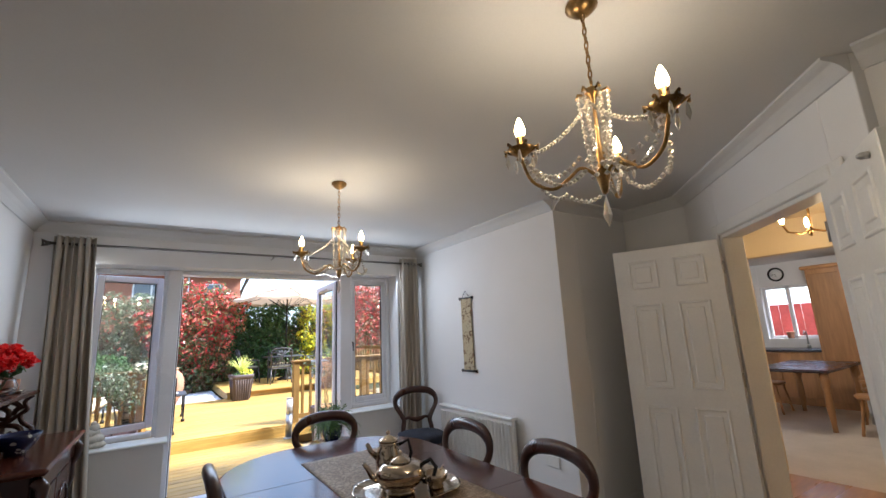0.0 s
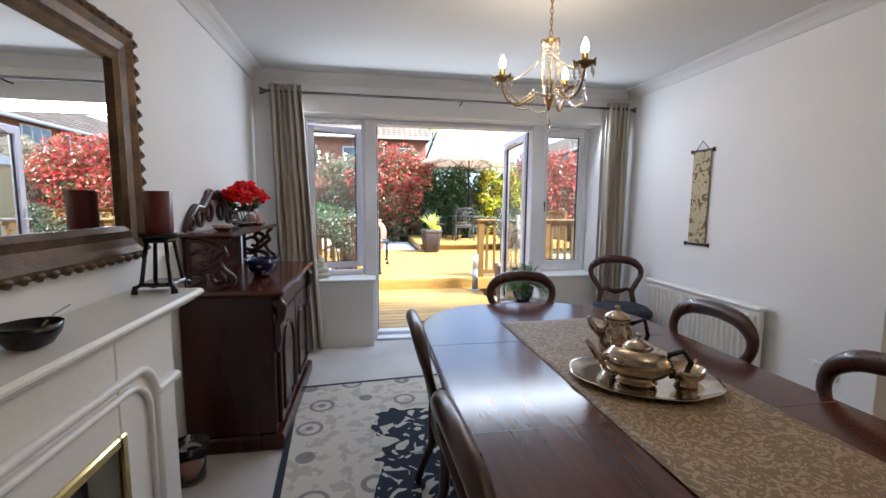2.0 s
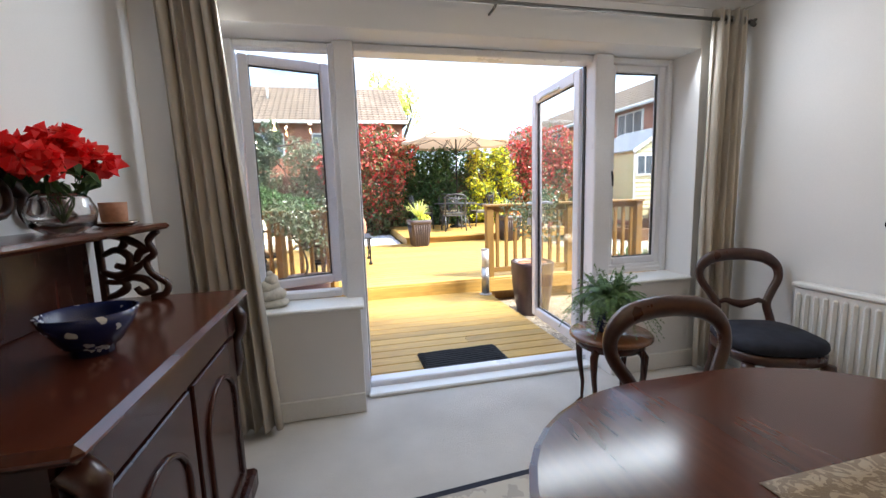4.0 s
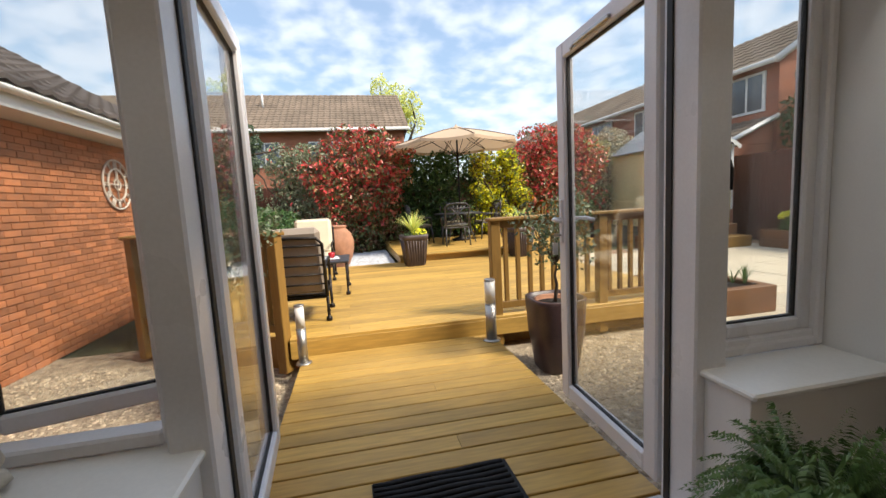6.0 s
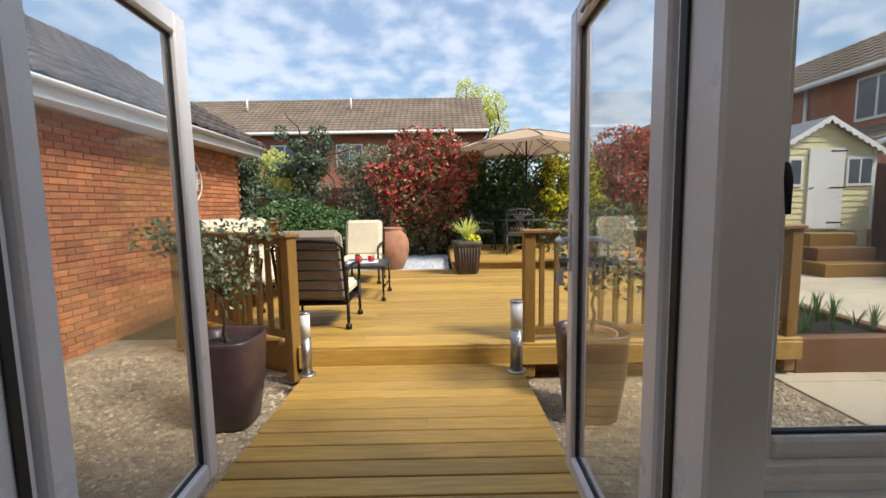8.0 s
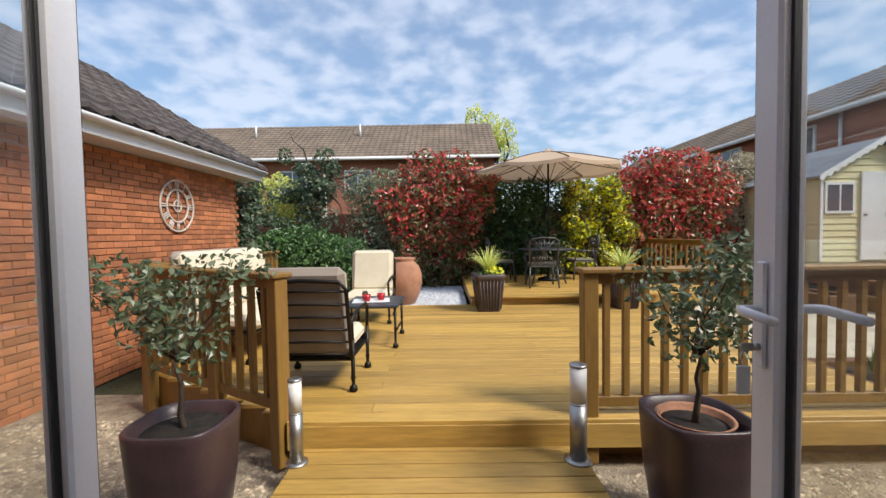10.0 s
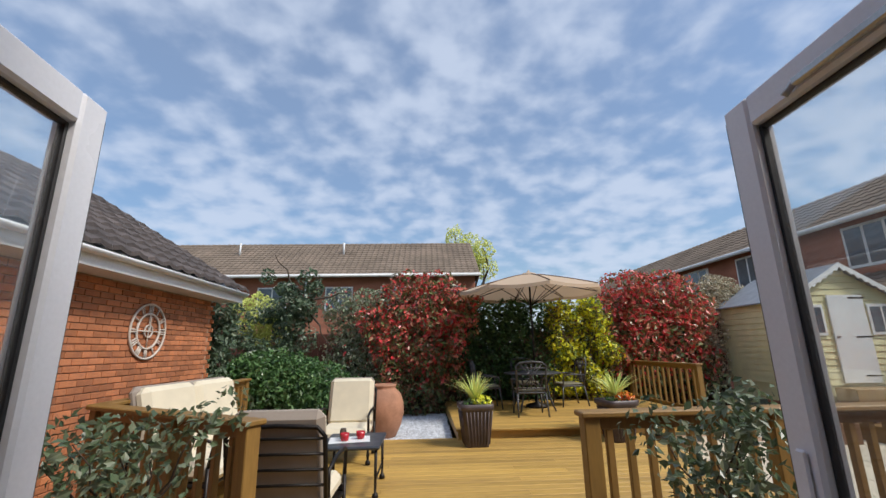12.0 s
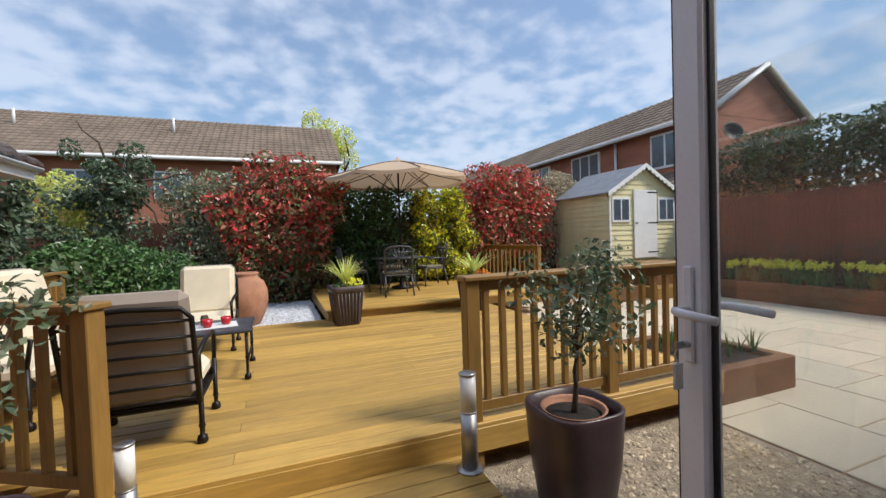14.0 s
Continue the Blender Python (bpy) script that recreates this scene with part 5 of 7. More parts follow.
part("satellite_dish", Geo().lathe([(0.0, 0.0), (0.12, 0.02), (0.22, 0.07), (0.28, 0.13), (0.275, 0.135), (0.2, 0.075), (0.0, 0.01)], 20, pose(HX + 0.5, HY0 - 0.3, 4.25, 70, 0, -20) @ Matrix.Scale(1.15, 4)), IRON, house, "dark satellite dish")

# ---- shed, steps, fences, paving and beds ----
shed = thing("garden_shed", "pale yellow garden shed with white door and windows", "shed", pose(9.75, 14.2, 0.64))
SW, SD, SE, SA = 2.4, 2.2, 1.82, 2.53
part("core", Geo().box((0.03, 0.03, -0.4), (SW - 0.03, SD - 0.03, SE), 0.005).add([(0.03, 0.03, SE), (SW - 0.03, 0.03, SE), (SW / 2, 0.03, SA - 0.04), (0.03, SD - 0.03, SE), (SW - 0.03, SD - 0.03, SE), (SW / 2, SD - 0.03, SA - 0.04)], [(0, 1, 2), (3, 5, 4), (0, 2, 5, 3), (1, 4, 5, 2)]), SHEDPAINT, shed)
for k in range(19):
    z0 = k * 0.135 - 0.02
    hw = SW / 2 if z0 + 0.13 <= SE else max(0.06, SW / 2 * (1 - (z0 + 0.13 - SE) / (SA - SE)))
    part("front_board", Geo().add([(SW / 2 - hw, 0.0, z0), (SW / 2 + hw, 0.0, z0), (SW / 2 + hw, 0.018, z0 + 0.133), (SW / 2 - hw, 0.018, z0 + 0.133), (SW / 2 - hw, 0.03, z0), (SW / 2 + hw, 0.03, z0)], [(0, 1, 2, 3), (0, 4, 5, 1)]), SHEDPAINT, shed)
    if z0 + 0.1 < SE:
        part("side_board", Geo().add([(0.0, SD, z0), (0.0, 0, z0), (0.018, 0, z0 + 0.133), (0.018, SD, z0 + 0.133), (0.03, SD, z0), (0.03, 0, z0)], [(0, 1, 2, 3), (0, 4, 5, 1)]), SHEDPAINT, shed)
FELT = surface("grey roofing felt", (0.26, 0.28, 0.31), 0.9, vary=0.1, scale=4, fine=120, bump=0.3)
for s in (-1, 1):
    x = SW / 2 + s * (SW / 2 + 0.12)
    zz = SE - 0.07
    part("roof", Geo().add([(x, -0.12, zz), (SW / 2, -0.12, SA), (SW / 2, SD + 0.1, SA), (x, SD + 0.1, zz), (x, -0.12, zz + 0.03), (SW / 2, -0.12, SA + 0.03), (SW / 2, SD + 0.1, SA + 0.03), (x, SD + 0.1, zz + 0.03)], [(0, 1, 2, 3), (4, 7, 6, 5), (0, 4, 5, 1), (1, 5, 6, 2), (2, 6, 7, 3), (3, 7, 4, 0)]), FELT, shed, "grey felt roof")
    g = Geo()
    for i in range(9):
        u0, u1 = i / 9, (i + 1) / 9
        um = (u0 + u1) / 2
        pt = [(x + (SW / 2 - x) * u, zz + (SA - zz) * u) for u in (u0, um, u1)]
        g.add([(pt[0][0], -0.14, pt[0][1] + 0.04), (pt[2][0], -0.14, pt[2][1] + 0.04), (pt[2][0], -0.14, pt[2][1] - 0.05), (pt[1][0], -0.14, pt[1][1] - 0.11), (pt[0][0], -0.14, pt[0][1] - 0.05)] + [(pt[0][0], -0.12, pt[0][1] + 0.04), (pt[2][0], -0.12, pt[2][1] + 0.04), (pt[2][0], -0.12, pt[2][1] - 0.05), (pt[1][0], -0.12, pt[1][1] - 0.11), (pt[0][0], -0.12, pt[0][1] - 0.05)], [(0, 1, 2, 3, 4), (9, 8, 7, 6, 5), (0, 5, 6, 1), (2, 7, 8, 3), (3, 8, 9, 4)])
    part("bargeboard", g, WHITEP, shed, "white scalloped barge board")
sd = part("door", Geo().box((0.84, -0.035, 0.02), (1.66, -0.002, 1.86), 0.006), WHITEP, shed, "white boarded shed door")
for z in (0.15, 0.95, 1.78):
    part("hinge", Geo().box((1.32, -0.042, z), (1.70, -0.036, z + 0.03), 0.002), IRON, sd, "black strap hinge")
part("handle", Geo().box((0.88, -0.05, 0.95), (0.96, -0.036, 0.98), 0.004), IRON, sd, "black latch")
for x0 in (0.09, 1.72):
    w = part("window", Geo().box((x0, -0.03, 1.0), (x0 + 0.62, 0.0, 1.66), 0.004), WHITEP, shed, "white framed shed window")
    for k in (0, 1):
        part("pane", Geo().box((x0 + 0.05 + k * 0.28, -0.036, 1.06), (x0 + 0.29 + k * 0.28, -0.0305, 1.60), 0.002), FARGLASS, w, "dark glass pane")
for x0, x1 in ((0, 0.06), (SW - 0.06, SW)):
    part("corner_trim", Geo().box((x0, -0.022, 0), (x1, -0.001, SE), 0.003), WHITEP, shed, "white corner trim")
fence = thing("garden_fence", "red-brown close-board fence along the side", "fence")
for k in range(78):
    part("fence_board", Geo().box((12.62, 5.9 + k * 0.115, GZ), (12.64, 6.012 + k * 0.115, 2.15 + 0.02 * (k % 2)), 0.003), FENCE, fence)
for k in range(6):
    part("post", Geo().box((12.645, 6 + k * 1.8, GZ), (12.745, 6.1 + k * 1.8, 2.2), 0.01), FENCE, fence)
fence = thing("garden_fence", "brown fence panels behind the hedge", "fence")
for k in range(90):
    part("fence_board", Geo().box((-4.6 + k * 0.16, 17.2, GZ), (-4.445 + k * 0.16, 17.22, 1.95), 0.003), FENCE, fence)

# paving
patio = thing("patio", "pale sandstone paving slabs", "paving", kind="structure")
part("bed_layer", Geo().box((5.05, 6.3, GZ - 0.04), (12.6, 14.2, GZ - 0.012), 0.004), MORTAR, patio)
rr = random.Random(9)
for i in range(9):
    for j in range(9):
        w = 0.85
        x, y = 5.08 + i * w, 6.35 + j * w + (0.3 if i % 2 else 0)
        if x + w > 12.6 or y + w > 14.2:
            continue
        part("slab", Geo().box((-w / 2 + 0.006, -w / 2 + 0.006, -0.035), (w / 2 - 0.006, w / 2 - 0.006, 0.0), 0.006), SLAB, patio, "", pose(x + w / 2, y + w / 2, GZ + 0.004 + rr.uniform(-0.002, 0.003), 0, 0, rr.choice((0, 90, 180, 270))))


def sleeper_bed(name, x0, x1, y0, y1, z1, label, wdt=0.10, courses=2):
    t = thing(name, label, "planter")
    h = (z1 - GZ) / courses
    for c in range(courses):
        a, b = GZ + c * h + 0.002, GZ + (c + 1) * h - 0.001
        part("sleeper", Geo().box((x0, y0, a), (x1, y0 + wdt, b), 0.008), SLEEPER, t)
        part("sleeper", Geo().box((x0, y1 - wdt, a), (x1, y1, b), 0.008), SLEEPER, t)
        part("sleeper", Geo().box((x0, y0 + wdt, a), (x0 + wdt, y1 - wdt, b), 0.008), SLEEPER, t)
        part("sleeper", Geo().box((x1 - wdt, y0 + wdt, a), (x1, y1 - wdt, b), 0.008), SLEEPER, t)
    part("soil", Geo().box((x0 + wdt - 0.01, y0 + wdt - 0.01, GZ), (x1 - wdt + 0.01, y1 - wdt + 0.01, z1 - 0.05), 0.003), SOIL, t, "dark planting soil")
    return t


sleeper_bed("raised_bed", 5.33, 6.48, 8.22, 9.5, 0.08, "brown sleeper raised bed on the patio", 0.12, 1)
sleeper_bed("raised_bed", 11.4, 12.6, 6.4, 12.7, 0.18, "long sleeper raised bed full of daffodils", 0.12, 2)
sleeper_bed("raised_bed", 8.9, 9.5, 13.0, 14.1, 0.1, "low sleeper bed beside the shed steps", 0.1, 1)


def daffodils(name, x0, x1, y0, y1, z, n, label, seed, flowers=True, h=0.38):
    t = thing(name, label, "flowers", kind="stuff")
    rr = random.Random(seed)
    g, f = Geo(), Geo()
    for i in range(n):
        x, y = rr.uniform(x0, x1), rr.uniform(y0, y1)
        b = blades(7, 0.01, h, 0.02, rr.random(), 0.5, 0, 3)
        g.add(b.v, b.f, True, pose(x, y, z))
        if flowers and rr.random() < 0.9:
            hh = h * rr.uniform(0.95, 1.25)
            m = pose(x, y, z + hh, rr.uniform(50, 100), 0, rr.uniform(150, 300))
            for k in range(6):
                a = math.pi * k / 3
                f.add([m @ Vector((0, 0, 0)), m @ Vector((0.06 * math.cos(a - 0.35), 0.06 * math.sin(a - 0.35), 0)), m @ Vector((0.09 * math.cos(a), 0.09 * math.sin(a), 0.005)), m @ Vector((0.06 * math.cos(a + 0.35), 0.06 * math.sin(a + 0.35), 0))], [(0, 1, 2, 3)])
            f.lathe([(0.016, 0), (0.02, 0.03), (0.028, 0.04)], 8, m)
            g.tube([(x, y, z), (x, y, z + hh)], 0.005, 4)
    part("leaves", g, L_GREEN, t)
    if f.v:
        part("blooms", f, L_FLOWY, t, "yellow daffodil blooms")
    return t


daffodils("daffodil_patch", 11.5, 12.5, 6.6, 12.5, 0.13, 230, "yellow daffodils in long green leaves", 3)
daffodils("bulb_leaves", 5.5, 6.45, 8.45, 9.35, 0.05, 22, "green bulb leaves in the sleeper bed", 4, False, 0.30)
steps = thing("shed_steps", "timber steps up to the shed door", "steps")
for k in range(3):
    part("step", Geo().box((10.3 - 0.2 * (2 - k), 12.85 + 0.42 * k, GZ), (11.35, 14.15, GZ + 0.28 * (k + 1)), 0.01), SLEEPER if k == 1 else DECKV, steps)

# pale pebbles beside the platform
solid("pebble_bed", Geo().box((-0.4, 12.63, GZ), (2.29, 15.6, 0.06), 0.01), WHITESTONE, "bed of pale grey pebbles between deck and hedge", "gravel", kind="structure")


def pebbles(name, n, x0, x1, y0, y1, z, size, mat, label, seed, skip=None):
    r = np.random.RandomState(seed)
    g = Geo()
    base = [(1, 0, 0), (0, 1, 0), (-1, 0, 0), (0, -1, 0), (0, 0, 0.8), (0.7, 0.7, 0.45), (-0.7, 0.7, 0.4)]
    for i in range(n):
        x, y = r.uniform(x0, x1), r.uniform(y0, y1)
        if skip and skip(x, y):
            continue
        s = size * r.uniform(0.5, 1.3)
        m = pose(x, y, z - s * 0.2, r.uniform(-25, 25), r.uniform(-25, 25), r.uniform(0, 360)) @ Matrix.Diagonal((s, s * r.uniform(0.6, 1), s * 0.8, 1))
        g.add(base, [(0, 5, 4), (5, 1, 4), (1, 6, 4), (6, 2, 4), (2, 3, 4), (3, 0, 4), (0, 1, 5), (1, 2, 6)], True, m)
    return solid(name, g, mat, label, "stones", kind="stuff")


STONE = surface("tan gravel stones", (0.50, 0.41, 0.29), 0.85, vary=0.15, scale=20, fine=80, bump=0.3, island=0.45)
STONEW = surface("pale pebbles", (0.58, 0.60, 0.63), 0.8, vary=0.1, scale=20, fine=80, bump=0.3, island=0.3)
pebbles("gravel_stones", 16000, -1.88, 5.03, 5.75, 9.0, GZ, 0.022, STONE, "small tan and brown gravel stones", 1, lambda x, y: 1.0 < x < 2.76 or (x > 0.9 and y > 8.15) or (y > 8.25 and x > 0.86 - (y - 8.2) * 1.7))
pebbles("pale_pebbles", 5000, 0.9, 2.28, 12.66, 15.5, 0.06, 0.03, STONEW, "pale grey pebbles", 2)

# ---- garden furniture and pots ----
mat_ = thing("doormat", "black ribbed rubber doormat on the walkway", "doormat", pose(1.865, 5.94, -0.058, 0, 0, 1))
part("base", Geo().box((-0.345, -0.215, 0), (0.345, 0.215, 0.008), 0.003), RUBBER, mat_)
for k in range(11):
    y = -0.19 + k * 0.038
    part("rib", Geo().tube([(-0.34 + 0.06 * i, y + 0.004 * math.sin(i * 1.1 + k), 0.013) for i in range(12)], 0.014, 6), RUBBER, mat_)


def bollard(at):
    b = thing("bollard_light", "slim steel bollard light with white diffuser", "garden light", at, "bollard lights")
    part("base", Geo().lathe([(0.055, 0), (0.055, 0.008), (0.03, 0.014), (0, 0.014)], 20), STEEL, b)
    part("stem", Geo().lathe([(0.033, 0.012), (0.033, 0.28), (0, 0.28)], 20), STEEL, b)
    part("diffuser", Geo().lathe([(0.032, 0.281), (0.032, 0.462), (0, 0.462)], 20), WHITEP, b, "white plastic diffuser")
    part("neck", Geo().lathe([(0.0335, 0.2801), (0.0345, 0.284), (0.0335, 0.288)], 20), STEEL, b)
    part("cap", Geo().lathe([(0.035, 0.463), (0.035, 0.470), (0.028, 0.474), (0, 0.474)], 20), STEEL, b, "steel cap")
    return b


b0 = bollard(pose(0.995, 7.957, -0.06) @ Matrix.Diagonal((1.25, 1.25, 1.13, 1)))
copy_thing(b0, pose(2.745, 7.957, -0.06) @ Matrix.Diagonal((1.25, 1.25, 1.13, 1)))


def big_planter(at, seed, label, lined=True):
    p = thing("planter", label, "planter", at, "planters by the step")
    prof = [(k * 0.86, z) for k, z in ((0.17, 0.0), (0.20, 0.02), (0.255, 0.35), (0.275, 0.62), (0.277, 0.655), (0.270, 0.665), (0.252, 0.66), (0.245, 0.60), (0.22, 0.57), (0, 0.57))]
    part("pot", Geo().lathe(prof, 36, None, 1, 1, 3.4), PLUM, p, "glossy plum glazed pot")
    if lined:
        part("inner_pot", Geo().lathe([(0.165, 0.56), (0.178, 0.635), (0.186, 0.64), (0.182, 0.645), (0.165, 0.635), (0.16, 0.60), (0, 0.60)], 28), TERRA, p, "terracotta inner pot")
    k = 1.0 if lined else 1.25
    part("soil", Geo().lathe([(0.16 * k, 0.59), (0.16 * k, 0.605), (0.1, 0.615), (0, 0.612)], 20), SOIL, p, "dark soil")
    rr = random.Random(seed)
    tips = [(rr.uniform(-0.3, 0.3), rr.uniform(-0.3, 0.3), rr.uniform(1.1, 1.5)) for _ in range(9)]
    part("trunk", limbs((0, 0, 0.59), [(0.01, 0.0, 1.12)], 0.02, seed), BARK, p, "thin woody stem")
    for j, tip in enumerate(tips):
        part("branch", limbs((0.01, 0, 0.95), [tip], 0.009, seed + j, 5), BARK, p)
    bl = [(t[0], t[1], t[2], 0.15, 0.15, 0.14) for t in tips] + [(0, 0, 1.2, 0.25, 0.25, 0.2), (0.12, -0.1, 1.05, 0.2, 0.2, 0.14)]
    part("leaves", leaf_cloud(bl, 950, 0.027, seed, 0.2, 0.3, 0.2, 1.7), L_BAY, p, "grey-green oval leaves")
    return p


big_planter(pose(3.22, 7.56, GZ), 21, "plum glazed planter with a small grey-green tree")
big_planter(pose(0.56, 7.56, GZ), 23, "plum glazed planter with a bushy grey-green shrub", False)


def lounge(at, width, label, back=True, tilt=14):
    """A deep-seated metal garden chair with thick cushions; faces +y."""
    c = thing("lounge_chair", label, "garden chair", at, "lounge chairs")
    w = width / 2
    for sx in (-1, 1):
        for y, z in ((-0.29, 0.42), (0.30, 0.40)):
            leg = Geo().lathe([(0.0, 0), (0.03, 0.003), (0.034, 0.02), (0.028, 0.045), (0.014, 0.055), (0.016, 0.10), (0.022, 0.11), (0.016, 0.125), (0.017, z)], 12, pose(sx * w, y, 0))
            part("leg", leg, IRON, c, "dark cast metal leg")
        part("arm", Geo().tube([(sx * w, -0.30, 0.42), (sx * w, -0.31, 0.58), (sx * (w + 0.01), -0.1, 0.63), (sx * (w + 0.01), 0.2, 0.62), (sx * w, 0.33, 0.58), (sx * w, 0.30, 0.40)], 0.016, 8), IRON, c)
    part("seat_frame", Geo().box((-w, -0.31, 0.25), (w, 0.31, 0.28), 0.01).box((-w, 0.28, 0.28), (w, 0.31, 0.34), 0.01), IRON, c)
    n = 1 if width < 1 else 2
    for i in range(n):
        a, b = -w + 0.02 + i * (2 * w - 0.02) / n, -w + (i + 1) * (2 * w - 0.02) / n
        cush = Geo().box((a, -0.27, 0.285), (b - 0.005, 0.36, 0.43), 0.05)
        part("seat_cushion", cush, CREAM, c, "thick cream seat cushion")
        m = pose(0, -0.27, 0.36, tilt)
        part("back_cushion", Geo().box((a, -0.02, 0.02), (b - 0.005, 0.12, 0.64), 0.05, m), CREAM, c, "thick cream back cushion")
    m = pose(0, -0.30, 0.30, tilt)
    part("back_panel", Geo().box((-w + 0.015, -0.018, 0.0), (w - 0.015, 0.095, 0.715), 0.045, m), TAUPE, c, "taupe cushion backing")
    fr = [(-w, 0, -0.02), (-w, 0, 0.56), (-w + 0.05, 0, 0.62), (0, 0.0, 0.635), (w - 0.05, 0, 0.62), (w, 0, 0.56), (w, 0, -0.02)]
    part("back_frame", Geo().tube([m @ Vector((p[0], -0.025, p[2])) for p in fr], 0.016, 8), IRON, c)
    for k in range(6):
        z = 0.02 + k * 0.105
        part("back_slat", Geo().tube([m @ Vector((-w, -0.028, z)), m @ Vector((0, -0.034, z + 0.006)), m @ Vector((w, -0.028, z))], 0.010, 6), IRON, c)
    return c


la = lounge(pose(0.86, 8.97, DZ), 0.66, "cream-cushioned metal lounge chair with slatted back")
copy_thing(la, pose(0.80, 11.45, DZ, 0, 0, 180))
lounge(pose(-0.25, 10.2, DZ, 0, 0, -90 - 5) @ Matrix.Scale(1.1, 4), 1.4, "two-seat cream-cushioned metal garden sofa by the railing")
st = thing("side_table", "dark metal garden side table with turned legs", "side table", pose(1.10, 10.25, DZ))
part("tabletop", Geo().box((-0.31, -0.36, 0.44), (0.31, 0.36, 0.475), 0.012), SLATE, st)
for sx in (-1, 1):
    for sy in (-1, 1):
        part("leg", Geo().lathe([(0.0, 0), (0.028, 0.003), (0.032, 0.02), (0.026, 0.045), (0.013, 0.055), (0.014, 0.2), (0.02, 0.21), (0.014, 0.225), (0.016, 0.44)], 12, pose(sx * 0.27, sy * 0.32, 0)), IRON, st)
    part("stretcher", Geo().tube([(sx * 0.27, -0.32, 0.17), (sx * 0.27, 0.32, 0.17)], 0.011, 8), IRON, st)
REDC = surface("red glaze", (0.48, 0.02, 0.03), 0.25, vary=0.1)
cl = solid("table_cloth", Geo().box((-0.21, -0.15, 0), (0.21, 0.15, 0.006), 0.002), WHITEP, "small white cloth on the garden side table", "cloth", pose(1.06, 10.22, DZ + 0.476, 0, 0, 8))
for x, y, mt, lab in ((1.02, 10.15, REDC, "red cup on the garden side table"), (1.17, 10.24, REDC, "red bowl on the garden side table")):
    solid("cup", Geo().lathe([(0.03, 0), (0.04, 0.01), (0.048, 0.075), (0.044, 0.075), (0.036, 0.012), (0, 0.012)], 18), mt, lab, "cup", pose(x, y, DZ + 0.483))
solid("jam_jar", Geo().lathe([(0.034, 0), (0.036, 0.01), (0.036, 0.08), (0.028, 0.09), (0.03, 0.10), (0, 0.10)], 18), BARK, "small dark brown jar on the garden side table", "jar", pose(0.98, 10.27, DZ + 0.483))
urn = thing("terracotta_urn", "large round terracotta urn on the pebbles", "urn", pose(1.12, 13.1, 0.06))
part("body", Geo().lathe([(0.20, 0), (0.23, 0.03), (0.31, 0.20), (0.355, 0.40), (0.35, 0.56), (0.30, 0.70), (0.22, 0.78), (0.20, 0.80), (0.22, 0.825), (0.225, 0.85), (0.20, 0.86), (0.17, 0.80), (0, 0.78)], 32), TERRA, urn)


def strap_planter(at, label, flower, seed):
    p = thing("square_planter", label, "planter", at, "square planters")
    part("pot", Geo().lathe([(0.145, 0.0), (0.17, 0.0), (0.175, 0.03), (0.225, 0.50), (0.25, 0.52), (0.255, 0.59), (0.23, 0.595), (0.225, 0.55), (0, 0.55)], 32, None, 1, 1, 9.0), PLUMG, p, "fluted dark grey-brown pot")
    for k in range(4):
        for j in range(7):
            u = (j - 3) * 0.055
            part("flute", Geo().tube([(u * 0.75, -0.178, 0.03), (u, -0.228, 0.49)], 0.011, 5, pose(0, 0, 0, 0, 0, 90 * k)), PLUMG, p)
    part("soil", Geo().lathe([(0.21, 0.551), (0.2, 0.565), (0, 0.57)], 24, None, 1, 1, 9), SOIL, p, "dark soil")
    part("strap_leaves", blades(60, 0.02, 0.52, 0.045, seed, 0.9, 0.56, 5), L_AGAVE, p, "pale striped strap leaves")
    part("bedding_leaves", leaf_cloud([(0, -0.1, 0.6, 0.2, 0.12, 0.06), (0.1, 0.05, 0.6, 0.14, 0.14, 0.06)], 180, 0.03, seed), L_GREEN, p)
    part("flowers", leaf_cloud([(0.08, -0.12, 0.64, 0.14, 0.09, 0.06)], 110, 0.032, seed + 1), flower, p, "small bright bedding flowers")
    return p


PLUMG = surface("fluted dark pot", (0.085, 0.062, 0.06), 0.5, vary=0.15, scale=6, fine=60, bump=0.15)
strap_planter(pose(2.60, 12.08, DZ, 0, 0, 4), "square fluted planter with striped strap leaves and yellow flowers", L_FLOWY, 31)
strap_planter(pose(4.80, 12.15, DZ, 0, 0, 8), "square fluted planter with strap leaves and orange flowers", L_FLOWO, 33)

# dining set under the parasol
PZ = 0.265
CASTGREY = surface("grey cast aluminium", (0.085, 0.085, 0.09), 0.45, 0.3, vary=0.15, scale=12, fine=90, bump=0.1)
dt = thing("patio_table", "round dark metal patio table under the parasol", "table", pose(4.08, 14.45, PZ))
part("tabletop", Geo().lathe([(0.0, 0.70), (0.58, 0.70), (0.60, 0.715), (0.58, 0.73), (0, 0.73)], 36), SLATE, dt)
for k in range(4):
    m = pose(0, 0, 0, 0, 0, 45 + 90 * k)
    part("leg", Geo().tube([m @ Vector(p) for p in ((0.50, 0, 0), (0.38, 0, 0.25), (0.34, 0, 0.5), (0.45, 0, 0.70))], 0.018, 8), CASTGREY, dt)


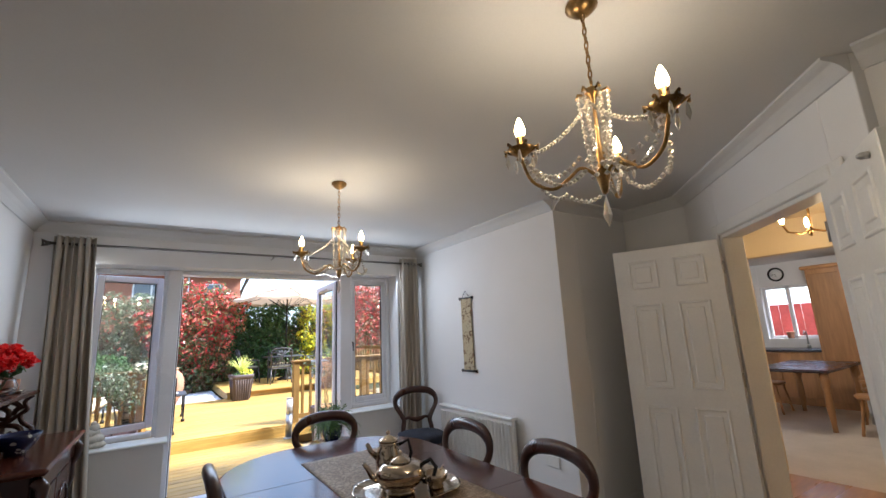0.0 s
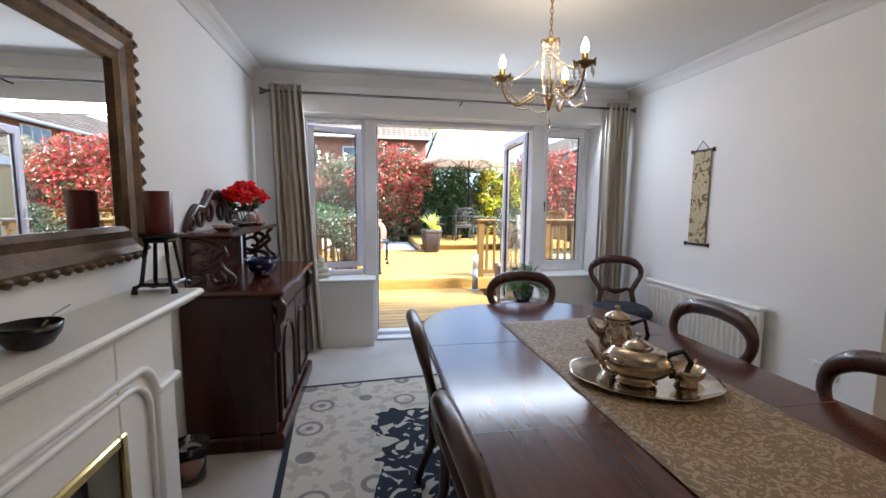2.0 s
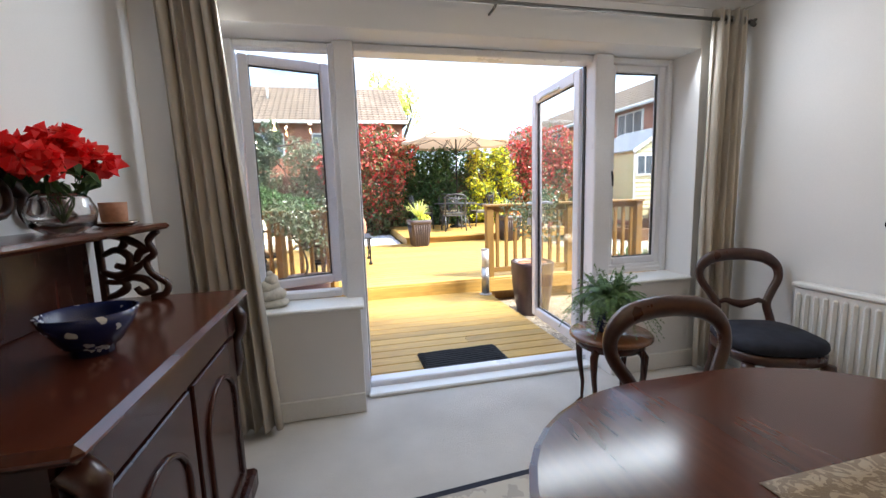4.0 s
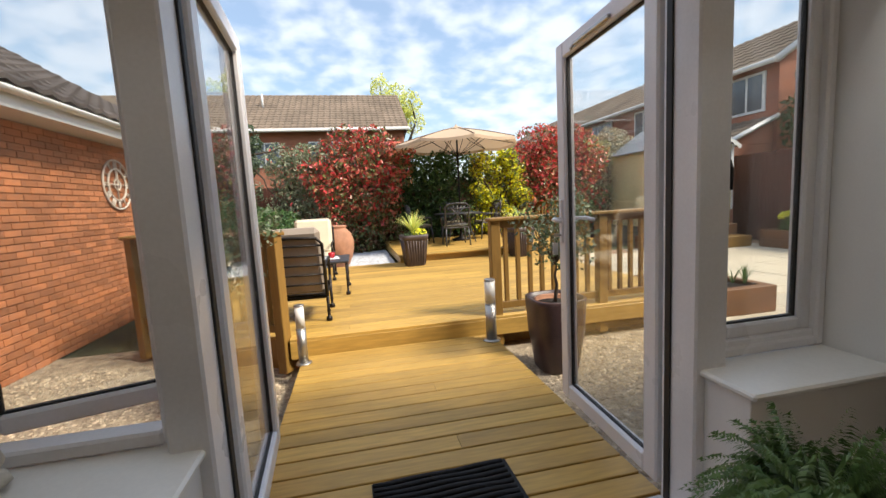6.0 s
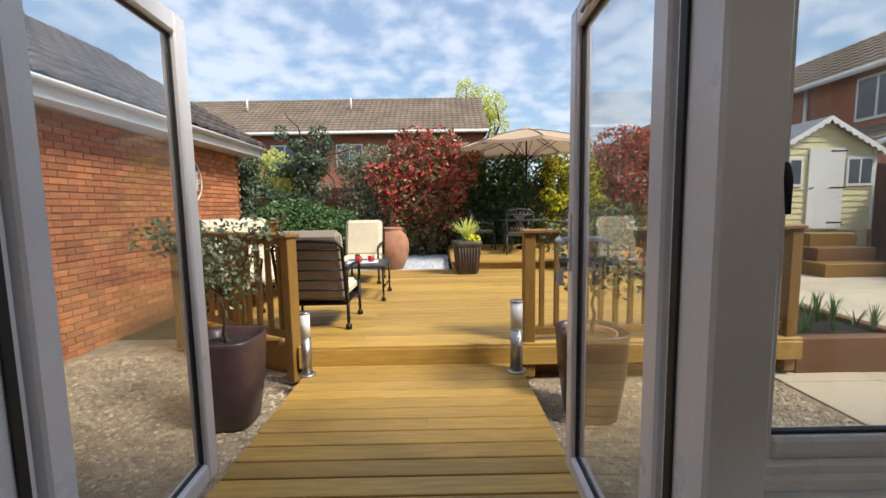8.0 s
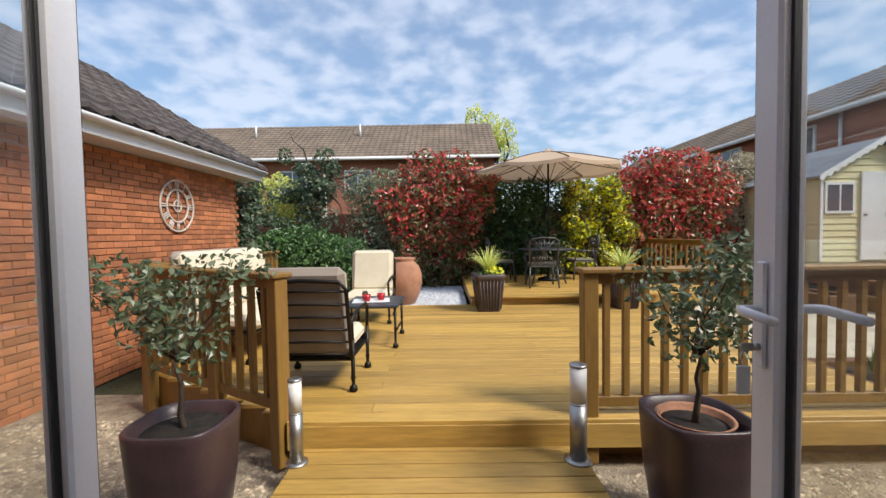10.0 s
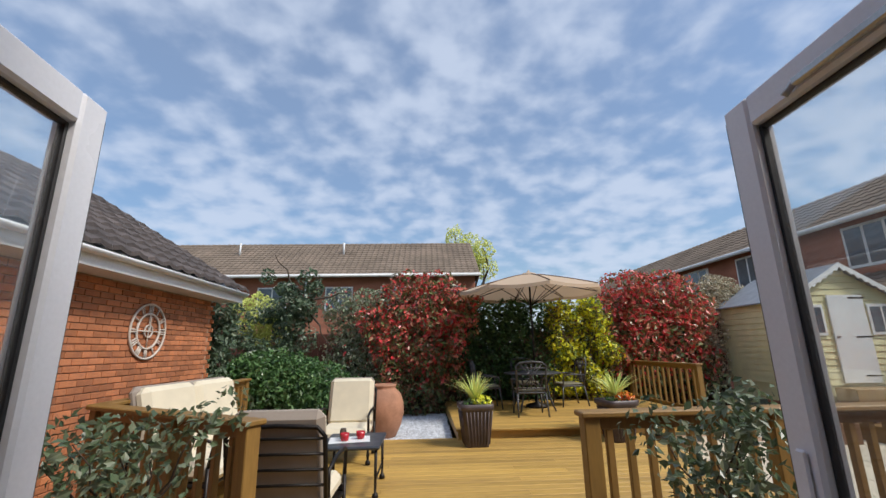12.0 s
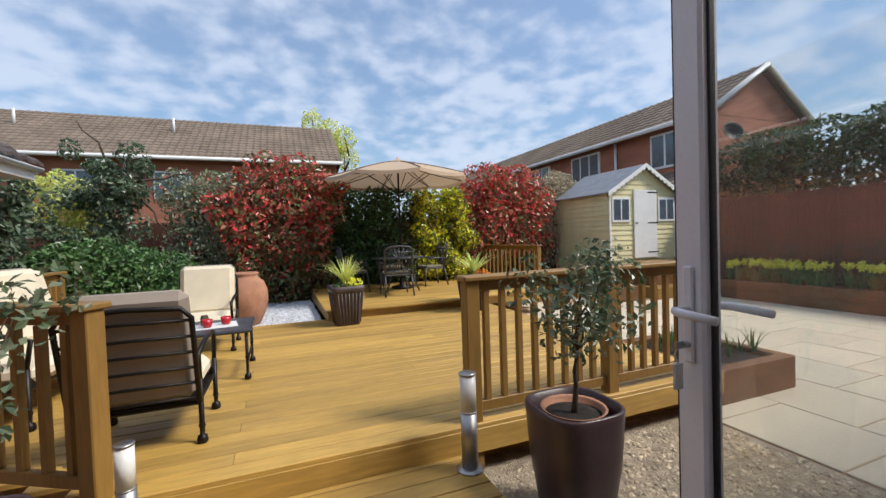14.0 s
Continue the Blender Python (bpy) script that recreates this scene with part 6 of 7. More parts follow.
def patio_chair(at):
    c = thing("patio_chair", "dark cast metal patio chair with lattice back", "garden chair", at, "patio chairs")
    part("seat", Geo().box((-0.27, -0.24, 0.40), (0.27, 0.26, 0.43), 0.012), CASTGREY, c)
    part("seat_pad", Geo().box((-0.25, -0.22, 0.431), (0.25, 0.25, 0.475), 0.02), PADG, c, "grey-olive seat pad")
    for sx in (-1, 1):
        part("leg", Geo().tube([(sx * 0.26, 0.24, 0.42), (sx * 0.28, 0.28, 0)], 0.017, 8), CASTGREY, c)
        part("leg", Geo().tube([(sx * 0.26, -0.22, 0.42), (sx * 0.28, -0.30, 0)], 0.017, 8), CASTGREY, c)
        part("arm", Geo().tube([(sx * 0.27, -0.25, 0.64), (sx * 0.31, 0.0, 0.66), (sx * 0.31, 0.22, 0.64), (sx * 0.28, 0.25, 0.43)], 0.015, 8), CASTGREY, c)
    part("back_frame", Geo().tube([(-0.26, -0.22, 0.42), (-0.28, -0.30, 0.90), (-0.2, -0.32, 0.96), (0, -0.325, 0.98), (0.2, -0.32, 0.96), (0.28, -0.30, 0.90), (0.26, -0.22, 0.42)], 0.019, 8), CASTGREY, c)
    for k in range(5):
        u = -0.2 + 0.1 * k
        part("lattice", Geo().tube([(u, -0.235, 0.48), (-u, -0.315, 0.93)], 0.011, 6), CASTGREY, c)
    part("back_rail", Geo().tube([(-0.27, -0.24, 0.50), (0.27, -0.24, 0.50)], 0.013, 6), CASTGREY, c)
    part("back_rail", Geo().tube([(-0.275, -0.30, 0.86), (0.275, -0.30, 0.86)], 0.013, 6), CASTGREY, c)
    return c


PADG = surface("grey olive pad", (0.24, 0.225, 0.16), 0.9, vary=0.1, scale=8, fine=200, bump=0.3)
pc = patio_chair(pose(3.83, 13.7, PZ, 0, 0, -3))
copy_thing(pc, pose(3.15, 14.75, PZ, 0, 0, -88))
copy_thing(pc, pose(5.0, 14.9, PZ, 0, 0, 94))
copy_thing(pc, pose(4.2, 15.55, PZ, 0, 0, 180))
um = thing("parasol", "open beige canvas parasol on a dark pole", "parasol", pose(4.22, 14.72, PZ))
part("pole", Geo().lathe([(0.022, 0.0), (0.022, 2.78), (0, 2.78)], 14), IRON, um)
part("base", Geo().lathe([(0.24, 0), (0.24, 0.05), (0.05, 0.10), (0.03, 0.28), (0, 0.28)], 24), IRON, um)
RB, ZT, ZB = 1.58, 2.86, 2.47
# dark lines laid on the canopy for rib shadows showing through the cloth
RIBSHADE = surface("brown rib shade", (0.15, 0.085, 0.05), 0.9, vary=0.1, bump=0.1)
g = Geo()
N = 8
vs, fs = [], []
for i in range(N):
    for j in range(7):
        u = j / 6
        for k in range(5):
            a = 2 * math.pi * (i + k / 4) / N
            sag = 1 - 0.05 * math.sin(math.pi * k / 4) * u
            vs.append((RB * u * math.cos(a) * sag, RB * u * math.sin(a) * sag, ZT + (ZB - ZT) * u ** 1.25 - 0.05 * math.sin(math.pi * k / 4) * u))
n0 = 35
for i in range(N):
    for j in range(6):
        for k in range(4):
            q = i * n0 + j * 5 + k
            fs.append((q, q + 5, q + 6, q + 1))
g.add(vs, fs, True)
for i in range(N):
    for k in range(4):
        p, q = vs[i * n0 + 30 + k], vs[i * n0 + 31 + k]
        g.add([p, q, (q[0] * 1.004, q[1] * 1.004, q[2] - 0.07), (p[0] * 1.004, p[1] * 1.004, p[2] - 0.07)], [(0, 3, 2, 1)])
can = part("canopy", g, CANVAS, um, "beige canvas canopy with short valance")
part("vent", Geo().lathe([(0.28, 2.81), (0.16, 2.87), (0.04, 2.91), (0.02, 2.95), (0, 2.96)], 8), CANVAS, can, "small canvas vent cap")
for i in range(N):
    a = 2 * math.pi * i / N
    rib_shade = [(RB * u * math.cos(a), RB * u * math.sin(a), ZT + (ZB - ZT) * u ** 1.25 + 0.004) for u in (0.05, 0.2, 0.4, 0.6, 0.8, 1.0)]
    part("rib_shade", Geo().tube(rib_shade, 0.014, 5), RIBSHADE, can, "brown line for the rib's shade through the canvas")
    rb = part("rib", Geo().tube([(0.03 * math.cos(a), 0.03 * math.sin(a), ZT - 0.06), (0.8 * math.cos(a), 0.8 * math.sin(a), ZT - 0.27), (RB * 0.98 * math.cos(a), RB * 0.98 * math.sin(a), ZB - 0.015)], 0.010, 6), IRON, um)
    part("strut", Geo().tube([(0.03 * math.cos(a), 0.03 * math.sin(a), 2.15), (0.75 * math.cos(a), 0.75 * math.sin(a), ZT - 0.27)], 0.008, 6), IRON, rb)
rail("railing", (6.95, 16.0), (7.05, 13.5), 0.2, "short stained timber railing beside the raised platform", 12, top=0.95)

# ---- dining room furniture ----
rug = solid("rug", Geo().box((-1.30, -1.90, 0), (1.30, 1.90, 0.010), 0.004), RUG, "cream oriental rug with navy floral field", "rug", pose(1.93, 2.60, 0.001, 0, 0, 4.5))


def d_end(w, l, r, n=10):
    """A long table outline with softly rounded ends."""
    out = []
    for cx, cy, a0 in ((w - r[0], l - r[1], 0), (-w + r[0], l - r[1], 90), (-w + r[0], -l + r[1], 180), (w - r[0], -l + r[1], 270)):
        for i in range(n + 1):
            a = radians(a0 + 90 * i / n)
            out.append((cx + r[0] * math.cos(a), cy + r[1] * math.sin(a)))
    return out


table = thing("dining_table", "long polished mahogany dining table with rounded ends", "table", pose(1.925, 2.56, 0.011))
TW, TL = 0.64, 1.29
o1 = d_end(TW, TL, (0.52, 0.48))
o2 = d_end(TW - 0.015, TL - 0.015, (0.51, 0.47))
top = Geo()
n = len(o1)
levels = [(o2, 0.685), (o1, 0.692), (o1, 0.706), (o2, 0.712), (o2, 0.716)]
vs = [(x, y, z) for o, z in levels for x, y in o]
fs = [tuple(range(n))[::-1], tuple(range((len(levels) - 1) * n, len(levels) * n))]
for j in range(len(levels) - 1):
    fs += [(j * n + i, j * n + (i + 1) % n, (j + 1) * n + (i + 1) % n, (j + 1) * n + i) for i in range(n)]
top.add(vs, fs)
part("tabletop", top, MAHOGTOP, table, "polished mahogany top with moulded edge")
part("apron", Geo().prism(d_end(TW - 0.09, TL - 0.09, (0.45, 0.42)), 0.60, 0.684, None, True), MAHOG, table)
for y in (-0.18, 0.55):
    part("leaf_joint", Geo().box((-TW + 0.02, y - 0.0015, 0.7155), (TW - 0.02, y + 0.0015, 0.7168), 0.0004), WALNUT, table, "dark joint between table leaves")
for sx in (-1, 1):
    for y in (-0.95, 0.95):
        part("leg", Geo().lathe([(0.0, 0), (0.022, 0.0), (0.026, 0.03), (0.03, 0.05), (0.045, 0.25), (0.055, 0.42), (0.04, 0.46), (0.06, 0.50), (0.055, 0.54), (0.06, 0.601)], 16, pose(sx * 0.42, y, 0)), MAHOG, table)
TZ = 0.011 + 0.716


def cloth(w, l, nx, ny, z, amp, seed):
    g = Geo()
    r = random.Random(seed)
    ph = [r.uniform(0, 6) for _ in range(4)]
    vs = []
    for j in range(ny + 1):
        for i in range(nx + 1):
            x, y = -w / 2 + w * i / nx, -l / 2 + l * j / ny
            vs.append((x, y, z + amp * max(0.0, math.sin(x * 9 + ph[0] + y * 4) * math.sin(y * 7 + ph[1]))))
    k = nx + 1
    g.add(vs, [(j * k + i, j * k + i + 1, (j + 1) * k + i + 1, (j + 1) * k + i) for j in range(ny) for i in range(nx)], True)
    return g


run = solid("table_runner", cloth(0.56, 1.62, 14, 40, 0.003, 0.003, 2), RUNNER, "bronze brocade runner along the dining table", "table runner", pose(2.01, 2.61, TZ, 0, 0, 0.5))
sol = run.modifiers.new("thickness", "SOLIDIFY")
sol.thickness = 0.002

tray = thing("silver_tray", "oval scalloped silver tray on the runner", "tray", pose(2.0, 2.62, TZ + 0.008, 0, 0, -26) @ Matrix.Scale(0.94, 4))
g = Geo()
prof = [(0.0, 0.004), (0.16, 0.004), (0.18, 0.008), (0.205, 0.018), (0.215, 0.022), (0.212, 0.016), (0.18, 0.0), (0, 0.0)]
vs = []
NT = 64
for r, z in prof:
    for i in range(NT):
        a = 2 * math.pi * i / NT
        k = 1 + (0.035 * abs(math.sin(4 * a)) if r > 0.17 else 0)
        vs.append((r * k * math.cos(a) * 1.25, r * k * math.sin(a) * 0.95, z))
fs = [(j * NT + i, j * NT + (i + 1) % NT, (j + 1) * NT + (i + 1) % NT, (j + 1) * NT + i) for j in range(len(prof) - 1) for i in range(NT)]
g.add(vs, fs, True)
part("dish", g, SILVER, tray)


def teapot(at, tall, label, name):
    p = thing(name, label, "teapot", at)
    s = 1.0
    if tall:
        body = [(0.045, 0), (0.05, 0.012), (0.035, 0.02), (0.062, 0.06), (0.066, 0.10), (0.055, 0.15), (0.045, 0.18), (0.048, 0.19)]
    else:
        body = [(0.055, 0), (0.06, 0.012), (0.05, 0.02), (0.085, 0.045), (0.10, 0.075), (0.098, 0.10), (0.075, 0.125), (0.055, 0.13)]
    part("body", Geo().lathe(body + [(0, body[-1][1])], 28, None, 1.15 if not tall else 1.0, 0.9 if not tall else 1.0), SILVER, p)
    zt = body[-1][1]
    lid = part("lid", Geo().lathe([(0.05, zt), (0.045, zt + 0.012), (0.02, zt + 0.026), (0.006, zt + 0.03), (0.012, zt + 0.042), (0.006, zt + 0.052), (0, zt + 0.052)], 20), SILVER, p)
    if tall:
        part("spout", Geo().tube([(0.05, 0, 0.12), (0.085, 0, 0.15), (0.105, 0, 0.19)], [0.018, 0.014, 0.010], 10), SILVER, p)
        part("handle", Geo().tube([(-0.05, 0, 0.17), (-0.10, 0, 0.19), (-0.115, 0, 0.13), (-0.095, 0, 0.07), (-0.06, 0, 0.07)], 0.009, 8), BLACKWARE, p, "black ebony handle")
    else:
        part("spout", Geo().tube([(0.09, 0, 0.06), (0.13, 0, 0.075), (0.15, 0, 0.11), (0.17, 0, 0.135)], [0.02, 0.016, 0.012, 0.009], 10), SILVER, p)
        part("handle", Geo().tube([(-0.09, 0, 0.11), (-0.14, 0, 0.135), (-0.165, 0, 0.10), (-0.15, 0, 0.05), (-0.10, 0, 0.04)], 0.010, 8), BLACKWARE, p, "black ebony handle")
    return p


teapot(pose(1.955, 2.59, TZ + 0.012, 0, 0, 150), False, "squat silver teapot with black handle on the tray", "teapot")
teapot(pose(1.97, 2.745, TZ + 0.012, 0, 0, 160), True, "tall silver coffee pot with black handle on the tray", "coffee_pot")
sb = thing("sugar_bowl", "small two-handled silver sugar bowl on the tray", "bowl", pose(2.115, 2.545, TZ + 0.012, 0, 0, 30))
part("bowl", Geo().lathe([(0.035, 0), (0.04, 0.008), (0.03, 0.015), (0.055, 0.04), (0.06, 0.065), (0.056, 0.066), (0.05, 0.04), (0, 0.02)], 24), SILVER, sb)
for s in (-1, 1):
    part("handle", Geo().tube([(s * 0.055, 0, 0.06), (s * 0.085, 0, 0.07), (s * 0.088, 0, 0.045), (s * 0.055, 0, 0.03)], 0.005, 8), SILVER, sb)


def balloon_chair(at, label="dark carved mahogany balloon-back dining chair"):
    """Faces +y; the hoop back rises at -y."""
    c = thing("dining_chair", label, "chair", at, "balloon-back chairs")
    part("seat", Geo().lathe([(0.0, 0.40), (0.235, 0.40), (0.25, 0.42), (0.245, 0.455), (0.19, 0.475), (0, 0.485)], 28, None, 0.95, 0.95, 3.2), SEATBLUE, c, "dark blue upholstered seat")
    part("seat_rail", Geo().lathe([(0.225, 0.345), (0.245, 0.35), (0.248, 0.395), (0.23, 0.40)], 28, None, 0.95, 0.95, 3.2), WALNUT, c)
    half = [(a, b, 0.40 + (z - 0.40) * 0.90) for a, b, z in ((0.165, -0.205, 0.40), (0.150, -0.225, 0.50), (0.140, -0.240, 0.575), (0.175, -0.262, 0.65), (0.222, -0.285, 0.74), (0.215, -0.300, 0.82), (0.150, -0.310, 0.880), (0.060, -0.315, 0.900), (0.0, -0.316, 0.903))]
    fine = []
    pts = [Vector(p) for p in half] + [Vector((-p[0], p[1], p[2])) for p in half[-2::-1]]
    for i in range(len(pts) - 1):
        p0, p1, p2, p3 = pts[max(0, i - 1)], pts[i], pts[i + 1], pts[min(len(pts) - 1, i + 2)]
        for k in range(4):
            t = k / 4
            fine.append(0.5 * (2 * p1 + (p2 - p0) * t + (2 * p0 - 5 * p1 + 4 * p2 - p3) * t * t + (3 * p1 - p0 - 3 * p2 + p3) * t ** 3))
    fine.append(pts[-1])
    rad = [0.024 + 0.014 * math.exp(-((p.z - 0.85) / 0.07) ** 2) for p in fine]
    part("back_hoop", Geo().tube(fine, rad, 12, None, 0.75), WALNUT, c, "rounded balloon-back hoop")
    part("cross_rail", Geo().tube([(-0.145, -0.234, 0.565), (-0.09, -0.240, 0.58), (-0.05, -0.240, 0.565), (0, -0.240, 0.553), (0.05, -0.240, 0.565), (0.09, -0.240, 0.58), (0.145, -0.234, 0.565)], [0.014, 0.016, 0.021, 0.027, 0.021, 0.016, 0.014], 10, None, 0.6), WALNUT, c, "carved cross rail")
    for sx in (-1, 1):
        part("leg", Geo().lathe([(0.0, 0), (0.016, 0), (0.02, 0.03), (0.017, 0.06), (0.03, 0.22), (0.034, 0.28), (0.024, 0.30), (0.034, 0.32), (0.03, 0.35)], 14, pose(sx * 0.19, 0.19, 0)), WALNUT, c)
        part("leg", Geo().tube([(sx * 0.165, -0.205, 0.40), (sx * 0.17, -0.21, 0.2), (sx * 0.185, -0.28, 0.0)], [0.024, 0.021, 0.018], 8), WALNUT, c)
    return c


RZ = 0.012
c0 = balloon_chair(pose(2.06, 3.74, RZ, 0, 0, 178))
copy_thing(c0, pose(1.53, 3.03, RZ, 0, 0, -90))
copy_thing(c0, pose(1.53, 2.20, RZ, 0, 0, -87))
copy_thing(c0, pose(2.36, 3.02, RZ, 0, 0, 92))
copy_thing(c0, pose(2.34, 2.28, RZ, 0, 0, 88))
tagged(copy_thing(c0, pose(3.24, 4.62, 0.0, 0, 0, 160)), "dark balloon-back chair with blue seat by the radiator")

# round table with fern
rt = thing("wine_table", "small round walnut table with cabriole legs", "side table", pose(2.38, 4.79, 0) @ Matrix.Diagonal((0.74, 0.74, 1.0, 1)))
part("tabletop", Geo().lathe([(0.0, 0.47), (0.27, 0.47), (0.292, 0.48), (0.292, 0.49), (0.28, 0.50), (0, 0.50)], 40), TEAK, rt)
part("apron", Geo().lathe([(0.22, 0.42), (0.24, 0.43), (0.24, 0.469), (0.2, 0.469)], 28), MAHOG, rt)
for k in range(4):
    m = pose(0, 0, 0, 0, 0, 30 + 90 * k)
    part("leg", Geo().tube([m @ Vector(p) for p in ((0.20, 0, 0.45), (0.25, 0, 0.40), (0.245, 0, 0.30), (0.215, 0, 0.16), (0.22, 0, 0.06), (0.255, 0, 0.02), (0.27, 0, 0.005))], [0.026, 0.028, 0.022, 0.015, 0.012, 0.016, 0.012], 10), MAHOG, rt)
fp = thing("fern_pot", "green fern in a blue and white pot", "plant", pose(2.38, 4.81, 0.501) @ Matrix.Scale(0.88, 4))
part("pot", Geo().lathe([(0.07, 0), (0.075, 0.01), (0.105, 0.08), (0.11, 0.14), (0.115, 0.145), (0.10, 0.145), (0.095, 0.12), (0, 0.12)], 28), WILLOW, fp, "blue and white china pot")
rr = random.Random(8)
g = Geo()
for i in range(190):
    a, L, k = rr.uniform(0, 6.283), rr.uniform(0.22, 0.38), rr.uniform(0.2, 1.55)
    d, side = Vector((math.cos(a), math.sin(a), 0)), Vector((-math.sin(a), math.cos(a), 0))
    for j in range(2, 30):
        u = j / 30
        p = d * (0.03 + L * min(k, 1.0) * u ** 1.2 * 0.78) + Vector((0, 0, 0.15 + L * (0.95 * u - 0.95 * k * u * u)))
        w = 0.034 * math.sin(math.pi * min(1, u * 0.9 + 0.12)) + 0.004
        f = d * 0.0045
        lift = Vector((0, 0, 0.006))
        for s in (-1, 1):
            q = p + side * s * w + d * 0.012 - lift
            g.add([p - f * 0.5, p + side * s * w * 0.5 - f * 0.7 + lift * rr.uniform(0, 2), q, p + side * s * w * 0.5 + f * 0.9], [(0, 1, 2, 3)])
part("fronds", g, L_FERN, fp, "feathery green fern fronds")

# sideboard
sbd = thing("sideboard", "dark mahogany chiffonier sideboard with fretwork shelf", "sideboard", pose(XL + 0.005, 3.60, 0))
part("carcase", Geo().box((0.0, 0.02, 0.09), (0.46, 1.11, 0.865), 0.006), MAHOG, sbd)
part("plinth", Geo().box((0.0, 0.0, 0.0), (0.50, 1.13, 0.09), 0.012), MAHOG, sbd)
part("top", Geo().box((0.0, -0.02, 0.866), (0.525, 1.15, 0.90), 0.014), MAHOGTOP, sbd, "polished sideboard top")
part("frieze", Geo().box((0.455, 0.05, 0.74), (0.485, 1.08, 0.864), 0.014), MAHOG, sbd, "rounded frieze drawer")
for y0, y1 in ((0.09, 0.55), (0.58, 1.04)):
    g = Geo()
    g.box((0.461, y0, 0.11), (0.478, y1, 0.73), 0.004)
    d = part("door", g, MAHOG, sbd, "panelled cupboard door")
    arch = []
    for i in range(17):
        a = math.pi * i / 16
        arch.append(((y0 + y1) / 2 + (y1 - y0 - 0.14) / 2 * math.cos(a), 0.50 + 0.14 * math.sin(a)))
    pth = [(0.481, y1 - 0.07, 0.17)] + [(0.481, y, z) for y, z in arch] + [(0.481, y0 + 0.07, 0.17)]
    part("moulding", Geo().tube(pth + [pth[0]], 0.009, 6), MAHOG, d)
for y in (0.04, 1.07):
    part("scroll_bracket", Geo().tube([(0.47, y, 0.84), (0.505, y, 0.80), (0.50, y, 0.74), (0.475, y, 0.70), (0.48, y, 0.62), (0.47, y, 0.55)], [0.03, 0.028, 0.022, 0.02, 0.022, 0.012], 8), WALNUT, sbd, "carved scroll bracket")
part("back_board", Geo().box((0.0, 0.1, 0.901), (0.022, 1.03, 1.17), 0.004), MAHOG, sbd)
part("shelf", Geo().box((0.0, 0.06, 1.171), (0.26, 1.14, 1.195), 0.010), MAHOGTOP, sbd, "small upper shelf")
for y in (0.10, 1.08):
    fr = part("fretwork_bracket", Geo().tube(spline([(0.235, y, 1.168), (0.20, y, 1.13), (0.215, y, 1.08), (0.185, y, 1.05), (0.20, y, 1.0), (0.25, y, 0.955), (0.235, y, 0.915), (0.19, y, 0.908)]), 0.014, 6), WALNUT, sbd, "pierced carved fretwork bracket")
    for pts in ([(0.03, y, 1.16), (0.10, y, 1.15), (0.16, y, 1.12), (0.19, y, 1.09)], [(0.04, y, 1.08), (0.09, y, 1.10), (0.13, y, 1.07), (0.12, y, 1.03), (0.08, y, 1.04)], [(0.19, y, 1.06), (0.14, y, 1.02), (0.08, y, 1.0), (0.03, y, 1.02)], [(0.03, y, 0.98), (0.09, y, 0.975), (0.13, y, 0.99), (0.18, y, 0.975), (0.20, y, 0.94), (0.16, y, 0.925), (0.14, y, 0.95)], [(0.03, y, 0.915), (0.08, y, 0.93), (0.11, y, 0.96), (0.07, y, 1.0)], [(0.10, y, 1.16), (0.12, y, 1.13), (0.10, y, 1.10)], [(0.22, y, 1.10), (0.17, y, 1.09), (0.15, y, 1.05)]):
        sp = spline(pts)
        part("scroll", Geo().tube(sp, taper([0.010, 0.017, 0.012], len(sp)), 6), WALNUT, fr)
    part("upright", Geo().box((0.02, y - 0.01, 0.901), (0.045, y + 0.01, 1.17), 0.004), WALNUT, sbd)
g = Geo()
for s in (-1, 1):
    cy = 0.565
    g.tube([(0.012, cy, 1.40), (0.012, cy + s * 0.08, 1.42), (0.012, cy + s * 0.14, 1.37), (0.012, cy + s * 0.20, 1.32), (0.012, cy + s * 0.30, 1.33), (0.012, cy + s * 0.38, 1.28), (0.012, cy + s * 0.46, 1.205)], [0.03, 0.025, 0.02, 0.022, 0.022, 0.018, 0.012], 8)
    for a0, b0, r in ((0.10, 1.30, 0.05), (0.24, 1.27, 0.045), (0.36, 1.24, 0.03)):
        g.tube([(0.012, cy + s * a0 + r * math.cos(k * math.pi / 8), b0 + r * math.sin(k * math.pi / 8)) for k in range(16)], 0.013, 6, None, 1, True)
part("carved_gallery", g, WALNUT, sbd, "carved scrolled gallery crest")

vase = thing("flower_vase", "round glass vase of bright red flowers", "vase", pose(0.20, 4.30, 1.196))
part("bowl", Geo().lathe([(0.045, 0), (0.075, 0.02), (0.085, 0.06), (0.07, 0.10), (0.055, 0.115), (0.052, 0.112), (0.066, 0.098), (0.08, 0.06), (0.07, 0.025), (0, 0.012)], 26), CLEARG, vase, "clear glass bowl")
part("stems", limbs((0, 0, 0.02), [(0.06 * math.cos(k), 0.06 * math.sin(k), 0.18) for k in range(7)], 0.004, 4, 3), L_DARK, vase)
rr = random.Random(6)
for k in range(11):
    a, q = k * 2.4, 0.03 + 0.012 * k
    bx, by, bz = q * math.cos(a) * 0.75, q * math.sin(a) * 1.1, 0.255 - 0.006 * k + rr.uniform(-0.012, 0.012)
    part("bloom", leaf_cloud([(bx, by, bz, 0.045, 0.045, 0.040)], 60, 0.038, 100 + k, 0.0, 0.35, 0.35, 1.0), REDROSE, vase, "red rose bloom")
part("leaves", leaf_cloud([(0, 0, 0.16, 0.09, 0.09, 0.04)], 60, 0.03, 41), L_DARK, vase)
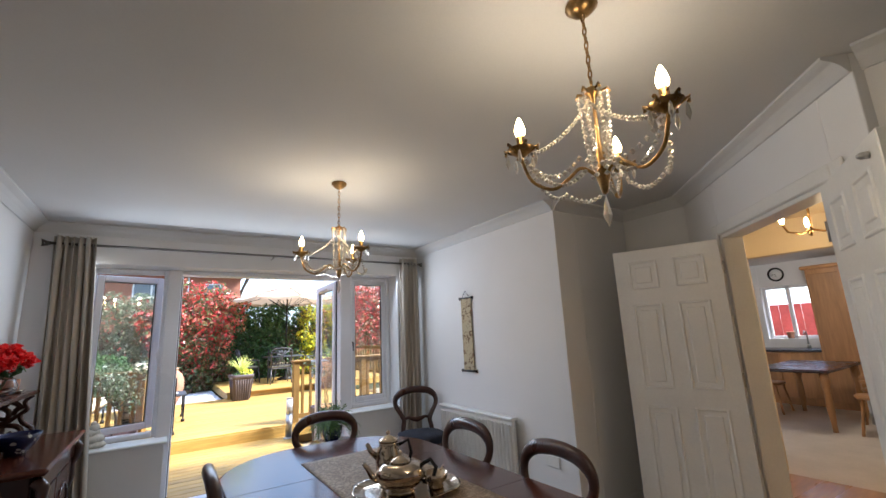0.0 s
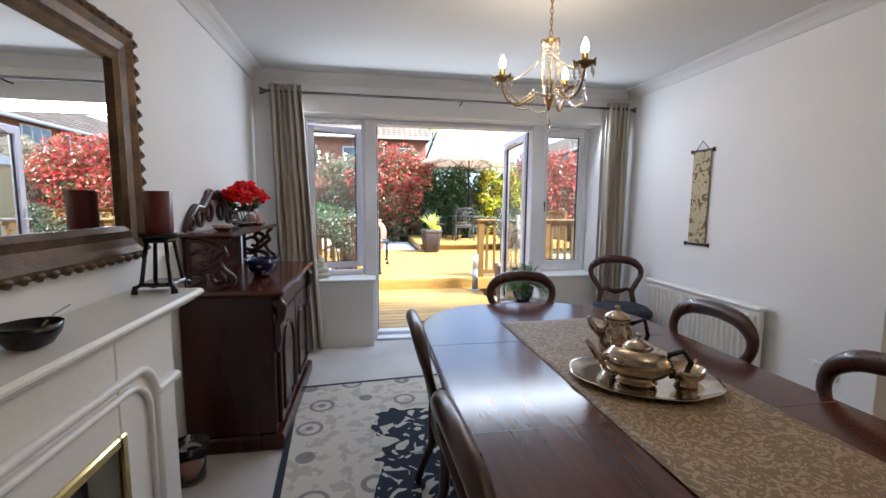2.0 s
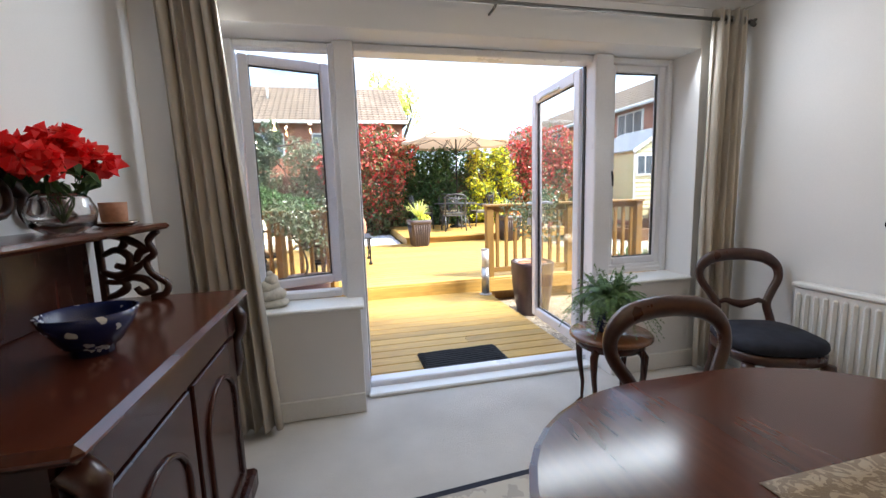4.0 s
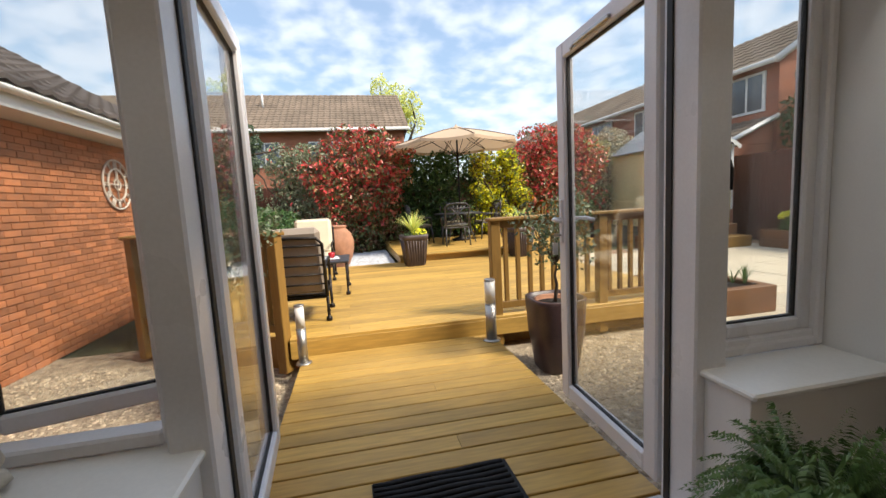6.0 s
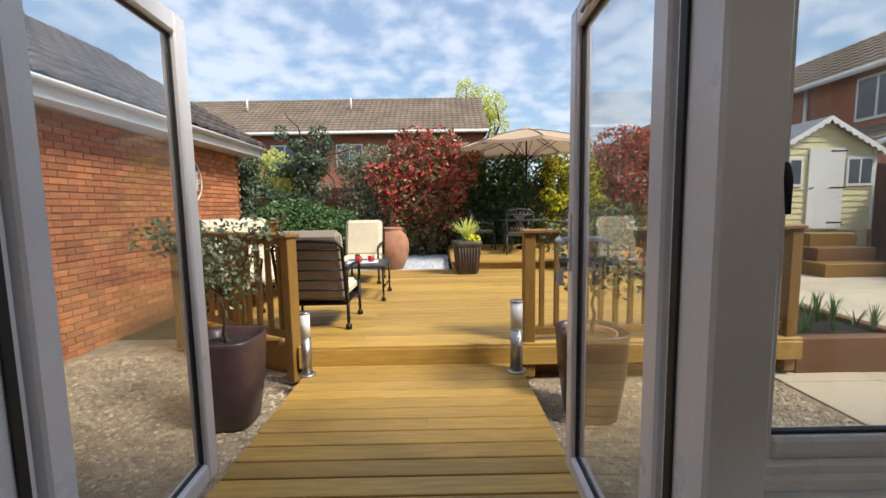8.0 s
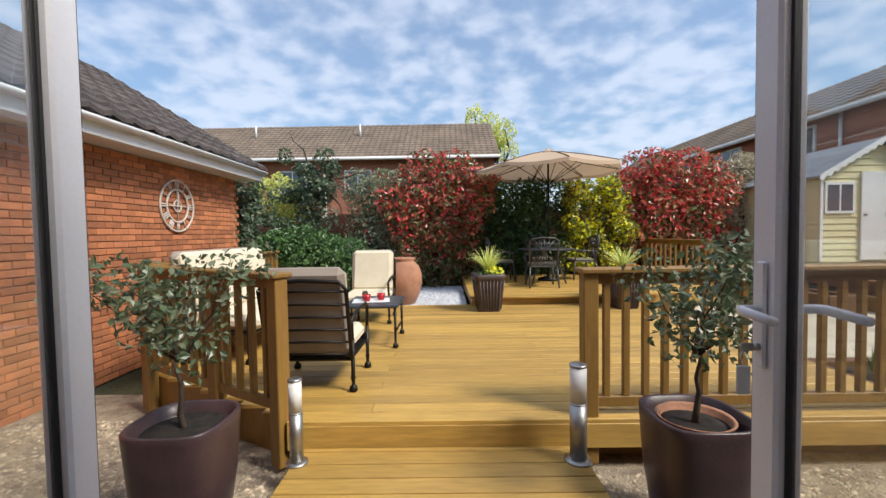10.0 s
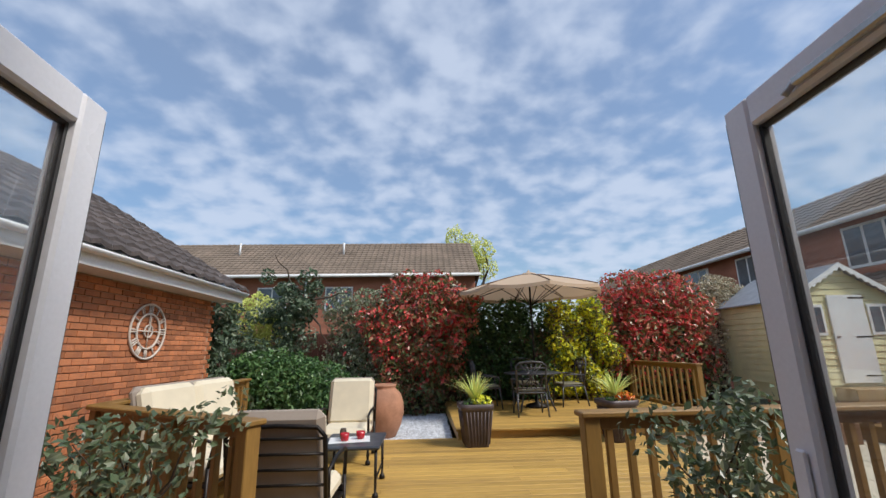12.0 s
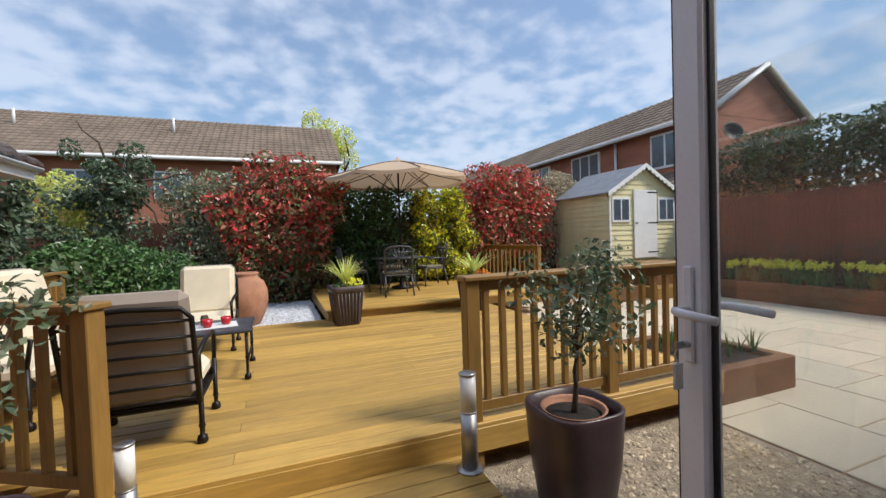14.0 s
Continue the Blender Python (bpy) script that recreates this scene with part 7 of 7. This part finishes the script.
solid("china_bowl", Geo().lathe([(0.045, 0), (0.045, 0.018), (0.06, 0.025), (0.095, 0.08), (0.105, 0.11), (0.10, 0.11), (0.088, 0.08), (0.055, 0.03), (0, 0.025)], 28), WILLOW, "blue and white china bowl on the sideboard", "bowl", pose(0.36, 4.06, 0.901))
solid("small_dish", Geo().lathe([(0.03, 0), (0.05, 0.012), (0.06, 0.03), (0.056, 0.03), (0.045, 0.012), (0, 0.008)], 22), SILVER, "small silver dish on the sideboard shelf", "dish", pose(0.19, 3.92, 1.196))
cg = thing("votive_candle", "brown votive candle on a glass dish", "candle", pose(0.19, 4.60, 1.196))
part("dish", Geo().lathe([(0.05, 0), (0.075, 0.012), (0.072, 0.016), (0.05, 0.006), (0, 0.006)], 22), SILVER, cg)
part("cup", Geo().lathe([(0.035, 0.0065), (0.04, 0.02), (0.043, 0.085), (0.038, 0.085), (0.034, 0.02), (0, 0.015)], 20), TERRA, cg)

# fireplace
fpl = thing("fireplace", "cream stone fireplace surround with arched moulding", "fireplace", pose(XL + 0.002, 2.36, 0))
W = 0.73
for s in (-1, 1):
    part("jamb", Geo().box((0, min(s * W, s * 0.36), 0), (0.20, max(s * W, s * 0.36), 0.955), 0.006), STONEFIRE, fpl)
part("frieze", Geo().box((0, -0.36, 0.62), (0.20, 0.36, 0.955), 0.006), STONEFIRE, fpl)
part("mantel_shelf", Geo().box((0, -W - 0.12, 0.972), (0.285, W + 0.12, 1.0), 0.010), STONEFIRE, fpl, "cream stone mantel shelf")
part("mantel_moulding", Geo().box((0, -W - 0.09, 0.955), (0.26, W + 0.09, 0.971), 0.007), STONEFIRE, fpl)
for off, r in ((0.0, 0.016), (0.045, 0.013)):
    y0 = 0.57 - off
    top_z = 0.79 - off
    pts = [(0.205, -y0, 0.0), (0.205, -y0, top_z - 0.12)]
    pts += [(0.205, -y0 + 0.12 - 0.12 * math.cos(a * math.pi / 12), top_z - 0.12 + 0.12 * math.sin(a * math.pi / 12)) for a in range(1, 7)]
    pts += [(0.205, y0 - 0.12 + 0.12 * math.sin(a * math.pi / 12), top_z - 0.12 + 0.12 * math.cos(a * math.pi / 12)) for a in range(0, 7)]
    pts += [(0.205, y0, 0.0)]
    part("arch_moulding", Geo().tube(pts, r, 8), STONEFIRE, fpl, "raised arch moulding")
for s in (-1, 1):
    part("capital", Geo().box((0.19, s * 0.65 - 0.085, 0.655), (0.225, s * 0.65 + 0.085, 0.69), 0.01), STONEFIRE, fpl)
ins = part("fire_insert", Geo().box((0.02, -0.355, 0.0), (0.10, 0.355, 0.615), 0.004), FIREBLK, fpl, "black gas fire insert")
g = Geo()
for lo, hi in (((0.195, -0.37, 0.02), (0.215, -0.335, 0.63)), ((0.195, 0.335, 0.02), (0.215, 0.37, 0.63)), ((0.195, -0.335, 0.595), (0.215, 0.335, 0.63))):
    g.box(lo, hi, 0.006)
part("brass_trim", g, BRASS2, fpl, "polished brass fire trim")
part("hood", Geo().add([(0.10, -0.30, 0.45), (0.10, 0.30, 0.45), (0.20, 0.24, 0.38), (0.20, -0.24, 0.38), (0.10, -0.30, 0.58), (0.10, 0.30, 0.58)], [(0, 3, 2, 1), (3, 4, 5, 2), (0, 4, 3), (1, 2, 5)]), FIREBLK, fpl, "dark fire hood")
part("hearth", Geo().box((0.201, -W, 0.001), (0.50, W, 0.035), 0.008), STONEFIRE, fpl, "cream stone hearth slab")

cs = thing("candle_stand", "dark red pillar candle on a black metal stand", "candle", pose(0.20, 3.16, 1.0) @ Matrix.Scale(1.15, 4))
for sx in (-1, 1):
    for sy in (-1, 1):
        part("leg", Geo().tube([(sx * 0.062, sy * 0.062, 0.0), (sx * 0.060, sy * 0.060, 0.022), (sx * 0.046, sy * 0.046, 0.030), (sx * 0.030, sy * 0.030, 0.178)], [0.012, 0.010, 0.008, 0.007], 6), BLACKWARE, cs)
part("lower_shelf", Geo().box((-0.056, -0.056, 0.022), (0.056, 0.056, 0.036), 0.005), BLACKWARE, cs)
part("neck", Geo().box((-0.040, -0.040, 0.172), (0.040, 0.040, 0.1895), 0.005), BLACKWARE, cs)
part("plate", Geo().lathe([(0.0, 0.19), (0.06, 0.19), (0.065, 0.205), (0.058, 0.205), (0, 0.20)], 22), BLACKWARE, cs)
part("candle", Geo().lathe([(0.042, 0.201), (0.043, 0.21), (0.043, 0.345), (0.038, 0.35), (0.02, 0.343), (0, 0.342)], 22), REDWAX, cs, "dark red wax candle")
bw = thing("black_bowl", "black bowl with a spoon on the mantel shelf", "bowl", pose(0.21, 2.47, 1.0) @ Matrix.Scale(0.72, 4))
part("bowl", Geo().lathe([(0.035, 0), (0.06, 0.012), (0.085, 0.05), (0.092, 0.085), (0.087, 0.085), (0.078, 0.05), (0.05, 0.018), (0, 0.012)], 28), BLACKWARE, bw)
part("spoon", Geo().tube([(0.0, 0.06, 0.06), (0.0, 0.12, 0.085), (0.0, 0.20, 0.10)], 0.005, 6), STEEL, bw, "thin metal spoon")
jar = thing("hearth_lantern", "glass jar with a brown candle on the hearth side", "candle jar", pose(0.16, 3.40, 0.0))
part("jar", Geo().lathe([(0.05, 0), (0.065, 0.01), (0.07, 0.12), (0.085, 0.20), (0.08, 0.20), (0.064, 0.12), (0.058, 0.015), (0, 0.01)], 24), CLEARG, jar)
part("candle", Geo().lathe([(0.0, 0.012), (0.045, 0.012), (0.048, 0.11), (0, 0.112)], 20), TERRA, jar, "brown candle")

# mirror
mir = thing("wall_mirror", "large rectangular mirror in an old gilt frame", "mirror", pose(XL + 0.002, 2.57, 1.58))
MW, MH, FW = 0.71, 0.45, 0.135
prof = [(0.0, 0.0), (0.03, 0.0), (0.045, 0.012), (0.05, 0.03), (0.035, 0.055), (0.03, 0.085), (0.042, 0.115), (0.03, 0.135), (0.012, 0.135)]  # depth, inset
g = Geo()
cor = [(-1, -1), (1, -1), (1, 1), (-1, 1)]
k = len(prof)
vs = []
for sy, sz in cor:
    vs += [(d, sy * (MW - i), sz * (MH - i)) for d, i in prof]
g.add(vs, [(a * k + i, a * k + i + 1, ((a + 1) % 4) * k + i + 1, ((a + 1) % 4) * k + i) for a in range(4) for i in range(k - 1)])
part("frame", g, GILT, mir, "moulded old gilt frame")
g = Geo()
for (ya, za), (yb, zb) in (((-MW, -MH), (MW, -MH)), ((MW, -MH), (MW, MH)), ((MW, MH), (-MW, MH)), ((-MW, MH), (-MW, -MH))):
    L = abs(yb - ya) + abs(zb - za)
    m = int(L / 0.055)
    for i in range(m):
        u = (i + 0.5) / m
        y, z = (ya + (yb - ya) * u) * 0.985, (za + (zb - za) * u) * 0.975
        dy, dz = (yb - ya) / L * 0.024, (zb - za) / L * 0.024
        g.tube([(0.028, y - dy - dz * 0.5, z - dz + dy * 0.5), (0.046, y, z), (0.028, y + dy + dz * 0.5, z + dz - dy * 0.5)], [0.010, 0.016, 0.010], 6)
part("rope_edge", g, GILT, mir, "carved rope edge")
part("mirror_glass", Geo().box((0.008, -MW + FW - 0.004, -MH + FW - 0.004), (0.014, MW - FW + 0.004, MH - FW + 0.004), 0.001), MIRROR, mir, "mirror glass")

# curtains and pole
pole = thing("curtain_pole", "slim dark metal curtain pole with scroll finials", "curtain pole", pose(0, 5.14, 2.30))
part("pole", Geo().tube([(0.18, 0, 0), (3.58, 0, 0)], 0.011, 10), CHROMEB, pole)
for x, s in ((0.18, -1), (3.58, 1)):
    part("finial", Geo().tube([(x, 0, 0), (x + s * 0.02, 0, 0.0), (x + s * 0.05, 0, 0.02), (x + s * 0.045, 0, -0.02), (x + s * 0.015, 0, -0.012)], [0.016, 0.014, 0.018, 0.016, 0.01], 8), CHROMEB, pole)
for x in (0.24, 1.87, 3.52):
    part("bracket", Geo().tube([(x, 0.11, -0.02), (x, 0.05, -0.02), (x, 0, -0.012)], 0.008, 8), CHROMEB, pole)


def curtain(x0t, x1t, x0b, x1b, folds, label, seed):
    g = Geo()
    rr = random.Random(seed)
    nx, nz = folds * 8, 14
    vs = []
    for j in range(nz + 1):
        v = j / nz
        z = 2.36 - (2.36 - 0.03) * v
        for i in range(nx + 1):
            u = i / nx
            amp = 0.045 * (0.8 + 0.35 * math.sin(u * 9 + seed)) * (1 - 0.15 * math.sin(v * 3))
            x = (x0t + (x1t - x0t) * u) * (1 - v) + (x0b + (x1b - x0b) * u) * v
            vs.append((x + 0.008 * math.sin(v * 4 + i), 5.14 + amp * math.sin(u * folds * 2 * math.pi + 0.25 * math.sin(v * 5)), z))
    k = nx + 1
    g.add(vs, [(j * k + i, (j + 1) * k + i, (j + 1) * k + i + 1, j * k + i + 1) for j in range(nz) for i in range(nx)], True)
    c = thing("curtain", label, "curtain", group="window curtains")
    cl = part("cloth", g, CURTAIN, c)
    md = cl.modifiers.new("thickness", "SOLIDIFY")
    md.thickness = 0.004
    for q in range(folds):
        x = x0t + (x1t - x0t) * (q + 0.5) / folds
        part("eyelet", Geo().tube([(x, 5.14 + 0.024 * math.cos(a * math.pi / 8), 2.30 + 0.024 * math.sin(a * math.pi / 8)) for a in range(16)], 0.005, 6, None, 1, True), STEEL, c, "steel eyelet")
    return c


curtain(0.20, 0.47, 0.24, 0.60, 6, "beige eyelet curtain drawn back to the wall side", 1)
curtain(3.32, 3.55, 3.31, 3.56, 5, "beige eyelet curtain drawn back by the radiator", 2)


# chandeliers
def chandelier(at, label, rot):
    c = thing("chandelier", label, "chandelier", at, "chandeliers")
    part("ceiling_rose", Geo().lathe([(0.0, 0.0), (0.05, 0.0), (0.052, -0.012), (0.035, -0.03), (0.012, -0.045), (0, -0.045)][::-1], 20), BRASS, c)
    g = Geo()
    for k in range(10):
        z = -0.05 - k * 0.026
        g.tube([(0.008 * math.cos(a * math.pi / 5) * (1 if k % 2 else 0.3), 0.008 * math.cos(a * math.pi / 5) * (0.3 if k % 2 else 1), z + 0.017 * math.sin(a * math.pi / 5)) for a in range(10)], 0.0026, 5, None, 1, True)
    part("chain", g, BRASS, c)
    part("stem", Geo().lathe([(0.0, -0.66), (0.008, -0.655), (0.014, -0.63), (0.022, -0.60), (0.012, -0.57), (0.015, -0.53), (0.007, -0.50), (0.006, -0.36), (0.010, -0.34), (0.024, -0.325), (0.028, -0.315), (0.010, -0.305), (0.006, -0.30)], 14), BRASS, c)
    g = Geo()
    for k in range(6):
        a = k * math.pi / 3
        g.tube([(0.02 * math.cos(a), 0.02 * math.sin(a), -0.325), (0.045 * math.cos(a), 0.045 * math.sin(a), -0.318), (0.05 * math.cos(a), 0.05 * math.sin(a), -0.335)], 0.005, 5)
    part("crown", g, BRASS, c)
    beads = Geo()

    def string(p, q, sag, n):
        for i in range(n + 1):
            u = i / n
            v = Vector(p).lerp(Vector(q), u)
            v.z -= sag * 4 * u * (1 - u)
            beads.lathe([(0.0, -0.0095), (0.0085, 0.0), (0.0, 0.0095)], 6, Matrix.Translation(v), smooth=False)

    for k in range(3):
        m = pose(0, 0, 0, 0, 0, rot + 120 * k)
        path = [(0.015, 0, -0.60), (0.06, 0, -0.57), (0.10, 0, -0.60), (0.15, 0, -0.63), (0.21, 0, -0.60), (0.235, 0, -0.53), (0.235, 0, -0.50)]
        arm = part("arm", Geo().tube(spline([m @ Vector(p) for p in path], 5), 0.0055, 8), BRASS, c)
        tip = m @ Vector((0.235, 0, -0.50))
        at2 = Matrix.Translation(tip)
        g = Geo().lathe([(0.006, -0.02), (0.03, -0.005), (0.045, 0.008), (0.04, 0.010), (0.014, 0.004), (0.013, 0.05), (0.0, 0.05)], 12, at2)
        for q in range(6):
            a = q * math.pi / 3
            part("petal", Geo().tube([at2 @ Vector((0.03 * math.cos(a), 0.03 * math.sin(a), 0.0)), at2 @ Vector((0.055 * math.cos(a), 0.055 * math.sin(a), 0.012)), at2 @ Vector((0.05 * math.cos(a), 0.05 * math.sin(a), -0.004))], 0.006, 5), BRASS, arm)
        part("candle_cup", g, BRASS, arm, "leafy brass candle cup")
        bl = part("bulb", Geo().lathe([(0.010, 0.05), (0.015, 0.06), (0.017, 0.074), (0.012, 0.094), (0.005, 0.112), (0, 0.118)], 12, at2), BULB, arm, "lit candle bulb")
        string((0.03 * math.cos(k), 0.03 * math.sin(k), -0.33), tip + Vector((0, 0, -0.01)), 0.045, 22)
        string(tip + Vector((0, 0, -0.01)), m @ Vector((0.05, 0.0, -0.58)), 0.07, 16)
        nx = pose(0, 0, 0, 0, 0, rot + 120 * (k + 1)) @ Vector((0.235, 0, -0.51))
        string(tip + Vector((0, 0, -0.015)), m @ Vector((0.10, 0.15, -0.60)), 0.06, 12)
        string(m @ Vector((0.10, 0.15, -0.60)), nx, 0.06, 12)
        for q in range(5):
            a = q * 1.257
            beads.lathe([(0.0, -0.05), (0.007, -0.03), (0.004, -0.008), (0.0, 0.0)], 6, Matrix.Translation(tip + Vector((0.045 * math.cos(a), 0.045 * math.sin(a), -0.008))), smooth=False)
    for k in range(6):
        a = k * math.pi / 3
        string((0.045 * math.cos(a), 0.045 * math.sin(a), -0.335), (0.028 * math.cos(a), 0.028 * math.sin(a), -0.60), -0.004, 16)
    beads.lathe([(0.0, -0.76), (0.014, -0.725), (0.008, -0.69), (0.0, -0.66)], 8, smooth=False)
    tagged(part("crystal_beading", beads, CRYSTAL, c), "strings of clear crystal beads", kind="stuff")
    return c


chandelier(pose(2.07, 1.435, CEIL_Z), "brass three-arm chandelier hung with crystal beads", 20)
chandelier(pose(1.925, 3.35, CEIL_Z), "brass three-arm chandelier with crystal beads over the table", 46)
for i, (x, y) in enumerate(((2.07, 1.435), (1.925, 3.35))):
    for k in range(3):
        a = radians((20, 46)[i] + 120 * k)
        lp = new("bulb_light", bpy.data.lights.new("bulb_light", "POINT"))
        lp.data.energy, lp.data.color, lp.data.shadow_soft_size = 0.6, (1.0, 0.80, 0.56), 0.02
        lp.location = (x + 0.235 * math.cos(a), y + 0.235 * math.sin(a), CEIL_Z - 0.34)
hl = thing("hall_chandelier", "brass candle-arm ceiling light in the hall", "ceiling light", pose(5.05, 1.72, 2.38))
part("stem", Geo().tube([(0, 0, 0), (0, 0, -0.30)], 0.008, 8), BRASS, hl)
for k in range(3):
    m = pose(0, 0, 0, 0, 0, 20 + 120 * k)
    arm = part("arm", Geo().tube([m @ Vector(p) for p in ((0, 0, -0.29), (0.08, 0, -0.32), (0.17, 0, -0.30), (0.20, 0, -0.24))], 0.008, 8), BRASS, hl)
    part("bulb", Geo().lathe([(0.010, 0.0), (0.014, 0.01), (0.018, 0.04), (0.010, 0.07), (0, 0.085)], 12, m @ pose(0.20, 0, -0.235)), BULB, arm, "lit candle bulb")
lp = new("hall_light", bpy.data.lights.new("hall_light", "POINT"))
lp.data.energy, lp.data.color, lp.data.shadow_soft_size = 5.5, (1.0, 0.72, 0.42), 0.08
lp.location = (5.05, 1.55, 1.95)
# unseen fill lamp added to brighten the kitchen; it has no fitting
lp = new("kitchen_fill", bpy.data.lights.new("kitchen_fill", "POINT"))
lp.data.energy, lp.data.color, lp.data.shadow_soft_size = 13, (1.0, 0.88, 0.72), 0.15
lp.location = (8.2, 2.6, 2.35)

# scroll, radiator, sockets, sill figure
scr = thing("hanging_scroll", "narrow painted hanging scroll on the wall", "wall hanging", pose(XR - 0.012, 4.235, 1.43, 0, 0, 90))
part("cloth", Geo().box((-0.085, -0.004, -0.36), (0.085, 0.004, 0.36), 0.001), SCROLLCLOTH, scr)
for z, w in ((0.365, 0.11), (-0.37, 0.12)):
    part("rod", Geo().tube([(-w, -0.004, z), (-w + 0.015, -0.004, z), (w - 0.015, -0.004, z), (w, -0.004, z)], [0.018, 0.011, 0.011, 0.018], 8), BLACKWARE, scr, "dark scroll rod")
part("cord", Geo().tube([(-0.06, 0, 0.375), (0, 0.004, 0.44), (0.06, 0, 0.375)], 0.003, 5), BLACKWARE, scr)
rad = thing("radiator", "white ribbed panel radiator under the scroll", "radiator", pose(XR - 0.02, 3.57, 0.12, 0, 0, 90))
part("panel", Geo().box((0, 0.02, 0), (1.14, 0.06, 0.56), 0.01), GLOSSW, rad)
for k in range(24):
    x = 0.025 + k * 0.0465
    part("rib", Geo().box((x, 0.055, 0.03), (x + 0.026, 0.078, 0.53), 0.012), GLOSSW, rad)
part("top_grille", Geo().box((-0.005, 0.0, 0.56), (1.145, 0.08, 0.585), 0.006), GLOSSW, rad)
part("valve", Geo().lathe([(0.014, -0.12), (0.014, 0.0), (0.02, 0.01), (0.02, 0.06), (0, 0.06)], 12, pose(-0.05, 0.04, 0.02)), STEEL, rad, "chrome valve")
sk = thing("wall_socket", "white double power socket on the wall", "socket", pose(XR, 3.22, 0.42, 0, 0, 90))
part("plate", Geo().box((-0.073, -0.0, -0.043), (0.073, 0.009, 0.043), 0.004), GLOSSW, sk)
for s in (-1, 1):
    part("switch", Geo().box((s * 0.05 - 0.006, 0.0091, 0.01), (s * 0.05 + 0.006, 0.013, 0.028), 0.002), GLOSSW, sk)
g = Geo()
for q, (fx, fy, fz, fr, fh) in enumerate(((0, 0, 0, 0.095, 0.05), (0.004, 0, 0.038, 0.080, 0.07), (-0.006, 0, 0.088, 0.060, 0.065), (0.008, 0, 0.132, 0.044, 0.055), (0.0, 0, 0.168, 0.028, 0.04))):
    g.lathe([(0.0, 0.0), (fr * 0.8, 0.004), (fr, fh * 0.35), (fr * 0.93, fh * 0.7), (fr * 0.6, fh), (0.0, fh * 1.05)], 14, pose(fx, fy, fz, 0, 0, 25 * q), 1.0, 0.72, 3)
CARVED = surface("pale carved stone", (0.66, 0.62, 0.53), 0.7, vary=0.14, scale=30, fine=120, bump=0.5, depth=0.004)
solid("stone_ornament", g, CARVED, "small pale carved stone ornament on the window sill", "ornament", pose(0.56, 5.37, SILL + 0.026))
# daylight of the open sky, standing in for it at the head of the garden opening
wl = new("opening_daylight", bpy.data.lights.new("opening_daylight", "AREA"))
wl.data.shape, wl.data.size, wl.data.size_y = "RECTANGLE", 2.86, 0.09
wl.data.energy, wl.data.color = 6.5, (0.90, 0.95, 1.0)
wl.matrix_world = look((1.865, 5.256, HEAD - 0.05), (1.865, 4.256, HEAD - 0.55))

# ---- bricks of the garage wall, nearest courses as single bricks ----
BW, BH = 0.215, 0.065
bgeo = Geo().box((-0.012, -BW / 2, -BH / 2), (0.012, BW / 2, BH / 2), 0.004)
bmesh_ = bgeo.mesh("brick", BRICK)
bhalf = Geo().box((-0.012, -BW / 4 + 0.0025, -BH / 2), (0.012, BW / 4 - 0.0025, BH / 2), 0.004)
rest = Geo()
rr = random.Random(12)
count, row, z = 0, 0, GZ + BH / 2
while z < GZT - 0.03:
    y = GY0 + (BW / 2 if row % 2 == 0 else 0.0)
    while y < GY1 - 0.05:
        x = GX + rr.uniform(-0.002, 0.002)
        if 9.0 < y < 11.2 and 0.15 < z < 2.2 and count < 300:
            b = part("brick", bmesh_, BRICK, garage)
            b.matrix_basis = Matrix.Translation((x, y, z))
            count += 1
        else:
            rest.add(bgeo.v, bgeo.f, False, Matrix.Translation((x, y, z)))
        y += BW + 0.010
    z += BH + 0.010
    row += 1
tagged(part("brickwork", rest, BRICKJ, garage), kind="stuff")
row, z, rest = 0, GZ + BH / 2, Geo()
while z < GZT - 0.03:
    x = -6.9 + (BW / 2 if row % 2 else 0)
    while x < GX - 0.02:
        rest.add(bgeo.v, bgeo.f, False, pose(x, GY1, z, 0, 0, 90))
        x += BW + 0.01
    z += BH + 0.010
    row += 1
tagged(part("brickwork", rest, BRICKJ, garage), kind="stuff")
